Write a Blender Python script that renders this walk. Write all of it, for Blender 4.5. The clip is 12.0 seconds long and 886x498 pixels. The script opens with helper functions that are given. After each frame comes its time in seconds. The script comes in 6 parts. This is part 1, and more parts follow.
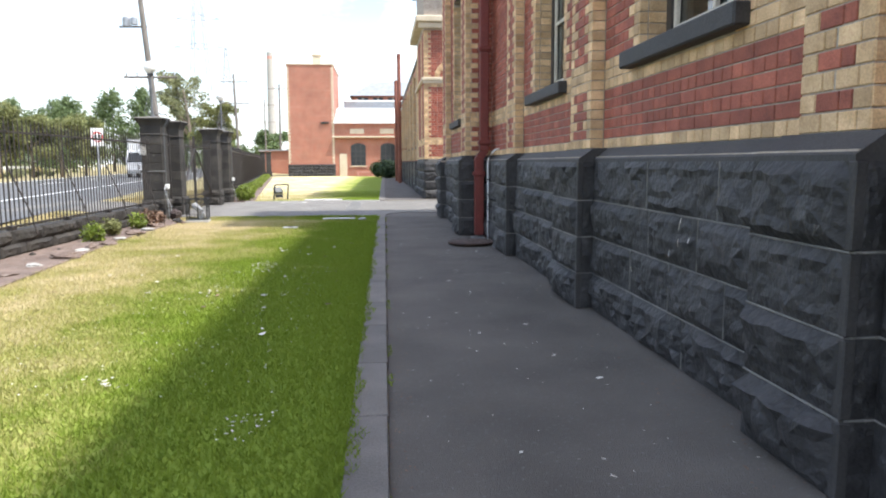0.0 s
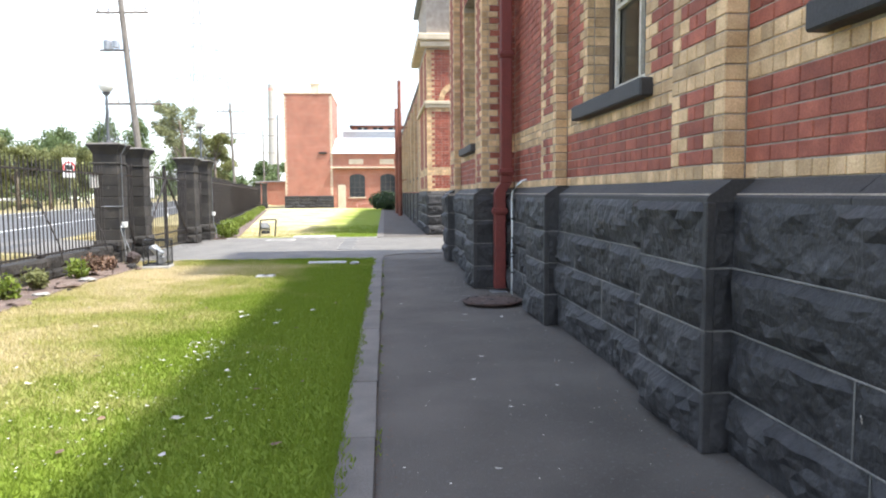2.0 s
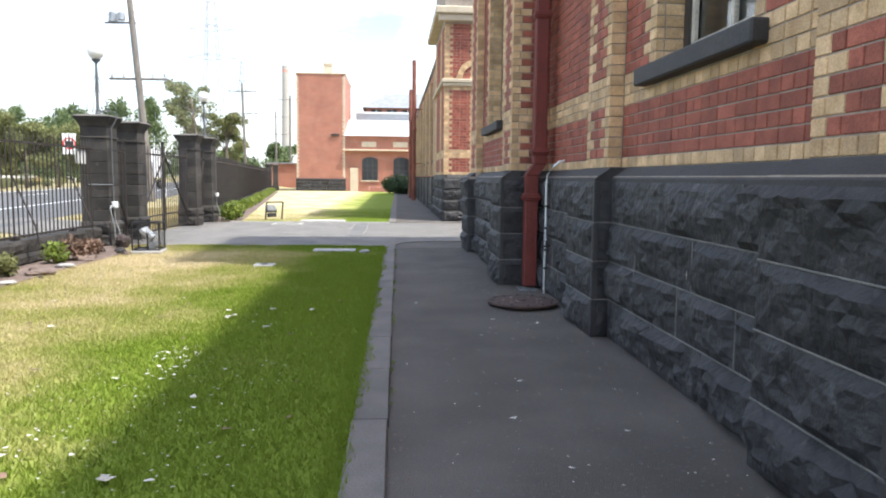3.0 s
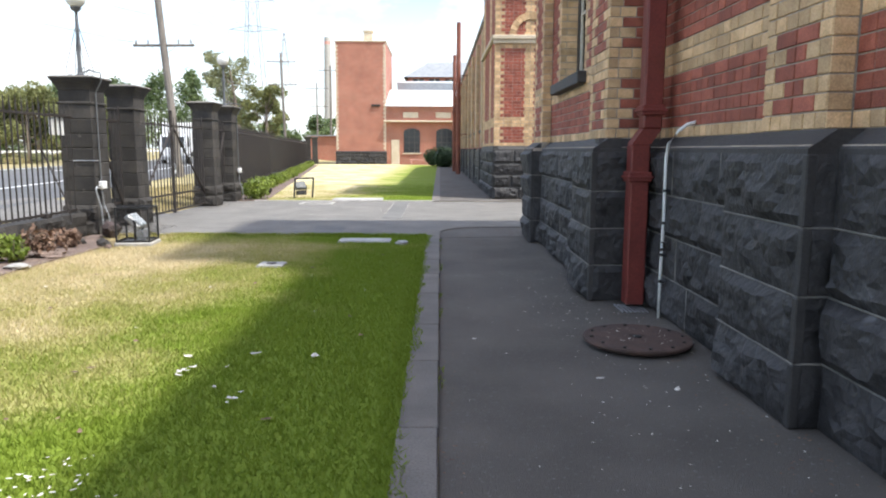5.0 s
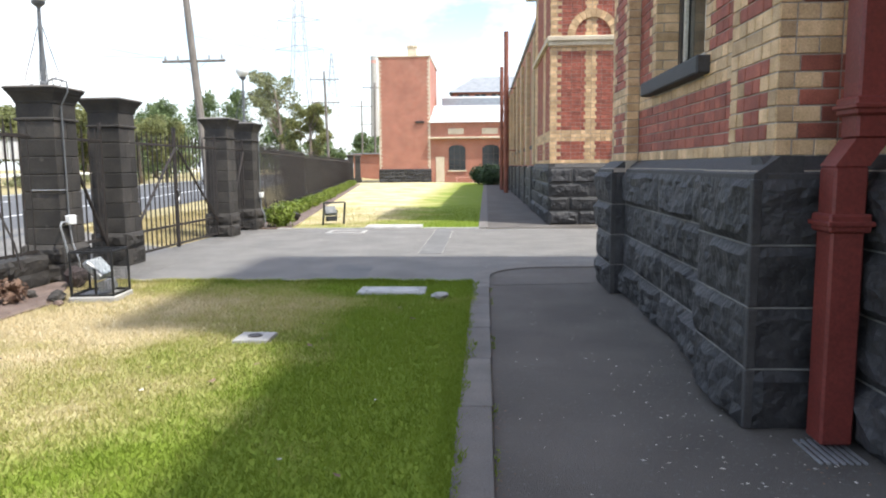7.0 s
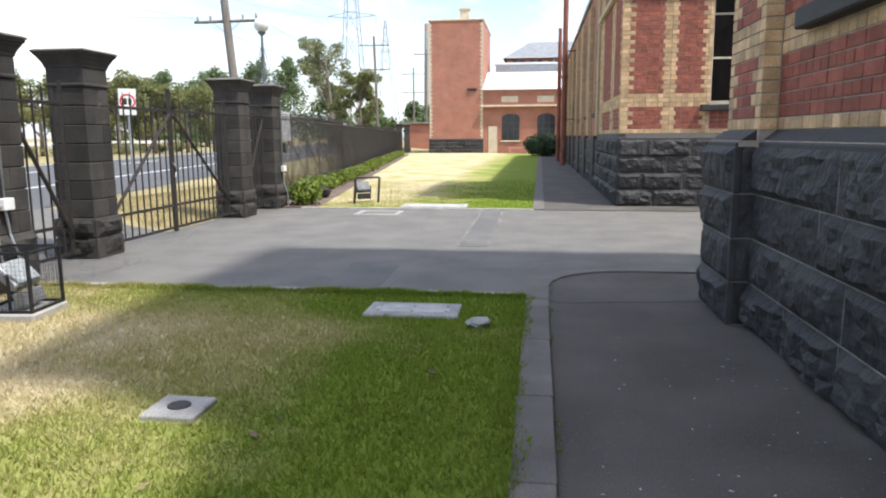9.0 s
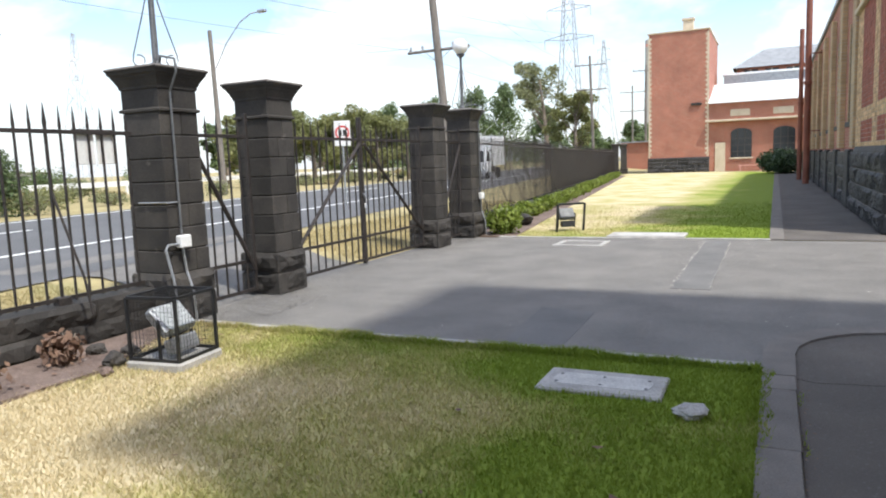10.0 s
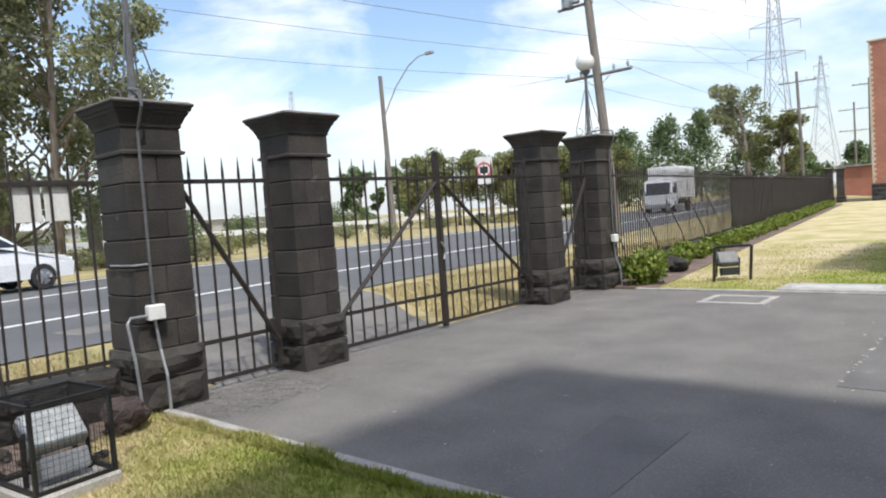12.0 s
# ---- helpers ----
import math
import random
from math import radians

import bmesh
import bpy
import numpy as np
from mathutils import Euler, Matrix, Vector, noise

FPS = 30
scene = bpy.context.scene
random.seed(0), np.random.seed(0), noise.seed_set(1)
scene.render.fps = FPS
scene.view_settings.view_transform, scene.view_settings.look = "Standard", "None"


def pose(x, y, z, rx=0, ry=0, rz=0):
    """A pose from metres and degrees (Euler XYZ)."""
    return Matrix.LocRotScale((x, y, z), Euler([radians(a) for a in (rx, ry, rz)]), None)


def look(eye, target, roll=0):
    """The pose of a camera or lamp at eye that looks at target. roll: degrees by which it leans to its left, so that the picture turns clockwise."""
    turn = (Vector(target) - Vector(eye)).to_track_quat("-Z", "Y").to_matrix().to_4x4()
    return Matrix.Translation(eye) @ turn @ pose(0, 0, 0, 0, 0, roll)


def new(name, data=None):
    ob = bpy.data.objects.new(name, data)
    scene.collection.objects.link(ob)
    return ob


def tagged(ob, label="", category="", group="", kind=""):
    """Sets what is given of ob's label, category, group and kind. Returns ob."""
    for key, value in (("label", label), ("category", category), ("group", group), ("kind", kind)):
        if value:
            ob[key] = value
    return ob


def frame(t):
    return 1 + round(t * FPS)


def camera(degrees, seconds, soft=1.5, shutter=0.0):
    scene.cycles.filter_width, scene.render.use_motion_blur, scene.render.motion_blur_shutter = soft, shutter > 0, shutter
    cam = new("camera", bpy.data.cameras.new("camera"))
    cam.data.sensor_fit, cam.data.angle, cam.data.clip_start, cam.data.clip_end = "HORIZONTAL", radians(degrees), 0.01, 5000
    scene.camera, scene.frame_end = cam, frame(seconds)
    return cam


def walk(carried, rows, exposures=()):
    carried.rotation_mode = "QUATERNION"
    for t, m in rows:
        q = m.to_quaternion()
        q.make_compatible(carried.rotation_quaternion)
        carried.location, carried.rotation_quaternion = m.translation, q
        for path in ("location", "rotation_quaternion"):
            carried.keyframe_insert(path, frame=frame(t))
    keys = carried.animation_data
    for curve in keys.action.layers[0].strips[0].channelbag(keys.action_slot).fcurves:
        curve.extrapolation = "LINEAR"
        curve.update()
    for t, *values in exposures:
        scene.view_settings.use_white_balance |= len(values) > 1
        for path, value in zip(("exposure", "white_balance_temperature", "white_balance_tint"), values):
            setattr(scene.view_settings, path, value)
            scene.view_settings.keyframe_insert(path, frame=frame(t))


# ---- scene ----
cam = camera(64.6, 12.0, soft=2.0)
PATH = [
    (0, (-0.002, -0.013, 1.358), (0.171, 1.964, 1.112), -0.3),
    (0.5, (0.062, 0.715, 1.393), (0.297, 2.683, 1.131), -1.1),
    (1, (0.041, 1.39, 1.397), (0.266, 3.362, 1.151), -0.7),
    (1.5, (0.078, 2.029, 1.402), (0.308, 4.009, 1.234), -0.1),
    (2, (0.083, 2.711, 1.414), (0.256, 4.697, 1.254), -0.4),
    (2.5, (0.098, 3.339, 1.376), (0.296, 5.317, 1.157), 0.3),
    (3, (0.068, 4.012, 1.372), (0.208, 5.997, 1.17), 0.6),
    (5, (0.038, 6.618, 1.37), (0.057, 8.598, 1.089), 0.2),
    (5.5, (0.059, 7.27, 1.377), (0.084, 9.248, 1.083), -1.1),
    (6, (0.031, 7.906, 1.418), (-0.008, 9.89, 1.17), 0.1),
    (6.5, (0.014, 8.512, 1.415), (-0.085, 10.491, 1.141), -0.5),
    (7, (0.009, 9.125, 1.437), (-0.104, 11.108, 1.202), -0.5),
    (8.8, (-0.046, 11.188, 1.431), (-0.285, 13.147, 1.108), -1.4),
    (9, (-0.037, 11.456, 1.443), (-0.297, 13.413, 1.125), -0.3),
    (9.5, (-0.119, 12.073, 1.432), (-0.619, 13.99, 1.158), -1.4),
    (10, (-0.073, 12.694, 1.45), (-0.919, 14.49, 1.208), -2.2),
    (10.5, (-0.025, 13.286, 1.451), (-1.008, 15.011, 1.211), -1.1),
    (11, (0.066, 13.906, 1.436), (-0.963, 15.603, 1.191), -0.8),
    (11.5, (0.061, 14.466, 1.373), (-1.094, 16.086, 1.165), 0.7),
    (12, (0.102, 15.101, 1.44), (-1.207, 16.609, 1.33), -4.0),
]
EXPOSURES = [(0, 1.31), (0.5, 1.51), (1.0, 1.76), (1.5, 1.71), (2.0, 1.51), (2.5, 1.46), (3, 1.28), (5, 1.14), (7, 1.14), (9, 0.86), (10, 0.81), (11, 0.61), (12, 0.46)]
walk(cam, [(t, look(eye, target, roll)) for t, eye, target, roll in PATH], EXPOSURES)


# ---- sky and sun ----
SUN = Vector((0.53, -0.262, 1.0)).normalized()
world = bpy.data.worlds.new("sky")
scene.world = world
world.use_nodes = True
wn, wl = world.node_tree.nodes, world.node_tree.links
wn.clear()
w_out = wn.new("ShaderNodeOutputWorld")
w_bg = wn.new("ShaderNodeBackground")
w_sky = wn.new("ShaderNodeTexSky")
w_sky.sky_type = "NISHITA"
w_sky.sun_disc = False
w_sky.sun_elevation = math.asin(SUN.z)
w_sky.sun_rotation = math.atan2(SUN.x, SUN.y)
w_sky.dust_density = 1.6
w_co = wn.new("ShaderNodeTexCoord")
w_map = wn.new("ShaderNodeMapping")
w_map.inputs["Scale"].default_value = (1.3, 1.3, 4.2)
w_map.inputs["Location"].default_value = (0.35, 0.2, 0.1)
w_noise = wn.new("ShaderNodeTexNoise")
w_noise.inputs["Scale"].default_value = 1.5
w_noise.inputs["Detail"].default_value = 9
w_noise.inputs["Roughness"].default_value = 0.58
w_noise.inputs["Distortion"].default_value = 0.35
w_ramp = wn.new("ShaderNodeValToRGB")
w_ramp.color_ramp.elements[0].position = 0.48
w_ramp.color_ramp.elements[1].position = 0.71
w_mix = wn.new("ShaderNodeMix")
w_mix.data_type = "RGBA"
CLOUD = (8.5, 8.35, 8.15, 1)
w_mix.inputs["B"].default_value = CLOUD
# haze that whitens towards the horizon
w_sep = wn.new("ShaderNodeSeparateXYZ")
w_haze = wn.new("ShaderNodeMapRange")
w_haze.inputs["From Min"].default_value, w_haze.inputs["From Max"].default_value = 0.0, 0.2
w_haze.inputs["To Min"].default_value, w_haze.inputs["To Max"].default_value = 0.8, 0.0
w_mix2 = wn.new("ShaderNodeMix")
w_mix2.data_type = "RGBA"
w_mix2.inputs["B"].default_value = (5.0, 5.3, 5.7, 1)
wl.new(w_co.outputs["Generated"], w_sep.inputs["Vector"])
wl.new(w_sep.outputs["Z"], w_haze.inputs["Value"])
wl.new(w_haze.outputs["Result"], w_mix2.inputs["Factor"])
w_bg.inputs["Strength"].default_value = 0.132
wl.new(w_co.outputs["Generated"], w_map.inputs["Vector"])
wl.new(w_map.outputs["Vector"], w_noise.inputs["Vector"])
wl.new(w_noise.outputs["Fac"], w_ramp.inputs["Fac"])
wl.new(w_ramp.outputs["Color"], w_mix.inputs["Factor"])
w_hue = wn.new("ShaderNodeHueSaturation")
w_hue.inputs["Saturation"].default_value, w_hue.inputs["Value"].default_value = 1.02, 1.25
wl.new(w_sky.outputs["Color"], w_hue.inputs["Color"])
wl.new(w_hue.outputs["Color"], w_mix.inputs["A"])
wl.new(w_mix.outputs["Result"], w_mix2.inputs["A"])
wl.new(w_mix2.outputs["Result"], w_bg.inputs["Color"])
wl.new(w_bg.outputs["Background"], w_out.inputs["Surface"])

sun_lamp = new("sun", bpy.data.lights.new("sun", "SUN"))
sun_lamp.data.energy = 2.75
sun_lamp.data.angle = radians(2.2)
sun_lamp.data.color = (1.0, 0.98, 0.92)
sun_lamp.matrix_world = look(SUN * 60, (0, 0, 0))


# ---- materials ----
def material(name, dark, light, scale=3.0, rough=0.8, bump=0.3, fine=60.0, metal=0.0, vary=0.0, island=0.0, spots=None, stretch=(1, 1, 1), depth=0.01):
    """A surface with two scales of variation laid out in metres; vary: change from piece to piece."""
    m = bpy.data.materials.new(name)
    m.use_nodes = True
    n, l = m.node_tree.nodes, m.node_tree.links
    b = n["Principled BSDF"]
    b.inputs["Metallic"].default_value = metal
    geo = n.new("ShaderNodeNewGeometry")
    mp = n.new("ShaderNodeMapping")
    mp.inputs["Scale"].default_value = stretch
    l.new(geo.outputs["Position"], mp.inputs["Vector"])
    big = n.new("ShaderNodeTexNoise")
    big.inputs["Scale"].default_value = scale
    big.inputs["Detail"].default_value = 5
    small = n.new("ShaderNodeTexNoise")
    small.inputs["Scale"].default_value = fine
    small.inputs["Detail"].default_value = 3
    for t in (big, small):
        l.new(mp.outputs["Vector"], t.inputs["Vector"])
    ramp = n.new("ShaderNodeValToRGB")
    ramp.color_ramp.elements[0].position, ramp.color_ramp.elements[1].position = 0.3, 0.7
    ramp.color_ramp.elements[0].color, ramp.color_ramp.elements[1].color = (*dark, 1), (*light, 1)
    l.new(big.outputs["Fac"], ramp.inputs["Fac"])
    grain = n.new("ShaderNodeMix")
    grain.data_type, grain.blend_type = "RGBA", "OVERLAY"
    grain.inputs["Factor"].default_value = 0.5
    l.new(ramp.outputs["Color"], grain.inputs["A"])
    l.new(small.outputs["Fac"], grain.inputs["B"])
    colour = grain.outputs["Result"]
    if vary or island:
        hue = n.new("ShaderNodeHueSaturation")
        rnd = n.new("ShaderNodeMapRange")
        k = max(vary, island)
        rnd.inputs["To Min"].default_value, rnd.inputs["To Max"].default_value = 1 - k, 1 + k
        if vary:
            info = n.new("ShaderNodeObjectInfo")
            l.new(info.outputs["Random"], rnd.inputs["Value"])
        else:
            l.new(geo.outputs["Random Per Island"], rnd.inputs["Value"])
        l.new(rnd.outputs["Result"], hue.inputs["Value"])
        l.new(colour, hue.inputs["Color"])
        colour = hue.outputs["Color"]
    if spots:
        sp = n.new("ShaderNodeTexNoise")
        sp.inputs["Scale"].default_value = spots[1]
        sp.inputs["Detail"].default_value = 4
        l.new(geo.outputs["Position"], sp.inputs["Vector"])
        sr = n.new("ShaderNodeMapRange")
        sr.inputs["From Min"].default_value, sr.inputs["From Max"].default_value = spots[2], spots[2] + 0.12
        l.new(sp.outputs["Fac"], sr.inputs["Value"])
        sm = n.new("ShaderNodeMix")
        sm.data_type = "RGBA"
        sm.inputs["B"].default_value = (*spots[0], 1)
        l.new(sr.outputs["Result"], sm.inputs["Factor"])
        l.new(colour, sm.inputs["A"])
        colour = sm.outputs["Result"]
    l.new(colour, b.inputs["Base Color"])
    rr = n.new("ShaderNodeMapRange")
    rr.inputs["To Min"].default_value, rr.inputs["To Max"].default_value = max(rough - 0.12, 0.02), min(rough + 0.12, 1)
    l.new(big.outputs["Fac"], rr.inputs["Value"])
    l.new(rr.outputs["Result"], b.inputs["Roughness"])
    if bump:
        bp = n.new("ShaderNodeBump")
        bp.inputs["Strength"].default_value = bump
        bp.inputs["Distance"].default_value = depth
        l.new(small.outputs["Fac"], bp.inputs["Height"])
        l.new(bp.outputs["Normal"], b.inputs["Normal"])
    return m


def grass_material(name, island):
    """Green turf that dries to straw away from the path, with patches; island: blade by blade."""
    m = bpy.data.materials.new(name)
    m.use_nodes = True
    n, l = m.node_tree.nodes, m.node_tree.links
    b = n["Principled BSDF"]
    b.inputs["Roughness"].default_value = 0.85
    b.inputs["Specular IOR Level"].default_value = 0.15
    geo = n.new("ShaderNodeNewGeometry")
    sep = n.new("ShaderNodeSeparateXYZ")
    l.new(geo.outputs["Position"], sep.inputs["Vector"])
    dry = n.new("ShaderNodeMapRange")
    dry.inputs["From Min"].default_value, dry.inputs["From Max"].default_value = -0.7, -3.2
    dry.inputs["To Min"].default_value, dry.inputs["To Max"].default_value = -0.4, 0.72
    l.new(sep.outputs["X"], dry.inputs["Value"])
    far = n.new("ShaderNodeMapRange")
    far.inputs["From Min"].default_value, far.inputs["From Max"].default_value = 12.5, 15.5
    far.inputs["To Min"].default_value, far.inputs["To Max"].default_value = 0.0, 0.32
    l.new(sep.outputs["Y"], far.inputs["Value"])
    patch = n.new("ShaderNodeTexNoise")
    patch.inputs["Scale"].default_value = 0.75
    patch.inputs["Detail"].default_value = 5
    patch.inputs["Roughness"].default_value = 0.65
    l.new(geo.outputs["Position"], patch.inputs["Vector"])
    pr = n.new("ShaderNodeMapRange")
    pr.inputs["From Min"].default_value, pr.inputs["From Max"].default_value = 0.3, 0.7
    pr.inputs["To Min"].default_value, pr.inputs["To Max"].default_value = -0.42, 0.42
    l.new(patch.outputs["Fac"], pr.inputs["Value"])
    add = n.new("ShaderNodeMath")
    l.new(dry.outputs["Result"], add.inputs[0])
    l.new(pr.outputs["Result"], add.inputs[1])
    add1 = n.new("ShaderNodeMath")
    l.new(add.outputs[0], add1.inputs[0])
    l.new(far.outputs["Result"], add1.inputs[1])
    # greener along both edges of the driveway
    kerb = n.new("ShaderNodeMapRange")
    kerb.inputs["From Min"].default_value, kerb.inputs["From Max"].default_value = 16.5, 17.5
    kerb.inputs["To Min"].default_value, kerb.inputs["To Max"].default_value = 0.0, -0.6
    l.new(sep.outputs["Y"], kerb.inputs["Value"])
    back = n.new("ShaderNodeMapRange")
    back.inputs["From Min"].default_value, back.inputs["From Max"].default_value = 25.5, 27.5
    back.inputs["To Min"].default_value, back.inputs["To Max"].default_value = 0.0, 0.42
    l.new(sep.outputs["Y"], back.inputs["Value"])
    both = n.new("ShaderNodeMath")
    l.new(kerb.outputs["Result"], both.inputs[0])
    l.new(back.outputs["Result"], both.inputs[1])
    add3 = n.new("ShaderNodeMath")
    l.new(add1.outputs[0], add3.inputs[0])
    l.new(both.outputs[0], add3.inputs[1])
    add2 = n.new("ShaderNodeMath")
    add2.use_clamp = True
    l.new(add3.outputs[0], add2.inputs[0])
    rnd = n.new("ShaderNodeMapRange")
    rnd.inputs["To Min"].default_value, rnd.inputs["To Max"].default_value = -0.25, 0.25
    if island:
        l.new(geo.outputs["Random Per Island"], rnd.inputs["Value"])
    else:
        fine = n.new("ShaderNodeTexNoise")
        fine.inputs["Scale"].default_value = 45
        fine.inputs["Detail"].default_value = 4
        l.new(geo.outputs["Position"], fine.inputs["Vector"])
        l.new(fine.outputs["Fac"], rnd.inputs["Value"])
        bp = n.new("ShaderNodeBump")
        bp.inputs["Strength"].default_value = 0.8
        bp.inputs["Distance"].default_value = 0.03
        l.new(fine.outputs["Fac"], bp.inputs["Height"])
        l.new(bp.outputs["Normal"], b.inputs["Normal"])
    l.new(rnd.outputs["Result"], add2.inputs[1])
    ramp = n.new("ShaderNodeValToRGB")
    e = ramp.color_ramp.elements
    e[0].position, e[0].color = 0.0, (0.2, 0.27, 0.035, 1)
    e[1].position, e[1].color = 1.0, (0.62, 0.53, 0.34, 1)
    mid = e.new(0.38)
    mid.color = (0.35, 0.355, 0.11, 1)
    mid = e.new(0.68)
    mid.color = (0.46, 0.41, 0.19, 1)
    l.new(add2.outputs[0], ramp.inputs["Fac"])
    l.new(ramp.outputs["Color"], b.inputs["Base Color"])
    return m


def brick_material(name, red, mortar, axis):
    """Far brickwork whose single bricks are too small to tell apart."""
    m = bpy.data.materials.new(name)
    m.use_nodes = True
    n, l = m.node_tree.nodes, m.node_tree.links
    b = n["Principled BSDF"]
    b.inputs["Roughness"].default_value = 0.85
    geo = n.new("ShaderNodeNewGeometry")
    sep, com = n.new("ShaderNodeSeparateXYZ"), n.new("ShaderNodeCombineXYZ")
    l.new(geo.outputs["Position"], sep.inputs["Vector"])
    l.new(sep.outputs[axis], com.inputs["X"])
    l.new(sep.outputs["Z"], com.inputs["Y"])
    t = n.new("ShaderNodeTexBrick")
    t.inputs["Scale"].default_value = 1.0
    t.inputs["Brick Width"].default_value, t.inputs["Row Height"].default_value = 0.24, 0.088
    t.inputs["Mortar Size"].default_value = 0.008
    t.inputs["Color1"].default_value = (*red, 1)
    t.inputs["Color2"].default_value = (red[0] * 0.78, red[1] * 0.8, red[2] * 0.8, 1)
    t.inputs["Mortar"].default_value = (*mortar, 1)
    l.new(com.outputs["Vector"], t.inputs["Vector"])
    big = n.new("ShaderNodeTexNoise")
    big.inputs["Scale"].default_value = 0.8
    big.inputs["Detail"].default_value = 6
    l.new(geo.outputs["Position"], big.inputs["Vector"])
    mx = n.new("ShaderNodeMix")
    mx.data_type, mx.blend_type = "RGBA", "OVERLAY"
    mx.inputs["Factor"].default_value = 0.35
    l.new(t.outputs["Color"], mx.inputs["A"])
    l.new(big.outputs["Fac"], mx.inputs["B"])
    l.new(mx.outputs["Result"], b.inputs["Base Color"])
    return m


def glass_material(name, tint, rough=0.02):
    m = bpy.data.materials.new(name)
    m.use_nodes = True
    b = m.node_tree.nodes["Principled BSDF"]
    b.inputs["Base Color"].default_value = (*tint, 1)
    b.inputs["Roughness"].default_value = rough
    b.inputs["Transmission Weight"].default_value = 1.0
    b.inputs["IOR"].default_value = 1.45
    return m


M_ASPHALT = material("asphalt", (0.077, 0.067, 0.057), (0.144, 0.127, 0.11), 1.1, 0.85, 1.0, 120, spots=((0.17, 0.166, 0.16), 42, 0.6))
M_DRIVE = material("drive_asphalt", (0.134, 0.126, 0.116), (0.202, 0.19, 0.174), 1.6, 0.9, 0.8, 120, spots=((0.25, 0.24, 0.225), 75, 0.58))
M_TRENCH = material("patched_asphalt", (0.12, 0.117, 0.113), (0.178, 0.172, 0.164), 1.5, 0.9, 0.7, 90, spots=((0.22, 0.21, 0.2), 3, 0.64))
M_CAGE = material("black_painted_steel", (0.008, 0.008, 0.009), (0.018, 0.018, 0.019), 9, 0.5, 0.2, 90)
M_LENS = material("ribbed_lamp_lens", (0.34, 0.36, 0.36), (0.5, 0.52, 0.52), 14, 0.25, 0.3, 60)
M_BOULDER = material("brown_basalt", (0.03, 0.022, 0.02), (0.075, 0.052, 0.048), 5, 0.85, 0.8, 40, depth=0.03)
M_GRAVEL = material("grey_gravel", (0.13, 0.125, 0.12), (0.27, 0.26, 0.245), 30, 0.9, 0, 60, island=0.3)
M_POST = material("grey_painted_post", (0.09, 0.095, 0.1), (0.15, 0.155, 0.16), 6, 0.5, 0.1, 60)
M_ROAD = material("road_asphalt", (0.088, 0.088, 0.09), (0.125, 0.125, 0.127), 0.4, 0.85, 0.3, 60)
M_KERB = material("kerb_stone", (0.126, 0.113, 0.1), (0.198, 0.178, 0.158), 3, 0.8, 0.5, 90, vary=0.1)
M_CONCRETE = material("concrete", (0.3, 0.29, 0.27), (0.46, 0.44, 0.41), 5, 0.85, 0.4, 80)
M_PALECRETE = material("pale_trowelled_concrete", (0.4, 0.39, 0.37), (0.55, 0.54, 0.51), 9, 0.8, 0.3, 70)
M_LAWN = grass_material("turf", False)
M_BLADE = grass_material("grass_blade", True)
M_DRYGRASS = material("dry_verge", (0.27, 0.225, 0.1), (0.44, 0.36, 0.18), 0.5, 0.9, 0.8, 14, depth=0.05, spots=((0.22, 0.22, 0.085), 0.35, 0.6))
M_SOIL = material("soil", (0.12, 0.085, 0.07), (0.23, 0.17, 0.14), 3, 0.95, 0.9, 50, depth=0.02, spots=((0.3, 0.25, 0.22), 9, 0.62))
M_BLUESTONE = material("bluestone", (0.0165, 0.0157, 0.0163), (0.046, 0.0438, 0.0445), 5, 0.66, 0.7, 20, vary=0.25, spots=((0.12, 0.12, 0.125), 6, 0.67), depth=0.03)
M_BLUESMOOTH = material("dressed_bluestone", (0.029, 0.027, 0.027), (0.056, 0.052, 0.0505), 4, 0.7, 0.35, 70, vary=0.14)
M_PIER = material("pier_bluestone", (0.024, 0.0212, 0.0188), (0.055, 0.0485, 0.0415), 4, 0.8, 0.55, 55, vary=0.3, spots=((0.17, 0.15, 0.13), 5, 0.68))
M_MORTAR = material("mortar", (0.3, 0.25, 0.205), (0.44, 0.38, 0.32), 8, 0.95, 0.3, 90)
M_RED = material("red_brick", (0.225, 0.06, 0.038), (0.375, 0.115, 0.073), 9, 0.8, 0.35, 95, vary=0.22)
M_CREAM = material("cream_brick", (0.45, 0.287, 0.145), (0.69, 0.48, 0.275), 7, 0.8, 0.35, 95, vary=0.27)
M_REDJ = material("red_brick_joined", (0.225, 0.06, 0.038), (0.375, 0.115, 0.073), 9, 0.8, 0.35, 95, island=0.22)
M_CREAMJ = material("cream_brick_joined", (0.45, 0.287, 0.145), (0.69, 0.48, 0.275), 7, 0.8, 0.35, 95, island=0.27)
M_FARBRICK_X = brick_material("far_brick_front", (0.4, 0.145, 0.095), (0.4, 0.26, 0.19), "X")
M_FARBRICK_Y = brick_material("far_brick_side", (0.4, 0.145, 0.095), (0.4, 0.26, 0.19), "Y")
M_FARCREAM = brick_material("far_cream_brick", (0.5, 0.35, 0.19), (0.4, 0.35, 0.28), "Y")
M_RENDER = material("cream_render", (0.5, 0.42, 0.3), (0.62, 0.53, 0.4), 2, 0.8, 0.2, 40)
M_IRON = material("black_iron", (0.03, 0.026, 0.024), (0.055, 0.045, 0.04), 12, 0.55, 0.3, 120, metal=0.3, spots=((0.09, 0.05, 0.03), 14, 0.66))
M_REDPAINT = material("oxide_red_paint", (0.125, 0.021, 0.016), (0.175, 0.031, 0.023), 3, 0.5, 0.15, 60)
M_RUSTPIPE = material("weathered_red_iron", (0.16, 0.05, 0.03), (0.25, 0.085, 0.055), 2, 0.7, 0.3, 50)
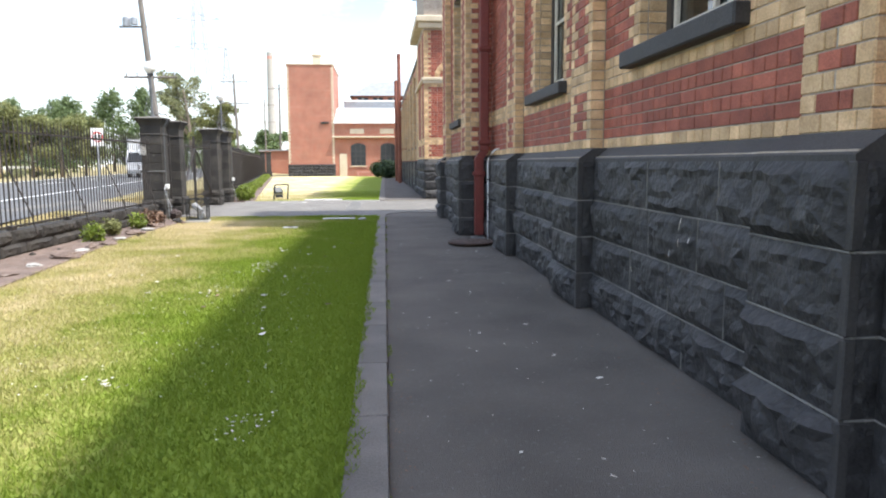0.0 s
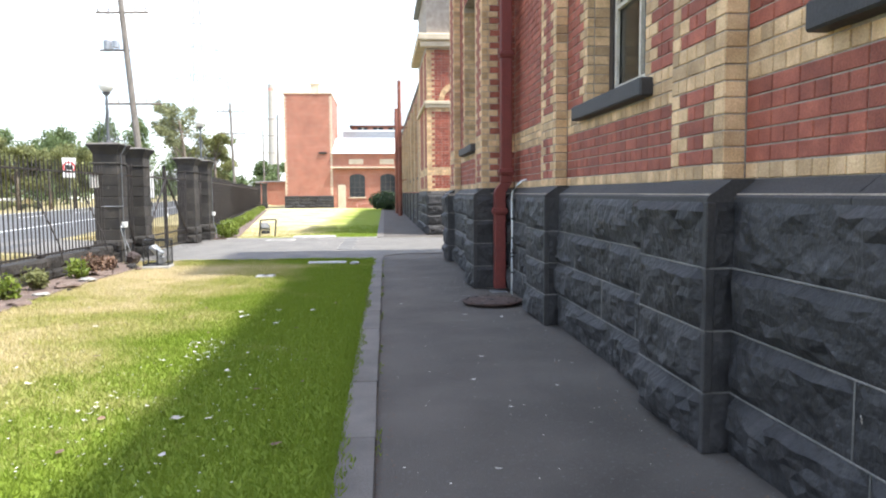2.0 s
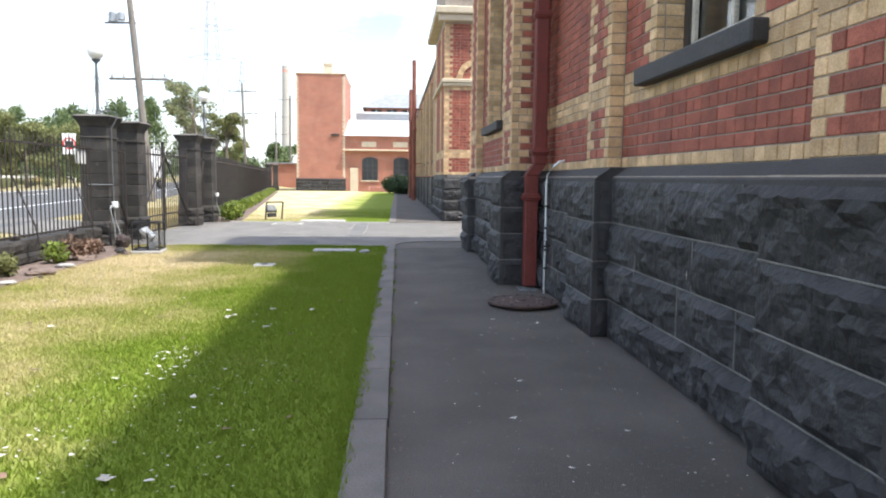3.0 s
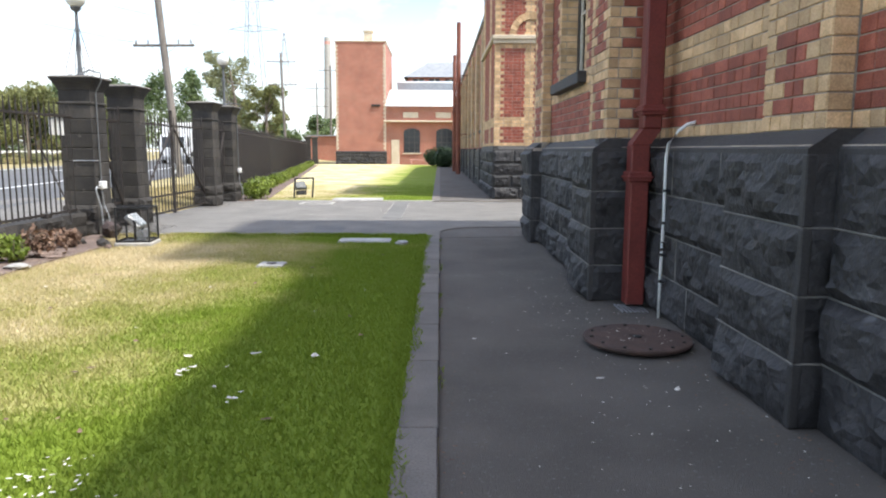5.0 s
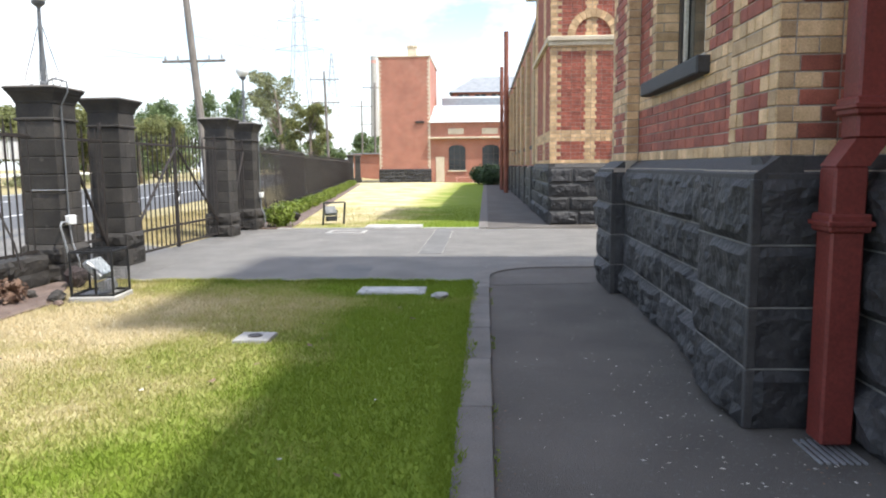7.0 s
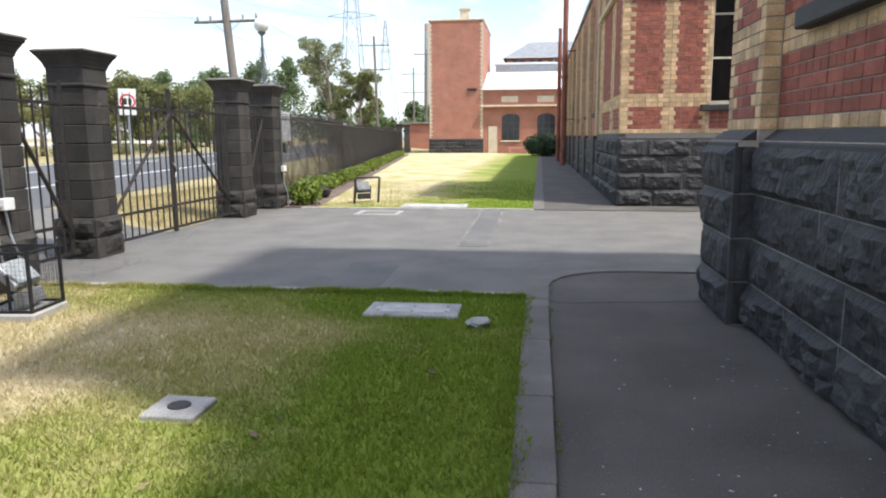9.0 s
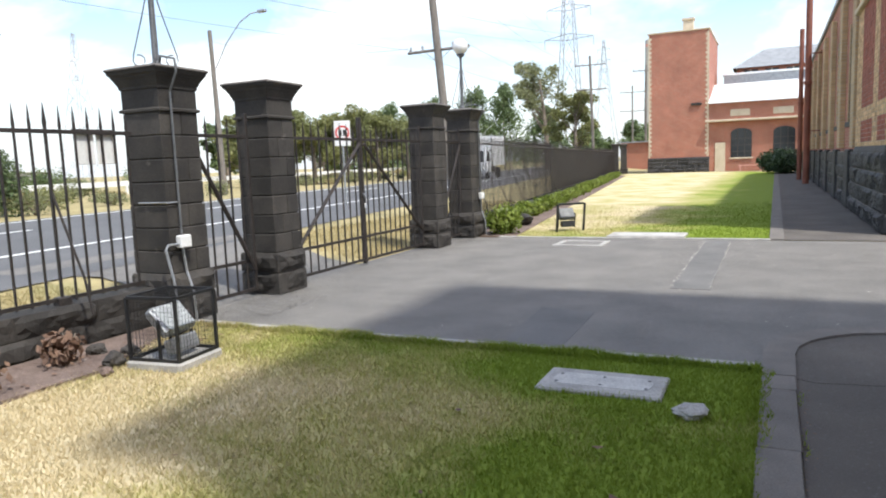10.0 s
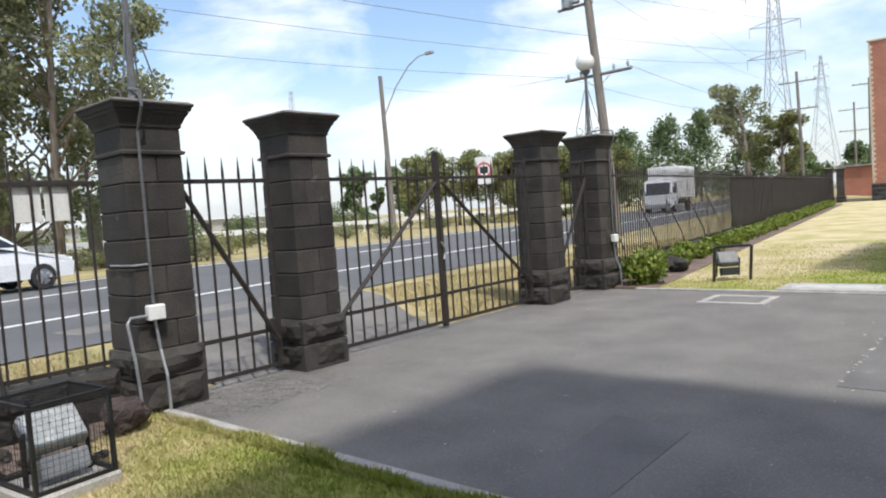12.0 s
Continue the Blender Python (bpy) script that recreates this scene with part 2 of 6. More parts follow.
M_RUST = material("rusty_cast_iron", (0.05, 0.031, 0.025), (0.11, 0.064, 0.048), 6, 0.8, 0.6, 75, spots=((0.2, 0.15, 0.13), 16, 0.7))
M_WHITE = material("white_paint", (0.68, 0.68, 0.66), (0.8, 0.8, 0.78), 4, 0.5, 0.05, 60)
M_LINE = material("road_marking", (0.6, 0.6, 0.58), (0.8, 0.8, 0.78), 6, 0.8, 0.1, 60)
M_GREYMETAL = material("galvanised_steel", (0.32, 0.33, 0.34), (0.46, 0.47, 0.48), 6, 0.45, 0.1, 90, metal=0.7)
M_ROOF = material("pale_metal_roof", (0.66, 0.68, 0.7), (0.78, 0.79, 0.8), 1.5, 0.5, 0.05, 30)
M_SLATE = material("slate_roof", (0.2, 0.21, 0.22), (0.3, 0.31, 0.32), 2, 0.7, 0.3, 30)
M_WOOD = material("weathered_pole_wood", (0.13, 0.115, 0.1), (0.25, 0.22, 0.19), 3, 0.9, 0.6, 30, stretch=(4, 4, 0.5))
M_BARK = material("bark", (0.13, 0.1, 0.075), (0.3, 0.25, 0.2), 3, 0.9, 0.6, 25, stretch=(3, 3, 0.6))
M_LEAF = material("gum_leaf", (0.14, 0.158, 0.075), (0.31, 0.315, 0.16), 1.2, 0.6, 0, 20, island=0.4)
M_PINE = material("pine_needles", (0.095, 0.135, 0.055), (0.2, 0.26, 0.11), 0.6, 0.65, 0, 20, island=0.4)
M_OLIVE = material("olive_leaf", (0.135, 0.155, 0.055), (0.3, 0.3, 0.12), 0.8, 0.65, 0, 20, island=0.4)
M_SHRUB = material("shrub_leaf", (0.13, 0.19, 0.025), (0.28, 0.34, 0.065), 4, 0.55, 0, 20, island=0.4)
M_HEDGE = material("dark_hedge_leaf", (0.018, 0.04, 0.014), (0.04, 0.075, 0.025), 3, 0.6, 0, 20, island=0.4)
M_DEAD = material("dead_twigs", (0.12, 0.07, 0.05), (0.25, 0.16, 0.11), 6, 0.9, 0, 40, island=0.3)
M_LITTER = material("dry_leaf_litter", (0.45, 0.4, 0.33), (0.75, 0.72, 0.66), 20, 0.8, 0, 40, island=0.25)
M_FRAME = material("dark_window_frame", (0.035, 0.03, 0.028), (0.06, 0.05, 0.045), 8, 0.5, 0.1, 60)
M_CREAMFRAME = material("cream_sash", (0.5, 0.45, 0.36), (0.62, 0.57, 0.47), 8, 0.55, 0.1, 60)
M_CLOTH = material("dark_shade_cloth", (0.045, 0.042, 0.04), (0.075, 0.07, 0.066), 1.5, 0.9, 0.4, 160)
M_DARKROOM = material("dark_interior", (0.2, 0.19, 0.18), (0.3, 0.29, 0.27), 1, 0.9, 0, 10)
M_GLASS = glass_material("window_glass", (0.75, 0.8, 0.82))
M_GLOBE = material("opal_glass", (0.8, 0.79, 0.75), (0.85, 0.84, 0.8), 2, 0.25, 0, 20)
M_RUBBER = material("tyre_rubber", (0.02, 0.02, 0.02), (0.035, 0.035, 0.035), 6, 0.85, 0.2, 60)
M_CARPAINT = material("white_car_paint", (0.72, 0.73, 0.74), (0.78, 0.79, 0.8), 1, 0.25, 0, 20)
M_DARKGLASS = material("dark_vehicle_glass", (0.02, 0.025, 0.03), (0.04, 0.045, 0.05), 1, 0.12, 0, 20)
M_SIGNRED = material("sign_red", (0.5, 0.03, 0.03), (0.6, 0.05, 0.04), 3, 0.5, 0, 20)
M_POINT = material("grey_pointing", (0.13, 0.125, 0.115), (0.24, 0.225, 0.205), 7, 0.95, 0.3, 90)
# pylon steel with distance haze mixed into its colour
M_PYLON = material("hazy_grey_steel", (0.27, 0.29, 0.32), (0.35, 0.37, 0.4), 0.1, 0.7, 0, 5)
M_BAND = material("faded_red_band", (0.5, 0.25, 0.2), (0.58, 0.3, 0.25), 0.3, 0.8, 0, 5)
M_WIRE = material("grey_wire", (0.16, 0.17, 0.18), (0.2, 0.21, 0.22), 1, 0.6, 0, 20)
M_BLACK = material("black_print", (0.02, 0.02, 0.02), (0.03, 0.03, 0.03), 3, 0.5, 0, 20)


def thin_leaf(mat, share):
    """Lets part of the light through, as leaves do."""
    n, l = mat.node_tree.nodes, mat.node_tree.links
    b = n["Principled BSDF"]
    out = n["Material Output"]
    tr = n.new("ShaderNodeBsdfTranslucent")
    l.new(b.inputs["Base Color"].links[0].from_socket, tr.inputs["Color"])
    mix = n.new("ShaderNodeMixShader")
    mix.inputs["Fac"].default_value = share
    l.new(b.outputs["BSDF"], mix.inputs[1])
    l.new(tr.outputs["BSDF"], mix.inputs[2])
    l.new(mix.outputs["Shader"], out.inputs["Surface"])


for leafy in (M_LEAF, M_PINE, M_OLIVE, M_SHRUB, M_BLADE):
    thin_leaf(leafy, 0.4)
M_CLOTH.node_tree.nodes["Principled BSDF"].inputs["Alpha"].default_value = 0.82


# ---- building helpers ----
def box(bm, x0, y0, z0, x1, y1, z1):
    v = [bm.verts.new((x, y, z)) for x in (x0, x1) for y in (y0, y1) for z in (z0, z1)]
    for f in ((0, 1, 3, 2), (4, 6, 7, 5), (0, 4, 5, 1), (2, 3, 7, 6), (0, 2, 6, 4), (1, 5, 7, 3)):
        bm.faces.new([v[i] for i in f])
    return v


def rounded_box(bm, x0, y0, z0, x1, y1, z1, r=0.01):
    """A box with chamfered edges."""
    part_bm = bmesh.new()
    box(part_bm, x0, y0, z0, x1, y1, z1)
    bmesh.ops.recalc_face_normals(part_bm, faces=part_bm.faces)
    bmesh.ops.bevel(part_bm, geom=part_bm.edges[:], offset=r, segments=1, affect="EDGES", profile=0.5)
    me = bpy.data.meshes.new("tmp")
    part_bm.to_mesh(me)
    part_bm.free()
    bm.from_mesh(me)
    bpy.data.meshes.remove(me)


def tube(bm, pts, r, sides=8, close=True, r1=None):
    """A round bar along points; r1: the radius at its end."""
    pts = [Vector(p) for p in pts]
    rings = []
    n = len(pts)
    for i, p in enumerate(pts):
        d = (pts[min(i + 1, n - 1)] - pts[max(i - 1, 0)]).normalized()
        side = d.cross(Vector((0, 0, 1)) if abs(d.z) < 0.9 else Vector((1, 0, 0))).normalized()
        up = side.cross(d)
        rad = r if r1 is None else r + (r1 - r) * i / max(n - 1, 1)
        rings.append([bm.verts.new(p + rad * (math.cos(a) * side + math.sin(a) * up)) for a in [2 * math.pi * k / sides for k in range(sides)]])
    for a, b in zip(rings, rings[1:]):
        for k in range(sides):
            bm.faces.new((a[k], a[(k + 1) % sides], b[(k + 1) % sides], b[k]))
    if close and sides > 2:
        bm.faces.new(rings[0])
        bm.faces.new(rings[-1][::-1])


def lathe(bm, profile, sides=24, at=(0, 0, 0)):
    """A turned shape from (radius, height) pairs."""
    rings = [[bm.verts.new((at[0] + r * math.cos(2 * math.pi * k / sides), at[1] + r * math.sin(2 * math.pi * k / sides), at[2] + z)) for k in range(sides)] for r, z in profile]
    for a, b in zip(rings, rings[1:]):
        for k in range(sides):
            bm.faces.new((a[k], a[(k + 1) % sides], b[(k + 1) % sides], b[k]))
    bm.faces.new(rings[0][::-1])
    bm.faces.new(rings[-1])


def square_lathe(bm, profile, cx, cy):
    """A square stack from (half width, height) pairs."""
    rings = [[bm.verts.new((cx + a * r, cy + b * r, z)) for a, b in ((-1, -1), (1, -1), (1, 1), (-1, 1))] for r, z in profile]
    for a, b in zip(rings, rings[1:]):
        for k in range(4):
            bm.faces.new((a[k], a[(k + 1) % 4], b[(k + 1) % 4], b[k]))
    bm.faces.new(rings[0][::-1])
    bm.faces.new(rings[-1])


def mesh_object(name, bm, mat, smooth=False):
    bmesh.ops.recalc_face_normals(bm, faces=bm.faces[:])
    me = bpy.data.meshes.new(name)
    bm.to_mesh(me)
    bm.free()
    me.materials.append(mat)
    if smooth:
        for p in me.polygons:
            p.use_smooth = True
    return new(name, me)


def part(name, bm, mat, parent, label="", smooth=False):
    ob = mesh_object(name, bm, mat, smooth)
    ob.parent = parent
    return tagged(ob, label)


def raw_object(name, verts, faces, mat, smooth=False):
    me = bpy.data.meshes.new(name)
    me.from_pydata(verts, [], faces)
    me.materials.append(mat)
    if smooth:
        for p in me.polygons:
            p.use_smooth = True
    return new(name, me)


def thing(name, label, category, group="", kind="", at=(0, 0, 0)):
    ob = new(name)
    ob.location = at
    ob.empty_display_size = 0.1
    return tagged(ob, label, category, group, kind)


def structure(name, bm, mat, label="", category=""):
    return tagged(mesh_object(name, bm, mat), label, category or name.split("_")[0], kind="structure")


def sheet(bm, outline, z):
    bm.faces.new([bm.verts.new((x, y, z)) for x, y in outline])


def slab(bm, outline, z0, z1):
    low = [bm.verts.new((x, y, z0)) for x, y in outline]
    top = [bm.verts.new((x, y, z1)) for x, y in outline]
    bm.faces.new(low[::-1])
    bm.faces.new(top)
    n = len(outline)
    for k in range(n):
        bm.faces.new((low[k], low[(k + 1) % n], top[(k + 1) % n], top[k]))


# ---- ground ----
def kerb_x(y):
    """The lawn side of the path's edging, which runs a little off the wall's line."""
    return -0.2 + 0.0052 * y


def road_point(u, v):
    """u along the road from the gates, v away from the fence."""
    return (-8.5 - 0.158 * u - 0.987 * v, 20 + 0.987 * u - 0.158 * v)


ROAD_Z = 0.19
DRIVE_Y0, DRIVE_Y1 = 17.75, 25.25


BEND = 0.1325


def fence_x(y):
    """The fence's line, which bends away with the road past the gates."""
    return -5.52 - BEND * min(max(y - 25.4, 0), 48)


def ground_z(x, y):
    k = min(max((fence_x(y) - 0.58 - x) / 2.2, 0), 1)
    return ROAD_Z * k * k * (3 - 2 * k) - 0.03


xs = [-3000, -1200, -500, -250, -120, -70, -45, -35, -28, -24, -20, -17] + [-15.8 + 0.4 * k for k in range(26)] + [-4, 0, 4, 20, 80, 300, 1000, 3000]
ys = [-3000, -1000, -300, -120, -60, -30, -10, 0, 10, 20] + [25.4 + 2.4 * k for k in range(21)] + [90, 140, 250, 500, 1000, 3000]
ground = raw_object("ground", [(x, y, ground_z(x, y)) for x in xs for y in ys],
                    [(i * len(ys) + j, (i + 1) * len(ys) + j, (i + 1) * len(ys) + j + 1, i * len(ys) + j + 1) for i in range(len(xs) - 1) for j in range(len(ys) - 1)], M_DRYGRASS)
tagged(ground, "dry yellow grass verge and open land", "ground", kind="structure")

bm = bmesh.new()
sheet(bm, [(-5.05, -12), (kerb_x(-12), -12), (kerb_x(17.7), 17.7), (-5.22, 17.7)], 0.004)
structure("lawn", bm, M_LAWN, "lawn, lush green beside the path and straw-dry by the fence", "lawn")
bm = bmesh.new()
sheet(bm, [(-4.6, 25.33), (kerb_x(25.3), 25.33), (kerb_x(62), 66), (-4, 72.2), (-11.2, 72.2), (fence_x(66) + 0.9, 66)], 0.004)
structure("lawn_far", bm, M_LAWN, "sunlit dry lawn beyond the driveway", "lawn")

bm = bmesh.new()
sheet(bm, [(kerb_x(-12) + 0.2, -12), (7, -12), (7, 18.6), (0.5, 18.6), (kerb_x(18) + 0.2, 18.0)], 0.0)
structure("path", bm, M_ASPHALT, "dark asphalt footpath along the wall, flecked with droppings", "path")
bm = bmesh.new()
sheet(bm, [(kerb_x(25.3), 25.3), (7, 25.3), (7, 68), (kerb_x(62), 66)], 0.004)
structure("path_far", bm, M_ASPHALT, "asphalt footpath beside the further building", "path")
bm = bmesh.new()
sheet(bm, [(-5.7, DRIVE_Y0), (-0.1, DRIVE_Y0), (40, DRIVE_Y0), (40, DRIVE_Y1), (-5.7, DRIVE_Y1 + 0.05)], -0.006)
ramp = [(-5.7, 18.5), (-5.7, 21.6), (-6.5, 22.0), (-7.2, 22.4), (-7.9, 22.8), (-9.9, 23.6), (-9.9, 18.6), (-7.9, 18.9), (-7.2, 18.8), (-6.5, 18.6)]
vs = [bm.verts.new((x, y, ground_z(x, y) + 0.024)) for x, y in ramp]
for k in range(4):
    bm.faces.new((vs[k + 1], vs[k + 2], vs[(10 - k - 1) % 10], vs[(10 - k) % 10]))
structure("driveway", bm, M_DRIVE, "worn grey asphalt driveway through the iron gates", "driveway")
bm = bmesh.new()
vs = [bm.verts.new((*road_point(u, v), ROAD_Z - 0.012 + (0.006 if v > 0 else 0))) for u in (-200, 400) for v in (0, 11.6)]
bm.faces.new((vs[0], vs[1], vs[3], vs[2]))
structure("road", bm, M_ROAD, "two-lane grey asphalt road outside the fence", "road")


def road_line(u0, u1, v, w=0.13):
    p = [road_point(u0, v), road_point(u1, v), road_point(u1, v + w), road_point(u0, v + w)]
    slab(line_bm, p, ROAD_Z - 0.008, ROAD_Z + 0.004)


line_bm = bmesh.new()
road_line(-200, 380, 3.0)
for k in range(-12, 30):
    road_line(k * 12.0 + 1, k * 12.0 + 5.5, 7.6)
road_line(-200, 380, 10.9)
structure("road_markings", line_bm, M_LINE, "white lane lines painted on the road", "road marking")

# garden beds
bm = bmesh.new()
edge = [(-4.25, -12), (-4.2, 3), (-4.15, 7.6), (-4.35, 10), (-4.6, 12.5), (-4.62, 14.5), (-4.55, 16.2), (-4.9, 17.0), (-5.2, 17.6)]
slab(bm, [(-5.35, -12)] + edge + [(-5.35, 17.6)], -0.05, 0.03)
structure("garden_bed", bm, M_SOIL, "bare brown soil garden bed strewn with stones", "garden bed")
bm = bmesh.new()
slab(bm, [(-5.4, 25.4), (-4.5, 25.4), (fence_x(67) + 0.95, 67), (fence_x(67) + 0.1, 67)], -0.05, 0.02)
structure("garden_bed_far", bm, M_SOIL, "narrow soil bed planted with a low hedge", "garden bed")


# ---- path edging ----
edging = thing("path_edging", "flush grey stone edging between lawn and path", "edging", kind="structure")
lengths = [1.1, 0.95, 1.2, 1.05, 1.0]
y, k = -6.0, 0
while y < 17.4:
    y2 = min(y + lengths[k % 5], 17.55)
    bm = bmesh.new()
    rounded_box(bm, 0, 0, -0.08, 0.2, y2 - y - 0.008, 0.022, 0.006)
    ob = part("edging_stone", bm, M_KERB, edging)
    ob.location = (kerb_x(y), y, 0)
    y, k = y2, k + 1
# the curve into the driveway
arc = [(kerb_x(17.55), 17.55)]
inner = [(kerb_x(17.55) + 0.2, 17.55)]
for a in range(0, 91, 15):
    c, s = math.cos(radians(a)), math.sin(radians(a))
    arc.append((0.95 - 1.06 * c, 18.1 + 1.06 * s))
    inner.append((0.95 - 0.85 * c, 18.1 + 0.85 * s))
arc.append((6.5, 19.3))
inner.append((6.5, 19.09))
for k in range(len(arc) - 1):
    bm = bmesh.new()
    slab(bm, [arc[k], inner[k], inner[k + 1], arc[k + 1]], -0.08, 0.022)
    part("edging_stone", bm, M_KERB, edging)
bm = bmesh.new()
slab(bm, inner + [(6.5, 18.4), (0.2, 17.5)], -0.05, 0.003)
structure("path_end", bm, M_ASPHALT, "dark asphalt apron at the path's rounded corner", "path")
bm = bmesh.new()
rounded_box(bm, -5.2, DRIVE_Y0 - 0.04, -0.08, -0.12, DRIVE_Y0 + 0.04, 0.024, 0.008)
structure("drive_edging", bm, M_CONCRETE, "thin concrete strip along the driveway's edge", "edging")
bm = bmesh.new()
rounded_box(bm, -4.8, DRIVE_Y1, -0.08, kerb_x(25.3), DRIVE_Y1 + 0.08, 0.024, 0.008)
structure("drive_edging_far", bm, M_CONCRETE, "thin concrete strip along the driveway's far edge", "edging")
bm = bmesh.new()
slab(bm, [(kerb_x(25.3) - 0.02, 25.3), (kerb_x(25.3) + 0.2, 25.3), (kerb_x(62) + 0.2, 66), (kerb_x(62) - 0.02, 66)], -0.05, 0.02)
structure("path_edging_far", bm, M_KERB, "flush grey edging of the far path", "edging")


# ---- rock-faced stonework ----
def rock_stone(name, w, h, seed, mat, bulge=0.05, margin=0.045, nx=None, nz=None):
    """One quarry-faced block in its own frame: x along the wall, z up, its face towards -y."""
    rnd = random.Random(seed)
    nx = nx or max(5, min(16, int(w / 0.06)))
    nz = nz or max(4, min(8, int(h / 0.05)))
    g = 0.006
    off = Vector((rnd.uniform(0, 90), rnd.uniform(0, 90), rnd.uniform(0, 90)))
    # a few cleavage planes, of which the lowest at each spot makes the broken face
    planes = [(rnd.uniform(0.45, 1.0), rnd.uniform(-1.3, 1.3), rnd.uniform(-0.9, 1.5), rnd.uniform(0.1, 0.9), rnd.uniform(0.1, 0.9)) for _ in range(5)]
    verts, faces = [], []
    for j in range(nz + 1):
        for i in range(nx + 1):
            u, v = i / nx, j / nz
            x, z = g + u * (w - 2 * g), g + v * (h - 2 * g)
            e = min(x, w - x, z, h - z)
            k = min(max((e - g) / margin, 0), 1)
            p = Vector((x * 7, z * 8, seed * 1.7)) + off
            d = min(c + a * (u - s) * w + q * (v - t) * h * 2 for c, a, q, s, t in planes)
            d = min(max(d, 0.12), 1.2) + 0.3 * noise.noise(p) + 0.22 * noise.noise(p * 2.6)
            edge = noise.noise(p * 1.9) if 0 < i < nx and 0 < j < nz else 0
            sx = 0.02 * noise.noise(p * 1.1 + Vector((3, 9, 2))) if 0 < i < nx else 0
            sz = 0.02 * noise.noise(p * 1.2 + Vector((1, 2, 8))) if 0 < j < nz else 0
            verts.append((x + sx * k, -bulge * max(d, 0.05) * k - 0.004 + edge * 0.006, z + sz * k))
    n1 = nx + 1
    for j in range(nz):
        for i in range(nx):
            q = j * n1 + i
            faces += [(q, q + 1, q + n1 + 1), (q, q + n1 + 1, q + n1)] if (i * 7 + j * 3 + seed) % 2 else [(q, q + 1, q + n1), (q + 1, q + n1 + 1, q + n1)]
    ring = [i for i in range(n1)] + [j * n1 + nx for j in range(1, nz + 1)] + [nz * n1 + i for i in range(nx - 1, -1, -1)] + [j * n1 for j in range(nz - 1, 0, -1)]
    base = len(verts)
    for r in ring:
        x, y, z = verts[r]
        verts.append((x, 0.05, z))
    m = len(ring)
    for k in range(m):
        faces.append((ring[(k + 1) % m], ring[k], base + k, base + (k + 1) % m))
    return raw_object(name, verts, faces, mat)


COURSES = (0.0, 0.335, 0.67, 1.005, 1.36)
stone_seed = [0]


def place_on_wall(ob, side, plane, u):
    """Stands a piece made with its face to -y on a wall: side W faces -x, S faces -y, N faces +y."""
    if side == "W":
        ob.matrix_basis = Matrix.Translation((plane, u, 0)) @ Matrix.Rotation(radians(-90), 4, "Z")
    elif side == "N":
        ob.matrix_basis = Matrix.Translation((u, plane, 0)) @ Matrix.Rotation(radians(180), 4, "Z")
    else:
        ob.matrix_basis = Matrix.Translation((u, plane, 0))


def stones(parent, side, plane, a, b, size=1.0, single=False, bulge=0.085, courses=COURSES, mat=None):
    """Courses of rock-faced blocks from a to b along a wall."""
    for row in range(len(courses) - 1):
        z0, z1 = courses[row], courses[row + 1]
        rnd = random.Random(int(abs(plane * 131 + a * 17)) + row * 7)
        cuts = [a]
        while not single and b - cuts[-1] > size * 1.35:
            cuts.append(cuts[-1] + size * rnd.uniform(0.7, 1.15) * (0.6 if len(cuts) == 1 and row % 2 else 1))
        cuts.append(b)
        # proud lime pointing in the joints
        bm = bmesh.new()
        t = 0.005
        spans = [(a, b, z1 - t, z1 + t)] if row < len(courses) - 2 else []
        spans += [(c - 0.0035, c + 0.0035, z0 + t, z1 - t) for c in cuts[1:-1]]
        for c, d, e, f in spans:
            if side == "W":
                rounded_box(bm, plane - 0.009, c, e, plane + 0.02, d, f, 0.003)
            else:
                q = plane if side == "S" else plane + 0.009 - 0.02
                rounded_box(bm, c, q - 0.009, e, d, q + 0.02, f, 0.003)
        if spans:
            part("pointing", bm, M_POINT, parent)
        else:
            bm.free()
        for c, d in zip(cuts, cuts[1:]):
            stone_seed[0] += 1
            ob = rock_stone("bluestone_block", d - c, z1 - z0, stone_seed[0], mat or M_BLUESTONE, bulge if row else bulge * 1.45)
            ob.parent = parent
            if side == "W":
                ob.matrix_basis = Matrix.Translation((plane, d, z0)) @ Matrix.Rotation(radians(-90), 4, "Z")
            elif side == "N":
                ob.matrix_basis = Matrix.Translation((d, plane, z0)) @ Matrix.Rotation(radians(180), 4, "Z")
            else:
                ob.matrix_basis = Matrix.Translation((c, plane, z0))


def splay(parent, side, face, back, a, b, size=1.15, z0=1.35, z1=1.475):
    """Dressed sloping top stones of a plinth between its face and the brickwork behind."""
    n = max(1, round((b - a) / size))
    for k in range(n):
        c, d = a + (b - a) * k / n + 0.003, a + (b - a) * (k + 1) / n - 0.003
        bm = bmesh.new()
        prof = [(face - 0.004, z0 + 0.004), (face - 0.004, z0 + 0.03), (back, z1), (back + 0.12, z1), (back + 0.12, z0 + 0.004)]
        for side_at in (c, d):
            for p, z in prof:
                bm.verts.new((p, side_at, z) if side == "W" else (side_at, p, z))
        bm.verts.ensure_lookup_table()
        v = bm.verts
        bm.faces.new([v[i] for i in range(5)])
        bm.faces.new([v[i] for i in range(9, 4, -1)])
        for i in range(5):
            bm.faces.new((v[i], v[(i + 1) % 5], v[5 + (i + 1) % 5], v[5 + i]))
        part("weathering_stone", bm, M_BLUESMOOTH, parent)


def margin(bm, x, y, z0, z1, r=0.028):
    """A smooth drafted arris at a corner."""
    box(bm, x - r, y - r, z0, x + r, y + r, z1)


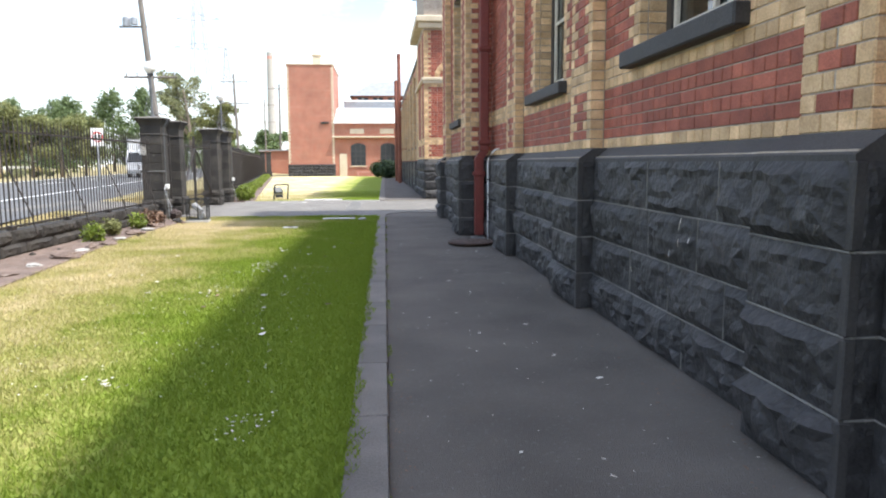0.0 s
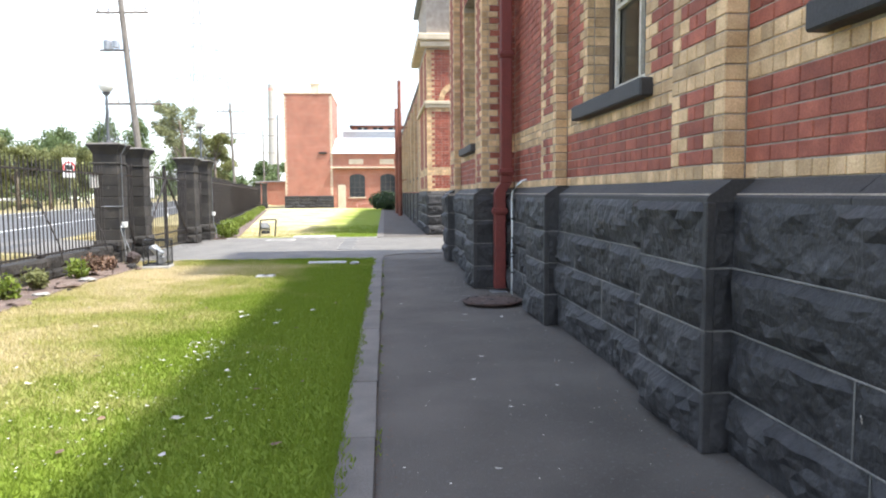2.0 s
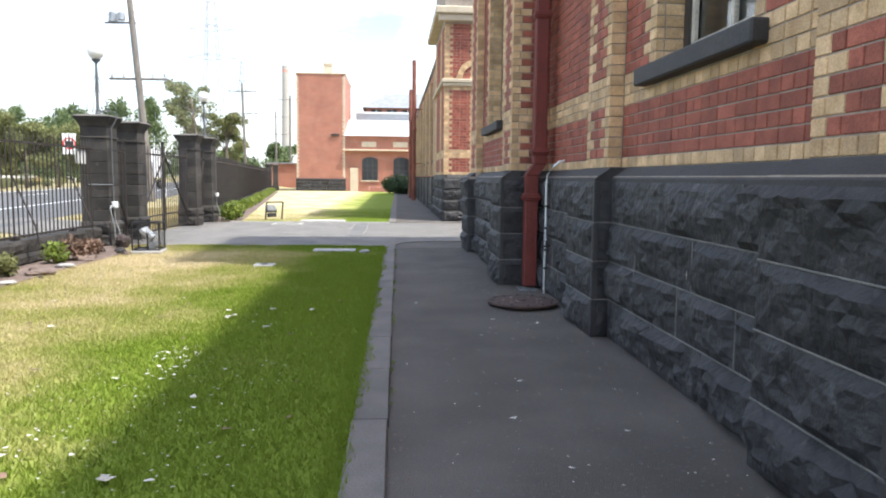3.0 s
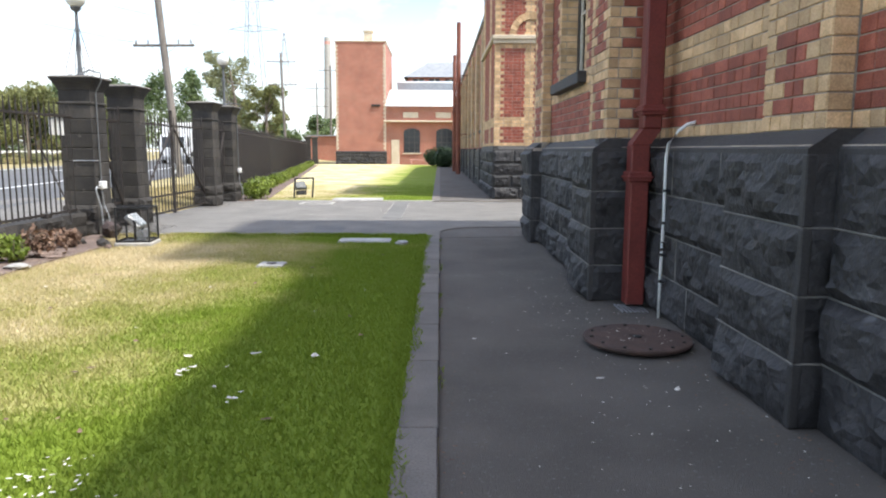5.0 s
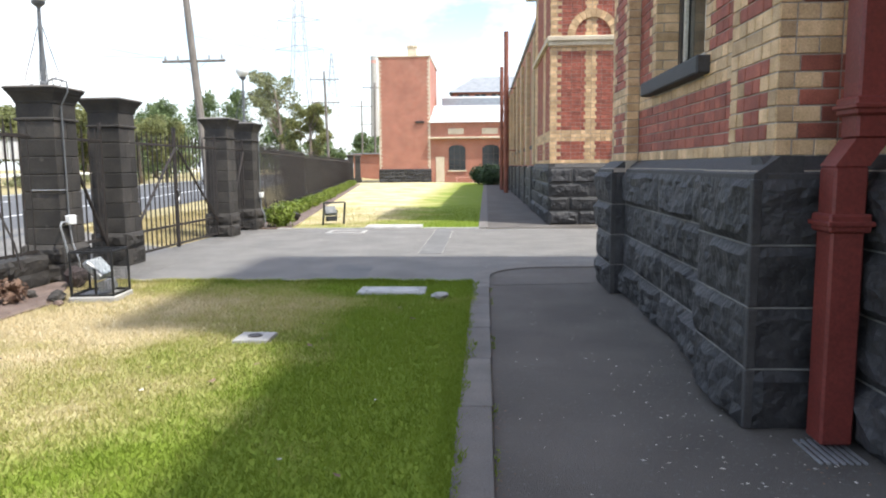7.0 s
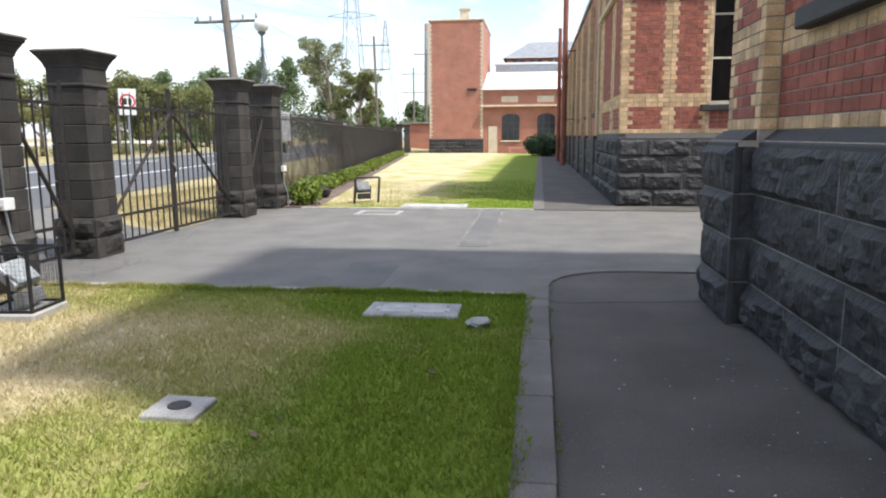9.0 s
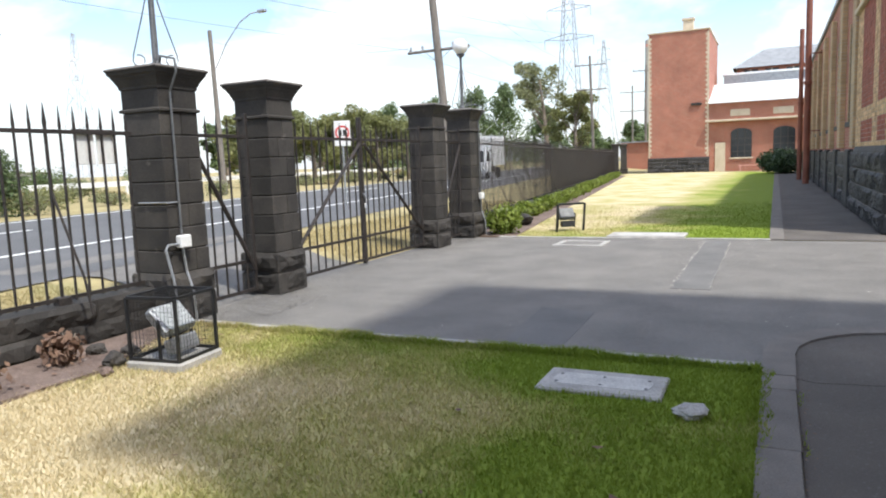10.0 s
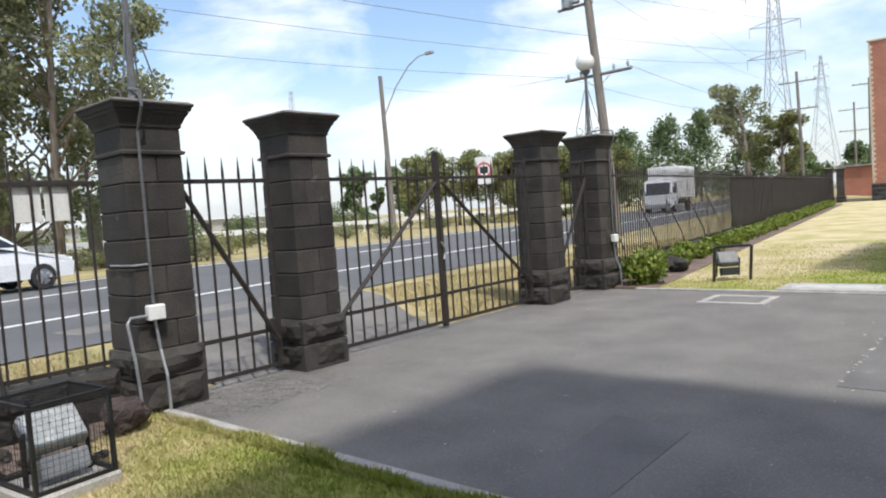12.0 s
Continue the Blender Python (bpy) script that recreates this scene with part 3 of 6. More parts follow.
# ---- block 1: core walls, plinth ----
BZ, CH = 1.475, 0.088          # foot of the brickwork, height of a course
X_REC, X_PIL = 2.05, 1.92      # brick faces: recessed bays, pilasters
P_REC, P_PIL = 1.93, 1.785     # plinth faces under them
X_PREC, X_PPIL = 1.69, 1.56    # the end pavilion
P_PREC, P_PPIL = 1.575, 1.43
EAVE, PARAPET = 6.3, 8.9
EAVE_2, PARAPET_2 = 6.0, 8.3
PILASTERS = [(2.5, 3.24), (6.25, 7.19), (9.92, 10.85)]
WINDOWS = [(4.0, 5.55), (7.87, 9.37)]
PAV_WIN = (14.68, 16.24)
SILL0, SILL1, HEAD = 2.105, 2.24, 4.9


def wall_with_openings(bm, x0, x1, y0, y1, z0, z1, holes):
    """A wall between two x planes with rectangular openings (y0, y1, z0, z1) cut through."""
    at = y0
    for a, b, c, d in holes:
        box(bm, x0, at, z0, x1, a, z1)
        box(bm, x0, a, z0, x1, b, c)
        box(bm, x0, a, d, x1, b, z1)
        at = b
    box(bm, x0, at, z0, x1, y1, z1)


bm = bmesh.new()
wall_with_openings(bm, X_REC + 0.008, 2.5, -8, 13, 1.2, EAVE, [(a, b, SILL1 - 0.05, HEAD) for a, b in WINDOWS])
wall_with_openings(bm, X_PREC + 0.008, 2.15, 13, 17.72, 1.2, PARAPET, [(*PAV_WIN, SILL1 - 0.05, HEAD)])
for a, b in PILASTERS:
    box(bm, X_PIL + 0.008, a + 0.137, 1.2, X_REC + 0.1, b - 0.137, EAVE - 0.2)
box(bm, X_PPIL + 0.008, 12.998, 1.2, 2.1, 13.692, PARAPET)
box(bm, X_PPIL + 0.008, 16.888, 1.2, 2.1, 17.722, PARAPET)
box(bm, 2.15, 17.32, 0, 14, 17.722, PARAPET)
box(bm, 2.16, 13.008, EAVE - 0.05, 14, 13.2, PARAPET)
box(bm, 13.6, -8, 0, 14, 17, EAVE)
box(bm, 2.5, -8, 0, 14, -7.6, EAVE)
wall_1 = structure("wall_1", bm, M_MORTAR, "red and cream brick wall of the pumping hall on a bluestone base", "wall")
bm = bmesh.new()
box(bm, P_REC + 0.012, -8, -0.3, 2.5, 12.89, 1.4)
for a, b in PILASTERS:
    box(bm, P_PIL + 0.012, a + 0.012, -0.3, P_REC + 0.1, b - 0.012, 1.4)
box(bm, P_PREC + 0.012, 12.9, -0.3, 2.5, 17.73, 1.4)
box(bm, P_PPIL + 0.012, 12.902, -0.3, 2.4, 13.79, 1.4)
box(bm, P_PPIL + 0.012, 16.93, -0.3, 2.4, 17.818, 1.4)
plinth_1 = structure("plinth_1", bm, M_MORTAR, "rough quarry-faced bluestone base course of the wall", "plinth")
bm = bmesh.new()
box(bm, 1.92, -8.2, EAVE, 14.3, 12.9, EAVE + 0.12)
structure("roof_1", bm, M_SLATE, "grey roof edge of the pumping hall", "roof")
bm = bmesh.new()
box(bm, 1.3, 12.75, PARAPET, 14.3, 17.95, PARAPET + 0.15)
structure("roof_2", bm, M_SLATE, "roof of the end pavilion", "roof")
bm = bmesh.new()
box(bm, 2.5, -7.6, -0.1, 13.6, 17, -0.02)
box(bm, 7.5, -7.5, 0, 7.6, 16.9, 6)
structure("floor_inside", bm, M_DARKROOM, "dim interior floor and back wall behind the windows", "floor")

at = -3.0
for a, b in PILASTERS:
    stones(plinth_1, "W", P_REC, at, a, 1.05)
    splay(plinth_1, "W", P_REC, X_REC, at, a + 0.12)
    stones(plinth_1, "W", P_PIL, a, b, single=True, bulge=0.08)
    splay(plinth_1, "W", P_PIL, X_PIL, a, b, 2.0)
    stones(plinth_1, "S", a, P_PIL + 0.01, P_REC + 0.03, single=True, bulge=0.012)
    at = b
stones(plinth_1, "W", P_REC, at, 12.87, 1.0)
splay(plinth_1, "W", P_REC, X_REC, at, 12.93)
stones(plinth_1, "W", P_PPIL, 12.89, 13.8, single=True, bulge=0.075)
splay(plinth_1, "W", P_PPIL, X_PPIL, 12.89, 13.8, 2.0)
stones(plinth_1, "S", 12.89, P_PPIL + 0.01, P_REC + 0.02, single=True, bulge=0.04)
splay(plinth_1, "S", 12.89, 13, P_PPIL + 0.06, X_REC, 2.0)
stones(plinth_1, "W", P_PREC, 13.8, 16.93, 1.0)
splay(plinth_1, "W", P_PREC, X_PREC, 13.8, 16.93)
stones(plinth_1, "W", P_PPIL, 16.93, 17.83, single=True, bulge=0.07)
splay(plinth_1, "W", P_PPIL, X_PPIL, 16.93, 17.83, 2.0)
stones(plinth_1, "S", 16.93, P_PPIL + 0.01, P_PREC + 0.02, single=True, bulge=0.012)
stones(plinth_1, "N", 17.83, P_PPIL + 0.01, 6.0, 1.0)
for a, b, p in [(*q, P_PIL) for q in PILASTERS] + [(12.89, 13.8, P_PPIL), (16.93, 17.83, P_PPIL)]:
    for row in range(4):
        bm = bmesh.new()
        rounded_box(bm, p - 0.012, a - 0.012, COURSES[row] + 0.005, p + 0.04, a + 0.035, COURSES[row + 1] - 0.005, 0.006)
        part("quoin_margin", bm, M_BLUESMOOTH, plinth_1)


# ---- block 2: the further hall ----
B2Y, B2X = 26.3, 1.63
bm = bmesh.new()
wy = B2Y + 0.008
box(bm, B2X + 0.008, wy, 1.2, 3.38, wy + 0.4, PARAPET_2)
box(bm, 3.38, wy, 1.2, 4.5, wy + 0.4, 2.04)
box(bm, 3.38, wy, 4.6, 4.5, wy + 0.4, PARAPET_2)
box(bm, 4.5, wy, 1.2, 14, wy + 0.4, PARAPET_2)
box(bm, B2X + 0.008, wy + 0.4, 1.2, 2.1, 31.2, PARAPET_2)
box(bm, 2.1, 30.8, EAVE_2, 14, 31.2, PARAPET_2)
box(bm, 13.6, wy + 0.4, 0, 14, 60, EAVE_2)
box(bm, 2.1, 59.6, 0, 13.6, 60, EAVE_2)
wall_2 = structure("wall_2", bm, M_MORTAR, "brick end wall of the further hall with cream quoins", "wall")
bm = bmesh.new()
box(bm, 1.8, 31.2, 1.2, 2.1, 60, EAVE_2)
structure("wall_3", bm, M_FARBRICK_Y, "long red brick side wall of the further hall", "wall")
bm = bmesh.new()
box(bm, 1.62, 26.23, -0.3, 14, wy + 0.3, 1.36)
box(bm, 1.64, wy + 0.3, -0.3, 2.2, 60, 1.36)
plinth_2 = structure("plinth_2", bm, M_MORTAR, "rough bluestone base of the further hall", "plinth")
bm = bmesh.new()
box(bm, 1.72, 31.0, EAVE_2, 14.3, 60.3, EAVE_2 + 0.15)
structure("roof_3", bm, M_SLATE, "roof edge and gutter of the further hall", "roof")
bm = bmesh.new()
box(bm, 1.45, 25.9, PARAPET_2, 14.3, 31.4, PARAPET_2 + 0.15)
structure("roof_4", bm, M_SLATE, "roof of the further hall's pavilion", "roof")
stones(plinth_2, "S", 26.21, 1.6, 6.5, 1.0, bulge=0.08)
splay(plinth_2, "S", 26.21, B2Y, 1.6, 6.5)
stones(plinth_2, "W", 1.6, 26.22, 31.2, 1.1)
splay(plinth_2, "W", 1.6, B2X, 26.22, 31.2)
stones(plinth_2, "W", 1.632, 31.2, 59.8, 1.7, bulge=0.06)
bm = bmesh.new()
box(bm, 2.1, 31.2, -0.1, 13.6, 59.6, -0.02)
box(bm, 8, wy + 0.5, 0, 8.1, 59, 6)
structure("floor_inside_2", bm, M_DARKROOM, "dim interior of the further hall", "floor")
side_1 = thing("side_bays", "row of cream brick pilasters on the further hall", "pilaster", kind="structure")
k = 0
y = 32.2
while y < 59:
    bm = bmesh.new()
    rounded_box(bm, 1.66, y, 1.45, 1.81, y + 0.75, 5.6, 0.015)
    part("pilaster", bm, M_FARCREAM, side_1)
    bm = bmesh.new()
    rounded_box(bm, 1.56, y - 0.1, 0, 1.7, y + 0.85, 1.42, 0.03)
    part("pilaster_base", bm, M_BLUESTONE, side_1)
    bm = bmesh.new()
    rounded_box(bm, 1.7, y + 1.2, 2.0, 1.81, y + 2.6, 2.13, 0.01)
    part("sill", bm, M_BLUESMOOTH, side_1)
    bm = bmesh.new()
    box(bm, 1.785, y + 1.35, 2.13, 1.81, y + 2.45, 4.6)
    part("window", bm, M_DARKGLASS, side_1)
    for s in (y + 1.2, y + 2.45):
        bm = bmesh.new()
        box(bm, 1.76, s, 2.13, 1.81, s + 0.15, 4.7)
        part("jamb", bm, M_FARCREAM, side_1)
    y += 3.75


# ---- gate piers ----
PIERS = [(17.87, 0.28, 0.24, 0.335), (19.44, 0.275, 0.232, 0.335), (23.78, 0.275, 0.232, 0.335), (25.38, 0.285, 0.24, 0.345)]
PX = -5.52


def gate_pier(cy, hb, hs, hc):
    p = thing("gate_pier", "dark bluestone gate pier with a moulded cap", "pier", "gate piers", at=(PX, cy, 0))
    seed = int(cy * 10)
    for k, (z0, z1) in enumerate(((0, 0.26), (0.26, 0.49))):
        bm = bmesh.new()
        square_lathe(bm, [(hb - 0.004, z0 + 0.004), (hb - 0.004, z1 - 0.03), (hb - 0.012, z1 - 0.008), (hb - 0.03, z1)], 0, 0)
        part("base_core", bm, M_PIER, p)
        for s in range(4):
            ob = rock_stone("base_stone", hb * 2 - 0.02, z1 - z0, seed + k * 4 + s, M_PIER, 0.075, 0.02)
            ob.parent = p
            ob.matrix_basis = Matrix.Rotation(radians(90 * s), 4, "Z") @ Matrix.Translation((-hb + 0.01, -hb + 0.02, z0))
    bm = bmesh.new()
    box(bm, 0.012 - hs, 0.012 - hs, 0.4, hs - 0.012, hs - 0.012, 2.1)
    part("shaft_core", bm, M_PIER, p)
    n = 7
    z = 0.49
    hgt = (2.04 - 0.49) / n
    for k in range(n):
        taper = lambda zz: hs + 0.012 * (2.04 - zz) / 1.55
        if k % 4 == 3:
            bm = bmesh.new()
            rounded_box(bm, -taper(z), -taper(z), z + 0.003, taper(z), taper(z), z + hgt - 0.003, 0.01)
            part("shaft_stone", bm, M_PIER, p)
        else:
            cut = (0.07, -0.08, 0.02, 0)[k % 4]
            for a, b in ((-taper(z), cut - 0.002), (cut + 0.002, taper(z))):
                bm = bmesh.new()
                rounded_box(bm, -taper(z), a, z + 0.003, taper(z), b, z + hgt - 0.003, 0.008)
                part("shaft_stone", bm, M_PIER, p)
        z += hgt
    bm = bmesh.new()
    square_lathe(bm, [(hs, 2.04), (hs + 0.022, 2.048), (hs + 0.024, 2.068), (hs + 0.004, 2.08)], 0, 0)
    part("astragal", bm, M_PIER, p)
    bm = bmesh.new()
    square_lathe(bm, [(hs, 2.08), (hs, 2.255), (hs + 0.012, 2.262), (hs + 0.014, 2.285), (hs + 0.026, 2.31), (hs + 0.042, 2.345), (hs + 0.06, 2.37), (hs + 0.062, 2.383),
                      (hs + 0.078, 2.396), (hc - 0.012, 2.413), (hc - 0.01, 2.425), (hc, 2.43), (hc, 2.448), (hc - 0.03, 2.462), (0.1, 2.485)], 0, 0)
    part("cap", bm, M_PIER, p, "moulded bluestone cap")
    # thin layer in paler stone over the cap's upper edge
    bm = bmesh.new()
    square_lathe(bm, [(hc + 0.003, 2.441), (hc + 0.003, 2.449), (hc - 0.028, 2.466), (0.1, 2.491)], 0, 0)
    part("weathered_top", bm, M_KERB, p, "pale weathered top edge")
    return p


PIER_THINGS = [gate_pier(*row) for row in PIERS]


# ---- iron fence and gates ----
def spike_bar(bm, x, y, z0, z1, r=0.012):
    """A square bar that ends in a slim spearhead."""
    rings = []
    for rr, z in ((r, z0), (r, z1 - 0.2), (r * 1.25, z1 - 0.17), (r * 0.7, z1 - 0.08), (0.0015, z1)):
        rings.append([bm.verts.new((x + a * rr, y + b * rr, z)) for a, b in ((-1, -1), (1, -1), (1, 1), (-1, 1))])
    for a, b in zip(rings, rings[1:]):
        for k in range(4):
            bm.faces.new((a[k], a[(k + 1) % 4], b[(k + 1) % 4], b[k]))


bar_mesh = {}


def iron_bar(parent, x, y, z0, z1, r=0.0085):
    key = (round(z0, 3), round(z1, 3), r)
    if key not in bar_mesh:
        bm = bmesh.new()
        spike_bar(bm, 0, 0, z0, z1, r)
        me = bpy.data.meshes.new("bar")
        bm.to_mesh(me)
        bm.free()
        me.materials.append(M_IRON)
        bar_mesh[key] = me
    ob = new("bar", bar_mesh[key])
    ob.parent = parent
    ob.location = (x, y, 0)
    return ob


def fence_run(y0, y1, step=0.135, base=0.36, stays=True, name="fence", label="black iron spear-topped fence on a low bluestone wall"):
    f = thing(name, label, "fence", kind="structure")
    for z in (base + 0.03, 1.84):
        bm = bmesh.new()
        rounded_box(bm, PX - 0.008, y0, z - 0.018, PX + 0.008, y1, z + 0.018, 0.003)
        part("rail", bm, M_IRON, f)
    n = int((y1 - y0) / step)
    for k in range(n + 1):
        y = y0 + 0.06 + k * (y1 - y0 - 0.12) / n
        iron_bar(f, PX, y, base + 0.0, 2.06 if k % 14 else 2.08, 0.0082 if k % 14 else 0.0105)
        if stays and k % 14 == 0:
            bm = bmesh.new()
            tube(bm, [(PX, y, 1.35), (PX + 0.12, y, 1.05), (PX + 0.3, y, 0.62), (PX + 0.36, y, 0.32)], 0.012, 6)
            part("stay", bm, M_IRON, f)
            bm = bmesh.new()
            rounded_box(bm, PX - 0.05, y - 0.06, base - 0.03, PX + 0.05, y + 0.06, base + 0.05, 0.01)
            part("foot", bm, M_IRON, f)
    return f


FAR_TURN = Matrix.Translation((PX, 25.4, 0)) @ Matrix.Rotation(math.atan(BEND), 4, "Z") @ Matrix.Translation((-PX, -25.4, 0))
fence_run(-8, 17.5, base=0.4)
fence_run(25.8, 36.5, base=0.3).matrix_basis = FAR_TURN
fence_run(36.5, 69.5, step=0.27, base=0.3, stays=False).matrix_basis = FAR_TURN


def gate(y0, y1, brace_from, name="iron_gate", label="black iron spear-topped gate, closed", z0=0.06):
    """A gate leaf; brace_from: the y of the diagonal's lower end."""
    g = thing(name, label, "gate", "iron gates", at=(PX, y0, 0))
    w = y1 - y0
    for z in (z0 + 0.02, 0.42, 1.84):
        bm = bmesh.new()
        rounded_box(bm, -0.008, 0.02, z - 0.02, 0.008, w - 0.02, z + 0.02, 0.003)
        part("rail", bm, M_IRON, g)
    n = max(3, int(w / 0.155))
    for k in range(1, n):
        iron_bar(g, 0, k * w / n, z0, 2.06)
    for y in (0.03, w - 0.03):
        bm = bmesh.new()
        rounded_box(bm, -0.02, y - 0.02, z0, 0.02, y + 0.02, 2.1, 0.004)
        part("stile", bm, M_IRON, g)
    a, b = brace_from - y0, w - (brace_from - y0)
    bm = bmesh.new()
    tube(bm, [(0.035, a, 0.32), (0.035, b, 1.78)], 0.024, 6)
    part("brace", bm, M_IRON, g)
    return g


GM = 21.54
gate(18.13, 19.12, 19.06)
gate(19.68, GM, 19.74)
gate(GM, 23.48, 23.42)
gate(24.04, 25.16, 24.1)
bm = bmesh.new()
rounded_box(bm, PX - 0.03, GM - 0.03, 0.02, PX + 0.03, GM + 0.03, 2.16, 0.006)
gp = thing("gate_post", "square black iron slam bar between the gate leaves", "post", at=(0, 0, 0))
part("bar", bm, M_IRON, gp)
bm = bmesh.new()
tube(bm, [(PX + 0.04, GM - 0.03, 1.06), (PX + 0.055, GM, 1.0), (PX + 0.04, GM + 0.03, 0.92), (PX + 0.05, GM - 0.01, 0.85)], 0.013, 6)
part("chain", bm, M_GREYMETAL, gp)

# low bluestone wall under the fence
low_wall = thing("low_wall", "low rough bluestone wall under the fence", "wall", kind="structure")
bm = bmesh.new()
box(bm, -5.68, -8, -0.2, -5.4, 17.5, 0.38)
part("core", bm, M_PIER, low_wall)
low_wall_far = thing("low_wall_far", "low rough bluestone kerb under the further fence", "wall", kind="structure")
low_wall_far.matrix_basis = FAR_TURN
bm = bmesh.new()
box(bm, -5.66, 25.8, -0.2, -5.42, 69.5, 0.27)
part("core", bm, M_PIER, low_wall_far)
for y0, y1, top in ((-3.0, 17.5, 0.39), (25.8, 34, 0.275)):
    z = 0.0
    for row, h in enumerate((top * 0.5, top * 0.5)):
        y, k = y0 + (0.35 if row else 0), 0
        while y < y1 - 0.1:
            w = min(0.75 + 0.35 * ((k * 7 + row * 3) % 5) / 5, y1 - y)
            stone_seed[0] += 1
            ob = rock_stone("rubble_block", w, h, stone_seed[0], M_PIER, 0.07)
            ob.parent = low_wall if y0 < 0 else low_wall_far
            ob.matrix_basis = Matrix.Translation((-5.4 if y0 < 0 else -5.42, y, z)) @ Matrix.Rotation(radians(90), 4, "Z")
            y, k = y + w, k + 1
        z += h


# ---- tower and sheds at the end ----
TY = 72.3
bm = bmesh.new()
box(bm, -9.2, TY, 1.15, -4.65, TY + 9.5, 11.03)
tower = structure("tower", bm, M_FARBRICK_X, "tall plain red brick tower with cream corner quoins", "tower")
bm = bmesh.new()
box(bm, -4.655, TY + 0.2, 1.15, -4.64, TY + 9.4, 10.98)
part("side_face", bm, M_FARBRICK_Y, tower)
for x in (-9.22, -4.81):
    for k in range(55):
        bm = bmesh.new()
        w = 0.25 if k % 2 else 0.13
        x0 = x if x < -9 else x + 0.18 - w
        box(bm, x0, TY - 0.012, 1.25 + k * 0.176, x0 + w, TY + 0.03, 1.25 + k * 0.176 + 0.17)
        part("quoin", bm, M_RENDER, tower)
bm = bmesh.new()
rounded_box(bm, -9.3, TY - 0.08, 11.03, -4.55, TY + 9.6, 11.15, 0.02)
part("coping", bm, M_RENDER, tower)
bm = bmesh.new()
box(bm, -9.3, TY - 0.06, -0.1, -4.55, TY + 9.5, 1.15)
part("plinth", bm, M_MORTAR, tower)
stones(tower, "S", TY - 0.07, -9.3, -4.55, 1.1, courses=(0, 0.3, 0.6, 0.9, 1.2), bulge=0.09)
bm = bmesh.new()
rounded_box(bm, -6.75, TY + 1.5, 11.0, -5.95, TY + 2.3, 12.3, 0.03)
box(bm, -6.82, TY + 1.43, 12.15, -5.88, TY + 2.37, 12.3)
part("chimney", bm, M_RENDER, tower, "short cream chimney")
bm = bmesh.new()
rounded_box(bm, -5.95, TY - 0.14, 5.25, -5.15, TY, 5.45, 0.02)
part("vent_hood", bm, M_IRON, tower)

bm = bmesh.new()
box(bm, -4.65, TY, 0, 12, TY + 0.4, 5.35)
shed = structure("shed", bm, M_FARBRICK_X, "red brick workshop with arched windows and a pale metal roof", "building")
bm = bmesh.new()
rounded_box(bm, -4.65, TY - 0.5, 3.85, 12, TY, 4.0, 0.03)
part("canopy", bm, M_RENDER, shed)
bm = bmesh.new()
v = [bm.verts.new(p) for p in ((-4.65, TY - 0.3, 5.35), (12, TY - 0.3, 5.35), (12, TY + 6, 7.25), (-4.65, TY + 6, 7.25), (-4.65, TY - 0.3, 5.27), (12, TY - 0.3, 5.27), (12, TY + 6, 7.17), (-4.65, TY + 6, 7.17))]
for f in ((0, 1, 2, 3), (7, 6, 5, 4), (0, 4, 5, 1), (1, 5, 6, 2), (2, 6, 7, 3), (3, 7, 4, 0)):
    bm.faces.new([v[i] for i in f])
part("metal_roof", bm, M_ROOF, shed)
bm = bmesh.new()
box(bm, -3.9, TY + 6, 7.1, 12, TY + 6.2, 7.95)
part("clerestory", bm, M_GREYMETAL, shed)
bm = bmesh.new()
box(bm, -4.0, TY + 5.8, 7.95, 12, TY + 9, 8.1)
part("upper_roof", bm, M_ROOF, shed)
bm = bmesh.new()
rounded_box(bm, -4.15, TY - 0.06, 0, -3.4, TY, 2.25, 0.02)
part("door", bm, M_RENDER, shed, "plain cream door")
for x in (-3.0, 0.0, 3.2):
    bm = bmesh.new()
    pts = [(x, 1.05), (x + 1.5, 1.05), (x + 1.5, 2.95)] + [(x + 0.75 + 0.75 * math.cos(radians(a)), 2.95 + 0.35 * math.sin(radians(a))) for a in range(20, 180, 20)] + [(x, 2.95)]
    lo = [bm.verts.new((px, TY - 0.03, pz)) for px, pz in pts]
    hi = [bm.verts.new((px, TY + 0.05, pz)) for px, pz in pts]
    bm.faces.new(lo)
    for k in range(len(pts)):
        bm.faces.new((lo[k], lo[(k + 1) % len(pts)], hi[(k + 1) % len(pts)], hi[k]))
    win = part("window", bm, M_DARKGLASS, shed)
    for q in (0.5, 1.0):
        bm = bmesh.new()
        box(bm, x + q - 0.025, TY - 0.05, 1.05, x + q + 0.025, TY - 0.03, 3.25)
        part("glazing_bar", bm, M_FRAME, win)
    for q in (1.5, 2.0, 2.5):
        bm = bmesh.new()
        box(bm, x, TY - 0.048, q - 0.02, x + 1.5, TY - 0.03, q + 0.02)
        part("glazing_bar", bm, M_FRAME, win)
    bm = bmesh.new()
    rounded_box(bm, x - 0.1, TY - 0.1, 0.93, x + 1.6, TY, 1.05, 0.02)
    part("sill", bm, M_RENDER, shed)
    bm = bmesh.new()
    rounded_box(bm, x - 0.05, TY - 0.04, 4.25, x + 1.35, TY, 4.75, 0.02)
    part("upper_panel", bm, M_RENDER, shed)
hall = thing("far_hall", "grey hipped roof and brick clerestory of a hall behind", "building", kind="structure")
bm = bmesh.new()
box(bm, -3.2, TY + 14, 0, 14, TY + 26, 9.3)
part("wall", bm, M_FARBRICK_X, hall)
bm = bmesh.new()
a = [bm.verts.new(p) for p in ((-3.6, TY + 13.6, 9.3), (14.4, TY + 13.6, 9.3), (14.4, TY + 26.4, 9.3), (-3.6, TY + 26.4, 9.3))]
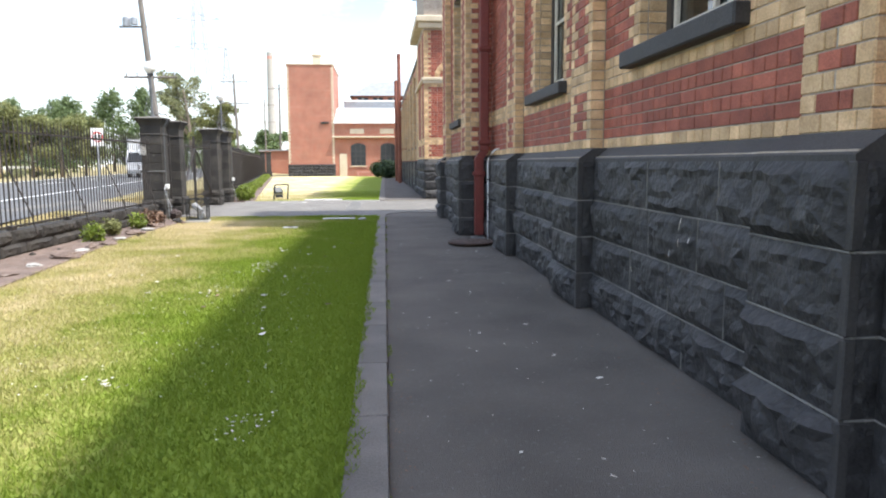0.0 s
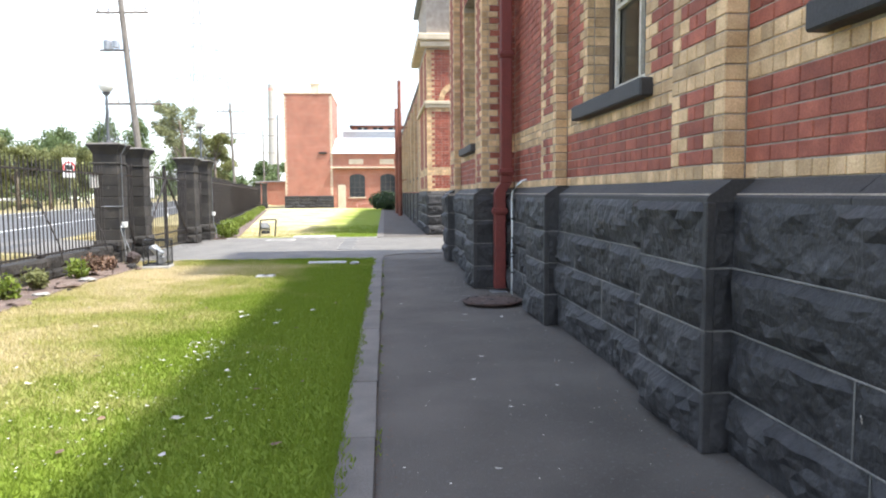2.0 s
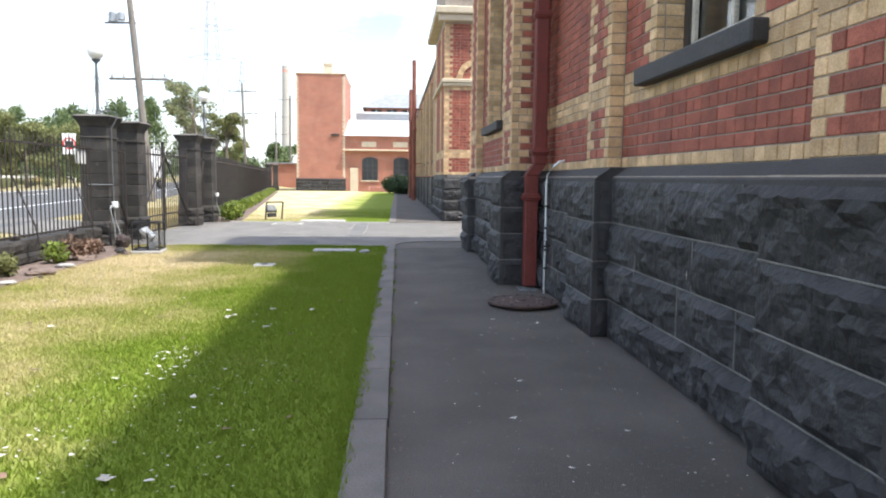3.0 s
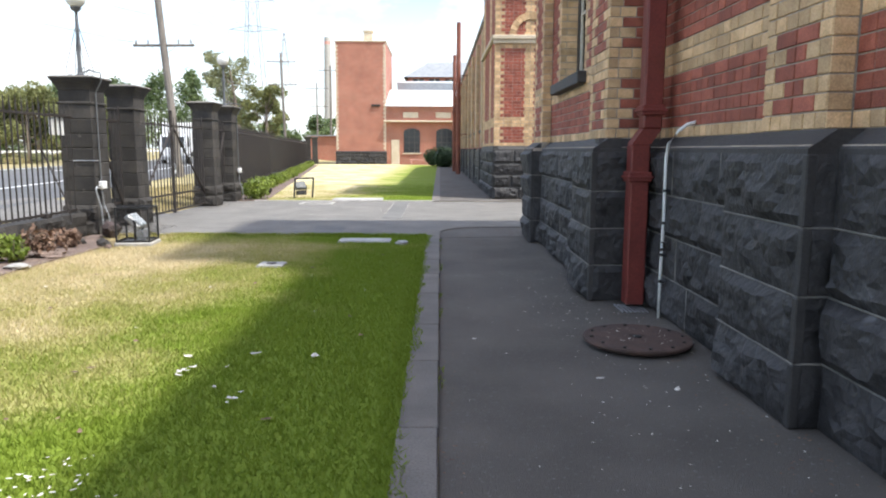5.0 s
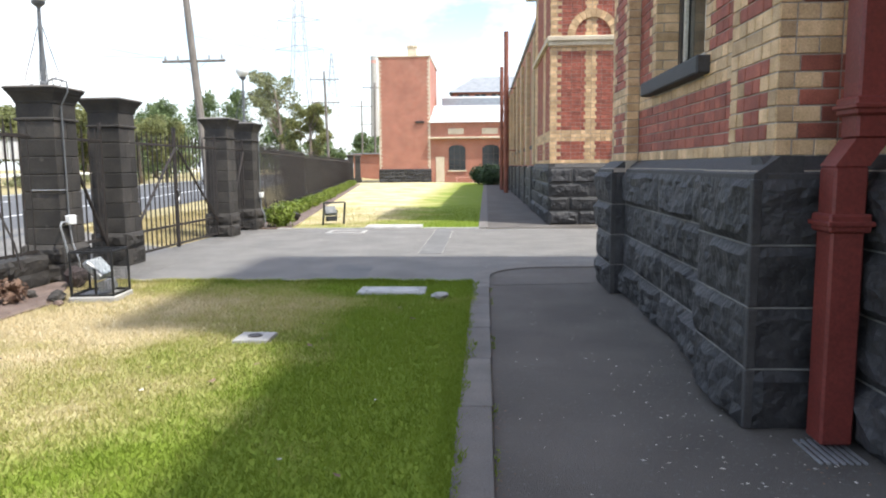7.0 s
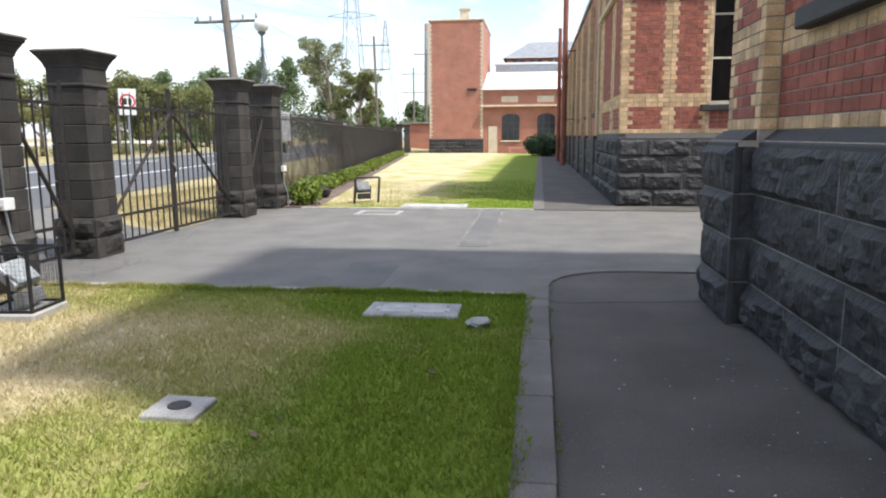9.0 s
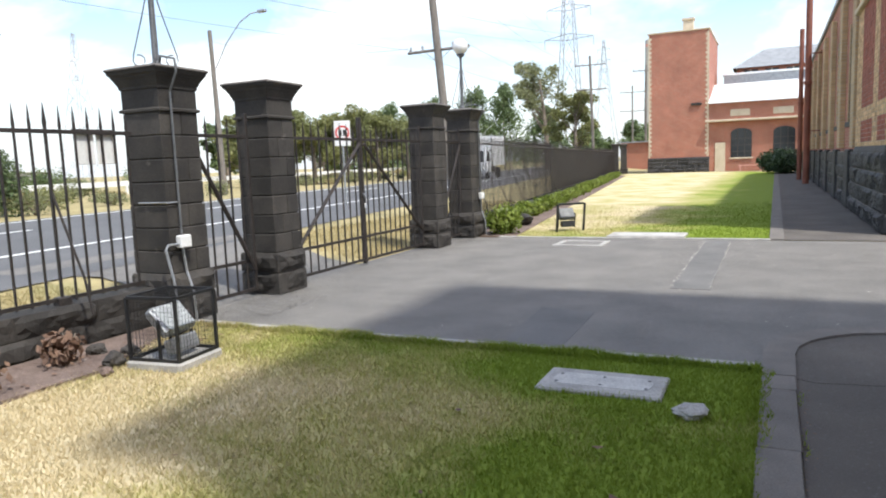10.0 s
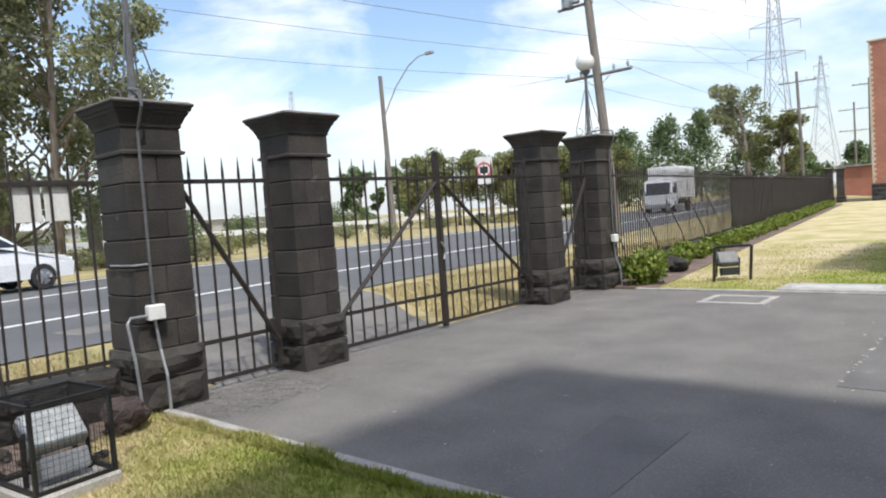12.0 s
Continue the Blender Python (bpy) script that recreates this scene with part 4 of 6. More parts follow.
b = [bm.verts.new(p) for p in ((-0.9, TY + 18, 11.4), (12, TY + 18, 11.4), (12, TY + 22, 11.4), (-0.9, TY + 22, 11.4))]
bm.faces.new(b)
for k in range(4):
    bm.faces.new((a[k], a[(k + 1) % 4], b[(k + 1) % 4], b[k]))
part("hip_roof", bm, M_SLATE, hall)
for k in range(9):
    bm = bmesh.new()
    box(bm, -2.6 + k * 1.8, TY + 13.93, 8.35, -1.4 + k * 1.8, TY + 14.02, 9.1)
    pane = part("window", bm, M_DARKGLASS, hall)
    bm = bmesh.new()
    box(bm, -2.05 + k * 1.8, TY + 13.9, 8.35, -1.95 + k * 1.8, TY + 13.93, 9.1)
    part("glazing_bar", bm, M_CREAMFRAME, pane)

bench = thing("bench", "low red-painted bench in front of the workshop", "bench", at=(-1.55, TY - 1.2, 0))
bm = bmesh.new()
rounded_box(bm, -0.85, -0.2, 0.4, 0.85, 0.2, 0.46, 0.01)
part("seat", bm, M_BAND, bench)
for x in (-0.7, 0.7):
    bm = bmesh.new()
    rounded_box(bm, x - 0.05, -0.17, 0, x + 0.05, 0.17, 0.4, 0.01)
    part("leg", bm, M_BAND, bench)


# ---- windows ----
def sash_window(name, y0, y1, x, z0, z1, label):
    """A tall sash in an opening of a wall that faces -x."""
    w = thing(name, label, "window", kind="structure", at=(x, y0, z0))
    wd, h = y1 - y0, z1 - z0
    frame_bm = bmesh.new()
    for a, b, c, d in ((0, 0.1, 0, h), (wd - 0.1, wd, 0, h), (0.1, wd - 0.1, 0, 0.1), (0.1, wd - 0.1, h - 0.1, h)):
        box(frame_bm, 0, a, c, 0.09, b, d)
    part("window_frame", frame_bm, M_FRAME, w)
    for a, b, c, d in ((0.1, 0.15, 0.1, h - 0.1), (wd - 0.15, wd - 0.1, 0.1, h - 0.1), (0.15, wd - 0.15, 0.1, 0.16), (wd / 2 - 0.022, wd / 2 + 0.022, 0.16, h - 0.1),
                       (0.15, wd - 0.15, h * 0.33 - 0.02, h * 0.33 + 0.02), (0.15, wd - 0.15, h * 0.66 - 0.02, h * 0.66 + 0.02)):
        bm = bmesh.new()
        rounded_box(bm, 0.02, a, c, 0.055, b, d, 0.004)
        part("sash_bar", bm, M_CREAMFRAME, w)
    bm = bmesh.new()
    box(bm, 0.062, 0.1, 0.1, 0.068, wd - 0.1, h - 0.1)
    part("pane", bm, M_GLASS, w).visible_shadow = False
    return w


def sill(parent, x0, x1, y0, y1, z0, z1):
    bm = bmesh.new()
    rounded_box(bm, x0, y0, z0, x1, y1, z1, 0.012)
    return part("window_sill", bm, M_BLUESMOOTH, parent, "thick dark bluestone sill")


for n, (a, b) in enumerate(WINDOWS):
    sash_window("window_%d" % (n + 1), a, b, X_REC + 0.22, SILL1, HEAD, "tall sash window with dark frame and cream bars")
    sill(wall_1, X_REC - 0.1, X_REC + 0.3, a - 0.17, b + 0.17, SILL0, SILL1)
sash_window("window_3", *PAV_WIN, X_PREC + 0.22, SILL1, HEAD, "tall pavilion sash window set deep in brick")
sill(wall_1, X_PREC - 0.1, X_PREC + 0.3, PAV_WIN[0] - 0.15, PAV_WIN[1] + 0.15, SILL0, SILL1)

w4 = thing("window_4", "tall cream-barred sash in the further end wall", "window", kind="structure", at=(3.38, B2Y + 0.2, 2.04))
bm = bmesh.new()
for a, b, c, d in ((0, 0.06, 0, 2.56), (1.06, 1.12, 0, 2.56), (0.06, 1.06, 0, 0.08), (0.06, 1.06, 2.48, 2.56)):
    box(bm, a, 0, c, b, 0.08, d)
part("window_frame", bm, M_CREAMFRAME, w4)
for a, b, c, d in ((0.54, 0.58, 0.08, 2.48), (0.06, 1.06, 0.9, 0.94), (0.06, 1.06, 1.75, 1.79)):
    bm = bmesh.new()
    rounded_box(bm, a, 0.01, c, b, 0.045, d, 0.004)
    part("sash_bar", bm, M_CREAMFRAME, w4)
bm = bmesh.new()
box(bm, 0.06, 0.05, 0.08, 1.06, 0.056, 2.48)
part("pane", bm, M_GLASS, w4).visible_shadow = False
bm = bmesh.new()
rounded_box(bm, 3.2, B2Y - 0.12, 1.92, 4.68, B2Y + 0.2, 2.04, 0.012)
part("window_sill", bm, M_BLUESMOOTH, wall_2)
bm = bmesh.new()
rounded_box(bm, B2X - 0.09, B2Y - 0.1, 4.34, 14, B2Y + 0.1, 4.46, 0.02)
rounded_box(bm, B2X - 0.05, B2Y - 0.06, 4.24, 14, B2Y + 0.1, 4.34, 0.01)
part("string_course", bm, M_RENDER, wall_2)
bm = bmesh.new()
rounded_box(bm, B2X - 0.3, B2Y - 0.3, 6.4, 14, B2Y + 0.1, 6.62, 0.03)
rounded_box(bm, B2X - 0.2, B2Y - 0.2, 6.2, 14, B2Y + 0.1, 6.4, 0.02)
rounded_box(bm, B2X - 0.3, B2Y + 0.1, 6.4, 2.0, 31.4, 6.62, 0.03)
part("cornice", bm, M_RENDER, wall_2)
bm = bmesh.new()
rounded_box(bm, B2X - 0.09, B2Y + 0.1, 4.34, B2X + 0.1, 31.2, 4.46, 0.02)
part("string_course", bm, M_RENDER, wall_2)


bm_c, bm_z = 2.62, 4.47
for k in range(13):
    a0, a1 = radians(180 - k * 180 / 13 - 0.5), radians(180 - (k + 1) * 180 / 13 + 0.5)
    bm = bmesh.new()
    q = [(r * math.cos(a), r * math.sin(a)) for r, a in ((0.42, a0), (0.6, a0), (0.6, a1), (0.42, a1))]
    lo = [bm.verts.new((bm_c + x, B2Y - 0.035, bm_z + z)) for x, z in q]
    hi = [bm.verts.new((bm_c + x, B2Y + 0.02, bm_z + z)) for x, z in q]
    bm.faces.new(lo)
    bm.faces.new(hi[::-1])
    for n in range(4):
        bm.faces.new((lo[n], lo[(n + 1) % 4], hi[(n + 1) % 4], hi[n]))
    part("voussoir", bm, M_CREAM, wall_2)


# ---- downpipe, conduit and cover by the wall ----
dp = thing("downpipe", "square oxide-red cast iron downpipe with moulded collars", "downpipe", at=(0, 0, 0))
bm = bmesh.new()
rounded_box(bm, 1.69, 12.59, 0.03, 1.85, 12.75, 1.42, 0.012)
part("lower_pipe", bm, M_REDPAINT, dp)
bm = bmesh.new()
lo = [bm.verts.new(p) for p in ((1.69, 12.59, 1.42), (1.85, 12.59, 1.42), (1.85, 12.75, 1.42), (1.69, 12.75, 1.42))]
hi = [bm.verts.new(p) for p in ((1.78, 12.59, 1.55), (1.94, 12.59, 1.55), (1.94, 12.75, 1.55), (1.78, 12.75, 1.55))]
for k in range(4):
    bm.faces.new((lo[k], lo[(k + 1) % 4], hi[(k + 1) % 4], hi[k]))
part("offset", bm, M_REDPAINT, dp)
bm = bmesh.new()
rounded_box(bm, 1.78, 12.59, 1.55, 1.94, 12.75, 6.5, 0.012)
part("upper_pipe", bm, M_REDPAINT, dp)
for z, x in ((1.1, 1.77), (1.66, 1.86), (3.3, 1.86), (4.9, 1.86)):
    bm = bmesh.new()
    rounded_box(bm, x - 0.1, 12.57, z, x + 0.1, 12.77, z + 0.09, 0.01)
    rounded_box(bm, x - 0.112, 12.558, z + 0.03, x + 0.112, 12.782, z + 0.055, 0.006)
    box(bm, x - 0.02, 12.75, z + 0.02, x + 0.02, 12.89, z + 0.07)
    part("collar", bm, M_REDPAINT, dp)

grate = thing("drain_grate", "small steel drain grate set in the path", "grate", at=(1.62, 12.43, 0))
for k in range(7):
    bm = bmesh.new()
    rounded_box(bm, k * 0.035, 0, 0.0, k * 0.035 + 0.016, 0.3, 0.012, 0.002)
    part("slat", bm, M_GREYMETAL, grate)

cd = thing("conduit", "white plastic conduit clipped up the wall", "conduit", at=(0, 0, 0))
bm = bmesh.new()
tube(bm, [(1.87, 12.25, 0.0), (1.87, 12.25, 0.42), (1.87, 12.23, 0.8), (1.86, 12.21, 1.3), (1.87, 12.2, 1.42), (1.93, 12.16, 1.52), (1.99, 12.14, 1.57), (2.06, 12.13, 1.59)], 0.013, 8)
part("pipe", bm, M_WHITE, cd, smooth=True)
for z in (0.3, 0.52, 0.78, 1.04, 1.3):
    bm = bmesh.new()
    rounded_box(bm, 1.85, 12.205, z, 1.9, 12.27, z + 0.022, 0.004)
    part("clip", bm, M_BLACK, cd)
tap = thing("wall_tap", "small dark iron tap at the plinth", "tap", at=(1.9, 12.2, 0.58))
bm = bmesh.new()
tube(bm, [(0.05, 0, 0), (-0.02, 0.0, 0.0), (-0.06, 0.0, -0.005), (-0.07, 0.0, -0.04)], 0.012, 8)
part("spout", bm, M_IRON, tap)
bm = bmesh.new()
rounded_box(bm, -0.035, -0.006, 0.012, -0.02, 0.006, 0.05, 0.002)
rounded_box(bm, -0.045, -0.03, 0.05, -0.01, 0.03, 0.058, 0.002)
part("tap_handle", bm, M_IRON, tap)

cover = thing("round_cover", "rusty round cast iron cover with rim bolts", "manhole cover", at=(1.465, 11.45, 0))
bm = bmesh.new()
lathe(bm, [(0.3, 0.0), (0.34, 0.015), (0.372, 0.03), (0.38, 0.045), (0.375, 0.056), (0.355, 0.06), (0.345, 0.057), (0.06, 0.064), (0.05, 0.06), (0.035, 0.056)], 40)
part("lid", bm, M_RUST, cover)
for k in range(12):
    a = 2 * math.pi * k / 12
    bm = bmesh.new()
    lathe(bm, [(0.013, 0.056), (0.013, 0.066), (0.009, 0.07)], 8, (0.325 * math.cos(a), 0.325 * math.sin(a), 0))
    part("bolt", bm, M_IRON, cover)
bm = bmesh.new()
lathe(bm, [(0.032, 0.058), (0.03, 0.066), (0.012, 0.068)], 12)
part("centre_hole", bm, M_BLACK, cover)

for k, (x, y, h, r) in enumerate(((1.25, 46.5, 8.3, 0.13), (1.15, 51.5, 7.2, 0.11))):
    vp = thing("vent_pipe", "tall weathered red iron vent pipe", "pipe", "vent pipes", at=(x, y, 0))
    bm = bmesh.new()
    lathe(bm, [(r, 0), (r, h * 0.5), (r * 1.25, h * 0.5 + 0.02), (r * 1.25, h * 0.5 + 0.15), (r * 0.95, h * 0.5 + 0.17), (r * 0.95, h)], 14)
    part("pipe", bm, M_RUSTPIPE, vp)
    for z in (2.2, 5.4):
        bm = bmesh.new()
        box(bm, 0, -0.03, z, 0.5, 0.03, z + 0.05)
        part("bracket", bm, M_RUSTPIPE, vp)


# ---- covers and slabs in the grass ----
vc = thing("valve_cover", "square white concrete surround with a round dark lid", "valve cover", at=(-1.9, 14.79, 0))
bm = bmesh.new()
rounded_box(bm, -0.15, -0.145, -0.02, 0.15, 0.145, 0.035, 0.008)
part("surround", bm, M_CONCRETE, vc)
bm = bmesh.new()
lathe(bm, [(0.062, 0.03), (0.062, 0.04), (0.055, 0.043), (0.045, 0.041)], 20)
part("lid", bm, M_IRON, vc)


def concrete_slab(name, label, x0, y0, x1, y1, z):
    s = thing(name, label, "slab", at=((x0 + x1) / 2, (y0 + y1) / 2, 0))
    a, b = (x1 - x0) / 2, (y1 - y0) / 2
    bm = bmesh.new()
    rounded_box(bm, -a, -b, -0.03, a, b, z, 0.012)
    part("slab", bm, M_CONCRETE, s)
    bm = bmesh.new()
    ring = [(sx * (a * 0.8 - 0.06) + 0.06 * math.cos(q), 0.55 * b * math.sin(q)) for sx, q in [(1 if abs(radians(15 * k)) < 1.58 else -1, radians(15 * k)) for k in range(-6, 18)]]
    slab(bm, ring, z - 0.004, z + 0.003)
    part("inlay", bm, M_PALECRETE, s, "paler worn middle panel")
    for sx in (-0.72, 0.0, 0.72):
        for sy in (-0.36, 0.36):
            bm = bmesh.new()
            lathe(bm, [(0.012, z - 0.004), (0.012, z + 0.005), (0.006, z + 0.006)], 8, (sx * a, sy * b, 0))
            part("lifting_hole", bm, M_BLACK, s)


concrete_slab("pit_lid", "pale concrete pit lid sunk in the grass", -1.42, 16.82, -0.64, 17.26, 0.03)
concrete_slab("pit_lid", "weathered concrete pit lid at the far lawn's edge", -2.75, 25.28, -1.42, 25.95, 0.05)
mc = thing("square_cover", "square concrete access cover in the driveway", "access cover", at=(-3.0, 24.5, 0))
bm = bmesh.new()
for a, b, c, d in ((-0.42, -0.36, 0.42, -0.27), (-0.42, 0.27, 0.42, 0.36), (-0.42, -0.27, -0.33, 0.27), (0.33, -0.27, 0.42, 0.27)):
    rounded_box(bm, a, b, -0.02, c, d, 0.012, 0.004)
part("surround", bm, M_CONCRETE, mc)
bm = bmesh.new()
rounded_box(bm, -0.32, -0.26, -0.02, 0.32, 0.26, 0.008, 0.004)
part("lid", bm, M_DRIVE, mc)


def rubble(name, x, y, r, mat, label, seed, flat=0.6):
    bm = bmesh.new()
    bmesh.ops.create_icosphere(bm, subdivisions=3, radius=r)
    off = Vector((seed * 3.1, seed * 1.7, seed))
    for v in bm.verts:
        k = 1 + 0.45 * noise.noise(v.co / r * 1.1 + off) + 0.2 * noise.noise(v.co / r * 2.7 + off)
        v.co = Vector((v.co.x * k, v.co.y * k * 0.85, v.co.z * k * flat))
    low = min(v.co.z for v in bm.verts)
    ob = mesh_object(name, bm, mat)
    ob.location = (x, y, -low * 0.82 + 0.01)
    ob.rotation_euler = (0, 0, seed)
    return tagged(ob, label, "rock")


rubble("broken_stone", -0.46, 16.64, 0.1, M_CONCRETE, "broken pale stone fragment on the grass", 4, 0.35)
rubble("boulder", -4.95, 17.32, 0.17, M_BOULDER, "rounded brown boulder beside the gate pier", 2, 0.75)
rubble("boulder", -5.1, 27.6, 0.24, M_PIER, "dark bluestone boulder among the hedge", 5, 0.6)
rnd = random.Random(5)
for k in range(26):
    y = rnd.uniform(2, 17.2)
    rubble("bed_stone", -5.15 + rnd.random() * 0.75, y, rnd.uniform(0.03, 0.1), M_PIER if k % 3 else M_SOIL, "loose stone on the garden bed", k + 11, 0.6)
for k in range(16):
    y = 3 + k * 0.82
    rubble("edge_stone", -4.28 - 0.03 * k + rnd.uniform(-0.06, 0.06), y, rnd.uniform(0.1, 0.2), M_SOIL if k % 2 else M_CONCRETE, "flat stone edging the garden bed", k + 60, 0.25)


# ---- caged floodlights ----
def caged_floodlight(x, y, turn, tilt, label, a=0.22, b=0.22, z1=0.55, mesh=True):
    c = thing("floodlight_cage", label, "floodlight", "caged floodlights", at=(x, y, 0))
    c.rotation_euler = (radians(tilt), 0, radians(turn))
    z0 = 0.07 if mesh else 0.0
    if mesh:
        bm = bmesh.new()
        rounded_box(bm, -a - 0.03, -b - 0.03, -0.04, a + 0.03, b + 0.03, z0, 0.015)
        part("plinth", bm, M_CONCRETE, c, "concrete footing")
    bm = bmesh.new()
    t = 0.011 if mesh else 0.018
    for sx in (-a, a):
        for sy in ((-b, b) if mesh else (b,)):
            box(bm, sx - t, sy - t, z0, sx + t, sy + t, z1)
    for z in (z0 + 0.012, z1):
        for s in ((-b, b) if mesh else (b,)):
            box(bm, -a + t, s - t, z - t, a - t, s + t, z + t)
        if mesh:
            for s in (-a, a):
                box(bm, s - t, -b + t, z - t, s + t, b - t, z + t)
    part("cage_frame", bm, M_CAGE, c)
    for side in range(5 if mesh else 0):
        bm = bmesh.new()
        if side == 4:
            n = int(a * 2 / 0.03)
            for k in range(1, n):
                p = -a + 2 * a * k / n
                q = -b + 2 * b * k / n
                box(bm, p - 0.0012, -b, z1 - 0.0012, p + 0.0012, b, z1 + 0.0012)
                box(bm, -a, q - 0.0012, z1 + 0.0014, a, q + 0.0012, z1 + 0.0034)
            part("mesh_top", bm, M_CAGE, c)
            break
        half = a if side % 2 == 0 else b
        fix = (-b, a, b, -a)[side]
        n = int(half * 2 / 0.033)
        for k in range(1, n):
            p = -half + 2 * half * k / n
            (box(bm, p - 0.0009, fix - 0.0009, z0, p + 0.0009, fix + 0.0009, z1) if side % 2 == 0 else box(bm, fix - 0.0009, p - 0.0009, z0, fix + 0.0009, p + 0.0009, z1))
        m = int((z1 - z0) / 0.033)
        for k in range(1, m):
            z = z0 + (z1 - z0) * k / m
            (box(bm, -half, fix - 0.0028, z - 0.0009, half, fix - 0.0015, z + 0.0009) if side % 2 == 0 else box(bm, fix - 0.0028, -half, z - 0.0009, fix - 0.0015, half, z + 0.0009))
        part("wire_mesh", bm, M_CAGE, c)
    # a sloping lamp face above a smaller ballast box
    lamp = Matrix.Translation((0.0, 0.0, 0.36)) @ Matrix.Rotation(radians(-48), 4, "X")
    bm = bmesh.new()
    rounded_box(bm, -0.165, -0.125, -0.07, 0.165, 0.125, 0.02, 0.02)
    bm.transform(lamp)
    body = part("lamp_body", bm, M_GREYMETAL if mesh else M_POST, c, "grey cast lamp housing")
    bm = bmesh.new()
    rounded_box(bm, -0.15, -0.11, 0.021, 0.15, 0.11, 0.028, 0.003)
    bm.transform(lamp)
    part("lamp_glass", bm, M_LENS if mesh else M_POST, body, "pale ribbed lens")
    low = Matrix.Translation((0.0, 0.1, 0.17)) @ Matrix.Rotation(radians(-72), 4, "X")
    bm = bmesh.new()
    rounded_box(bm, -0.14, -0.06, -0.08, 0.14, 0.06, 0.02, 0.012)
    bm.transform(low)
    part("ballast_box", bm, M_GREYMETAL if mesh else M_CAGE, c)
    for s in (-1, 1):
        bm = bmesh.new()
        tube(bm, [(s * 0.18, 0.02, 0.07), (s * 0.18, 0.02, 0.36), (s * 0.16, 0, 0.36)], 0.014, 6)
        part("yoke_arm", bm, M_CAGE, c)
    return c


caged_floodlight(-4.22, 16.58, -84, 0, "grey floodlight in a black wire cage on concrete")
caged_floodlight(-3.85, 26.6, -140, -9, "grey floodlight in a leaning open frame on the far lawn", 0.29, 0.2, 0.6, False)


# ---- lamps and boxes on the piers ----
def pier_lamp(cy):
    l = thing("pier_lamp", "white globe lamp on a slim iron post", "lamp", "pier lamps", at=(PX, cy, 2.49))
    bm = bmesh.new()
    lathe(bm, [(0.05, 0), (0.05, 0.03), (0.032, 0.05), (0.028, 0.6), (0.022, 0.95), (0.04, 0.97), (0.075, 1.0), (0.08, 1.03)], 14)
    part("post", bm, M_POST, l)
    bm = bmesh.new()
    bmesh.ops.create_uvsphere(bm, u_segments=24, v_segments=14, radius=0.15)
    bmesh.ops.translate(bm, verts=bm.verts, vec=(0, 0, 1.17))
    part("globe", bm, M_GLOBE, l, "opal white globe", smooth=True)
    for k in range(4):
        a = radians(45 + 90 * k)
        c, s = math.cos(a), math.sin(a)
        bm = bmesh.new()
        tube(bm, [(0.03 * c, 0.03 * s, 0.72), (0.1 * c, 0.1 * s, 0.45), (0.2 * c, 0.2 * s, 0.1)] + [((0.15 + 0.055 * math.cos(q)) * c, (0.15 + 0.055 * math.cos(q)) * s, 0.06 + 0.055 * math.sin(q)) for q in [0.6 - i * 0.7 for i in range(9)]], 0.007, 5)
        part("scroll_stay", bm, M_POST, l)
    return l


pier_lamp(PIERS[0][0])
pier_lamp(PIERS[3][0])


def pier_wiring(cy, hs, label, far):
    w = thing("pier_wiring", label, "conduit", at=(0, 0, 0))
    x = PX + hs + 0.03
    y = cy + (0.1 if far else -0.13)
    bm = bmesh.new()
    tube(bm, [(PX + 0.03, cy + 0.02, 2.54), (PX + 0.2, y, 2.56), (PX + 0.37, y, 2.52), (PX + 0.38, y, 2.4), (x + 0.01, y, 2.22), (x + 0.01, y, 0.86)], 0.012, 7)
    part("cable_pipe", bm, M_POST, w)
    bm = bmesh.new()
    rounded_box(bm, x - 0.005, y - 0.07, 0.74, x + 0.07, y + 0.07, 0.86, 0.01)
    part("junction_box", bm, M_WHITE, w, "white plastic junction box")
    bm = bmesh.new()
    tube(bm, [(x + 0.01, y + 0.0, 0.74), (x + 0.02, y + 0.02, 0.5), (x + 0.09, y + 0.02, 0.3), (x + 0.1, y + 0.02, 0.0)], 0.013, 7)
    part("down_pipe", bm, M_GREYMETAL, w)
    if not far:
        bm = bmesh.new()
        tube(bm, [(x + 0.03, y - 0.07, 0.78), (x + 0.03, y - 0.2, 0.78), (x + 0.03, y - 0.23, 0.74), (x + 0.09, y - 0.22, 0.45), (x + 0.11, y - 0.2, 0.0)], 0.013, 7)
        part("down_pipe", bm, M_GREYMETAL, w)
        bm = bmesh.new()
        tube(bm, [(x, y, 1.18), (x, cy - hs - 0.025, 1.18), (PX - 0.1, cy - hs - 0.025, 1.18)], 0.009, 6)
        part("band", bm, M_GREYMETAL, w)


pier_wiring(PIERS[0][0], PIERS[0][2], "grey conduit and white box fixed to the pier", False)
pier_wiring(PIERS[3][0], PIERS[3][2], "thin conduit and white box on the far pier", True)
for pier, (cy, hb, hs, hc) in zip(PIER_THINGS[:3], PIERS):
    for z in (0.4, 1.8):
        bm = bmesh.new()
        rounded_box(bm, -0.03, hs, z, 0.03, hs + 0.12, z + 0.05, 0.006)
        tube(bm, [(0.02, hs + 0.1, z - 0.06), (0.02, hs + 0.1, z + 0.12)], 0.022, 8)
        part("gate_hinge", bm, M_IRON, pier, "black iron hinge")

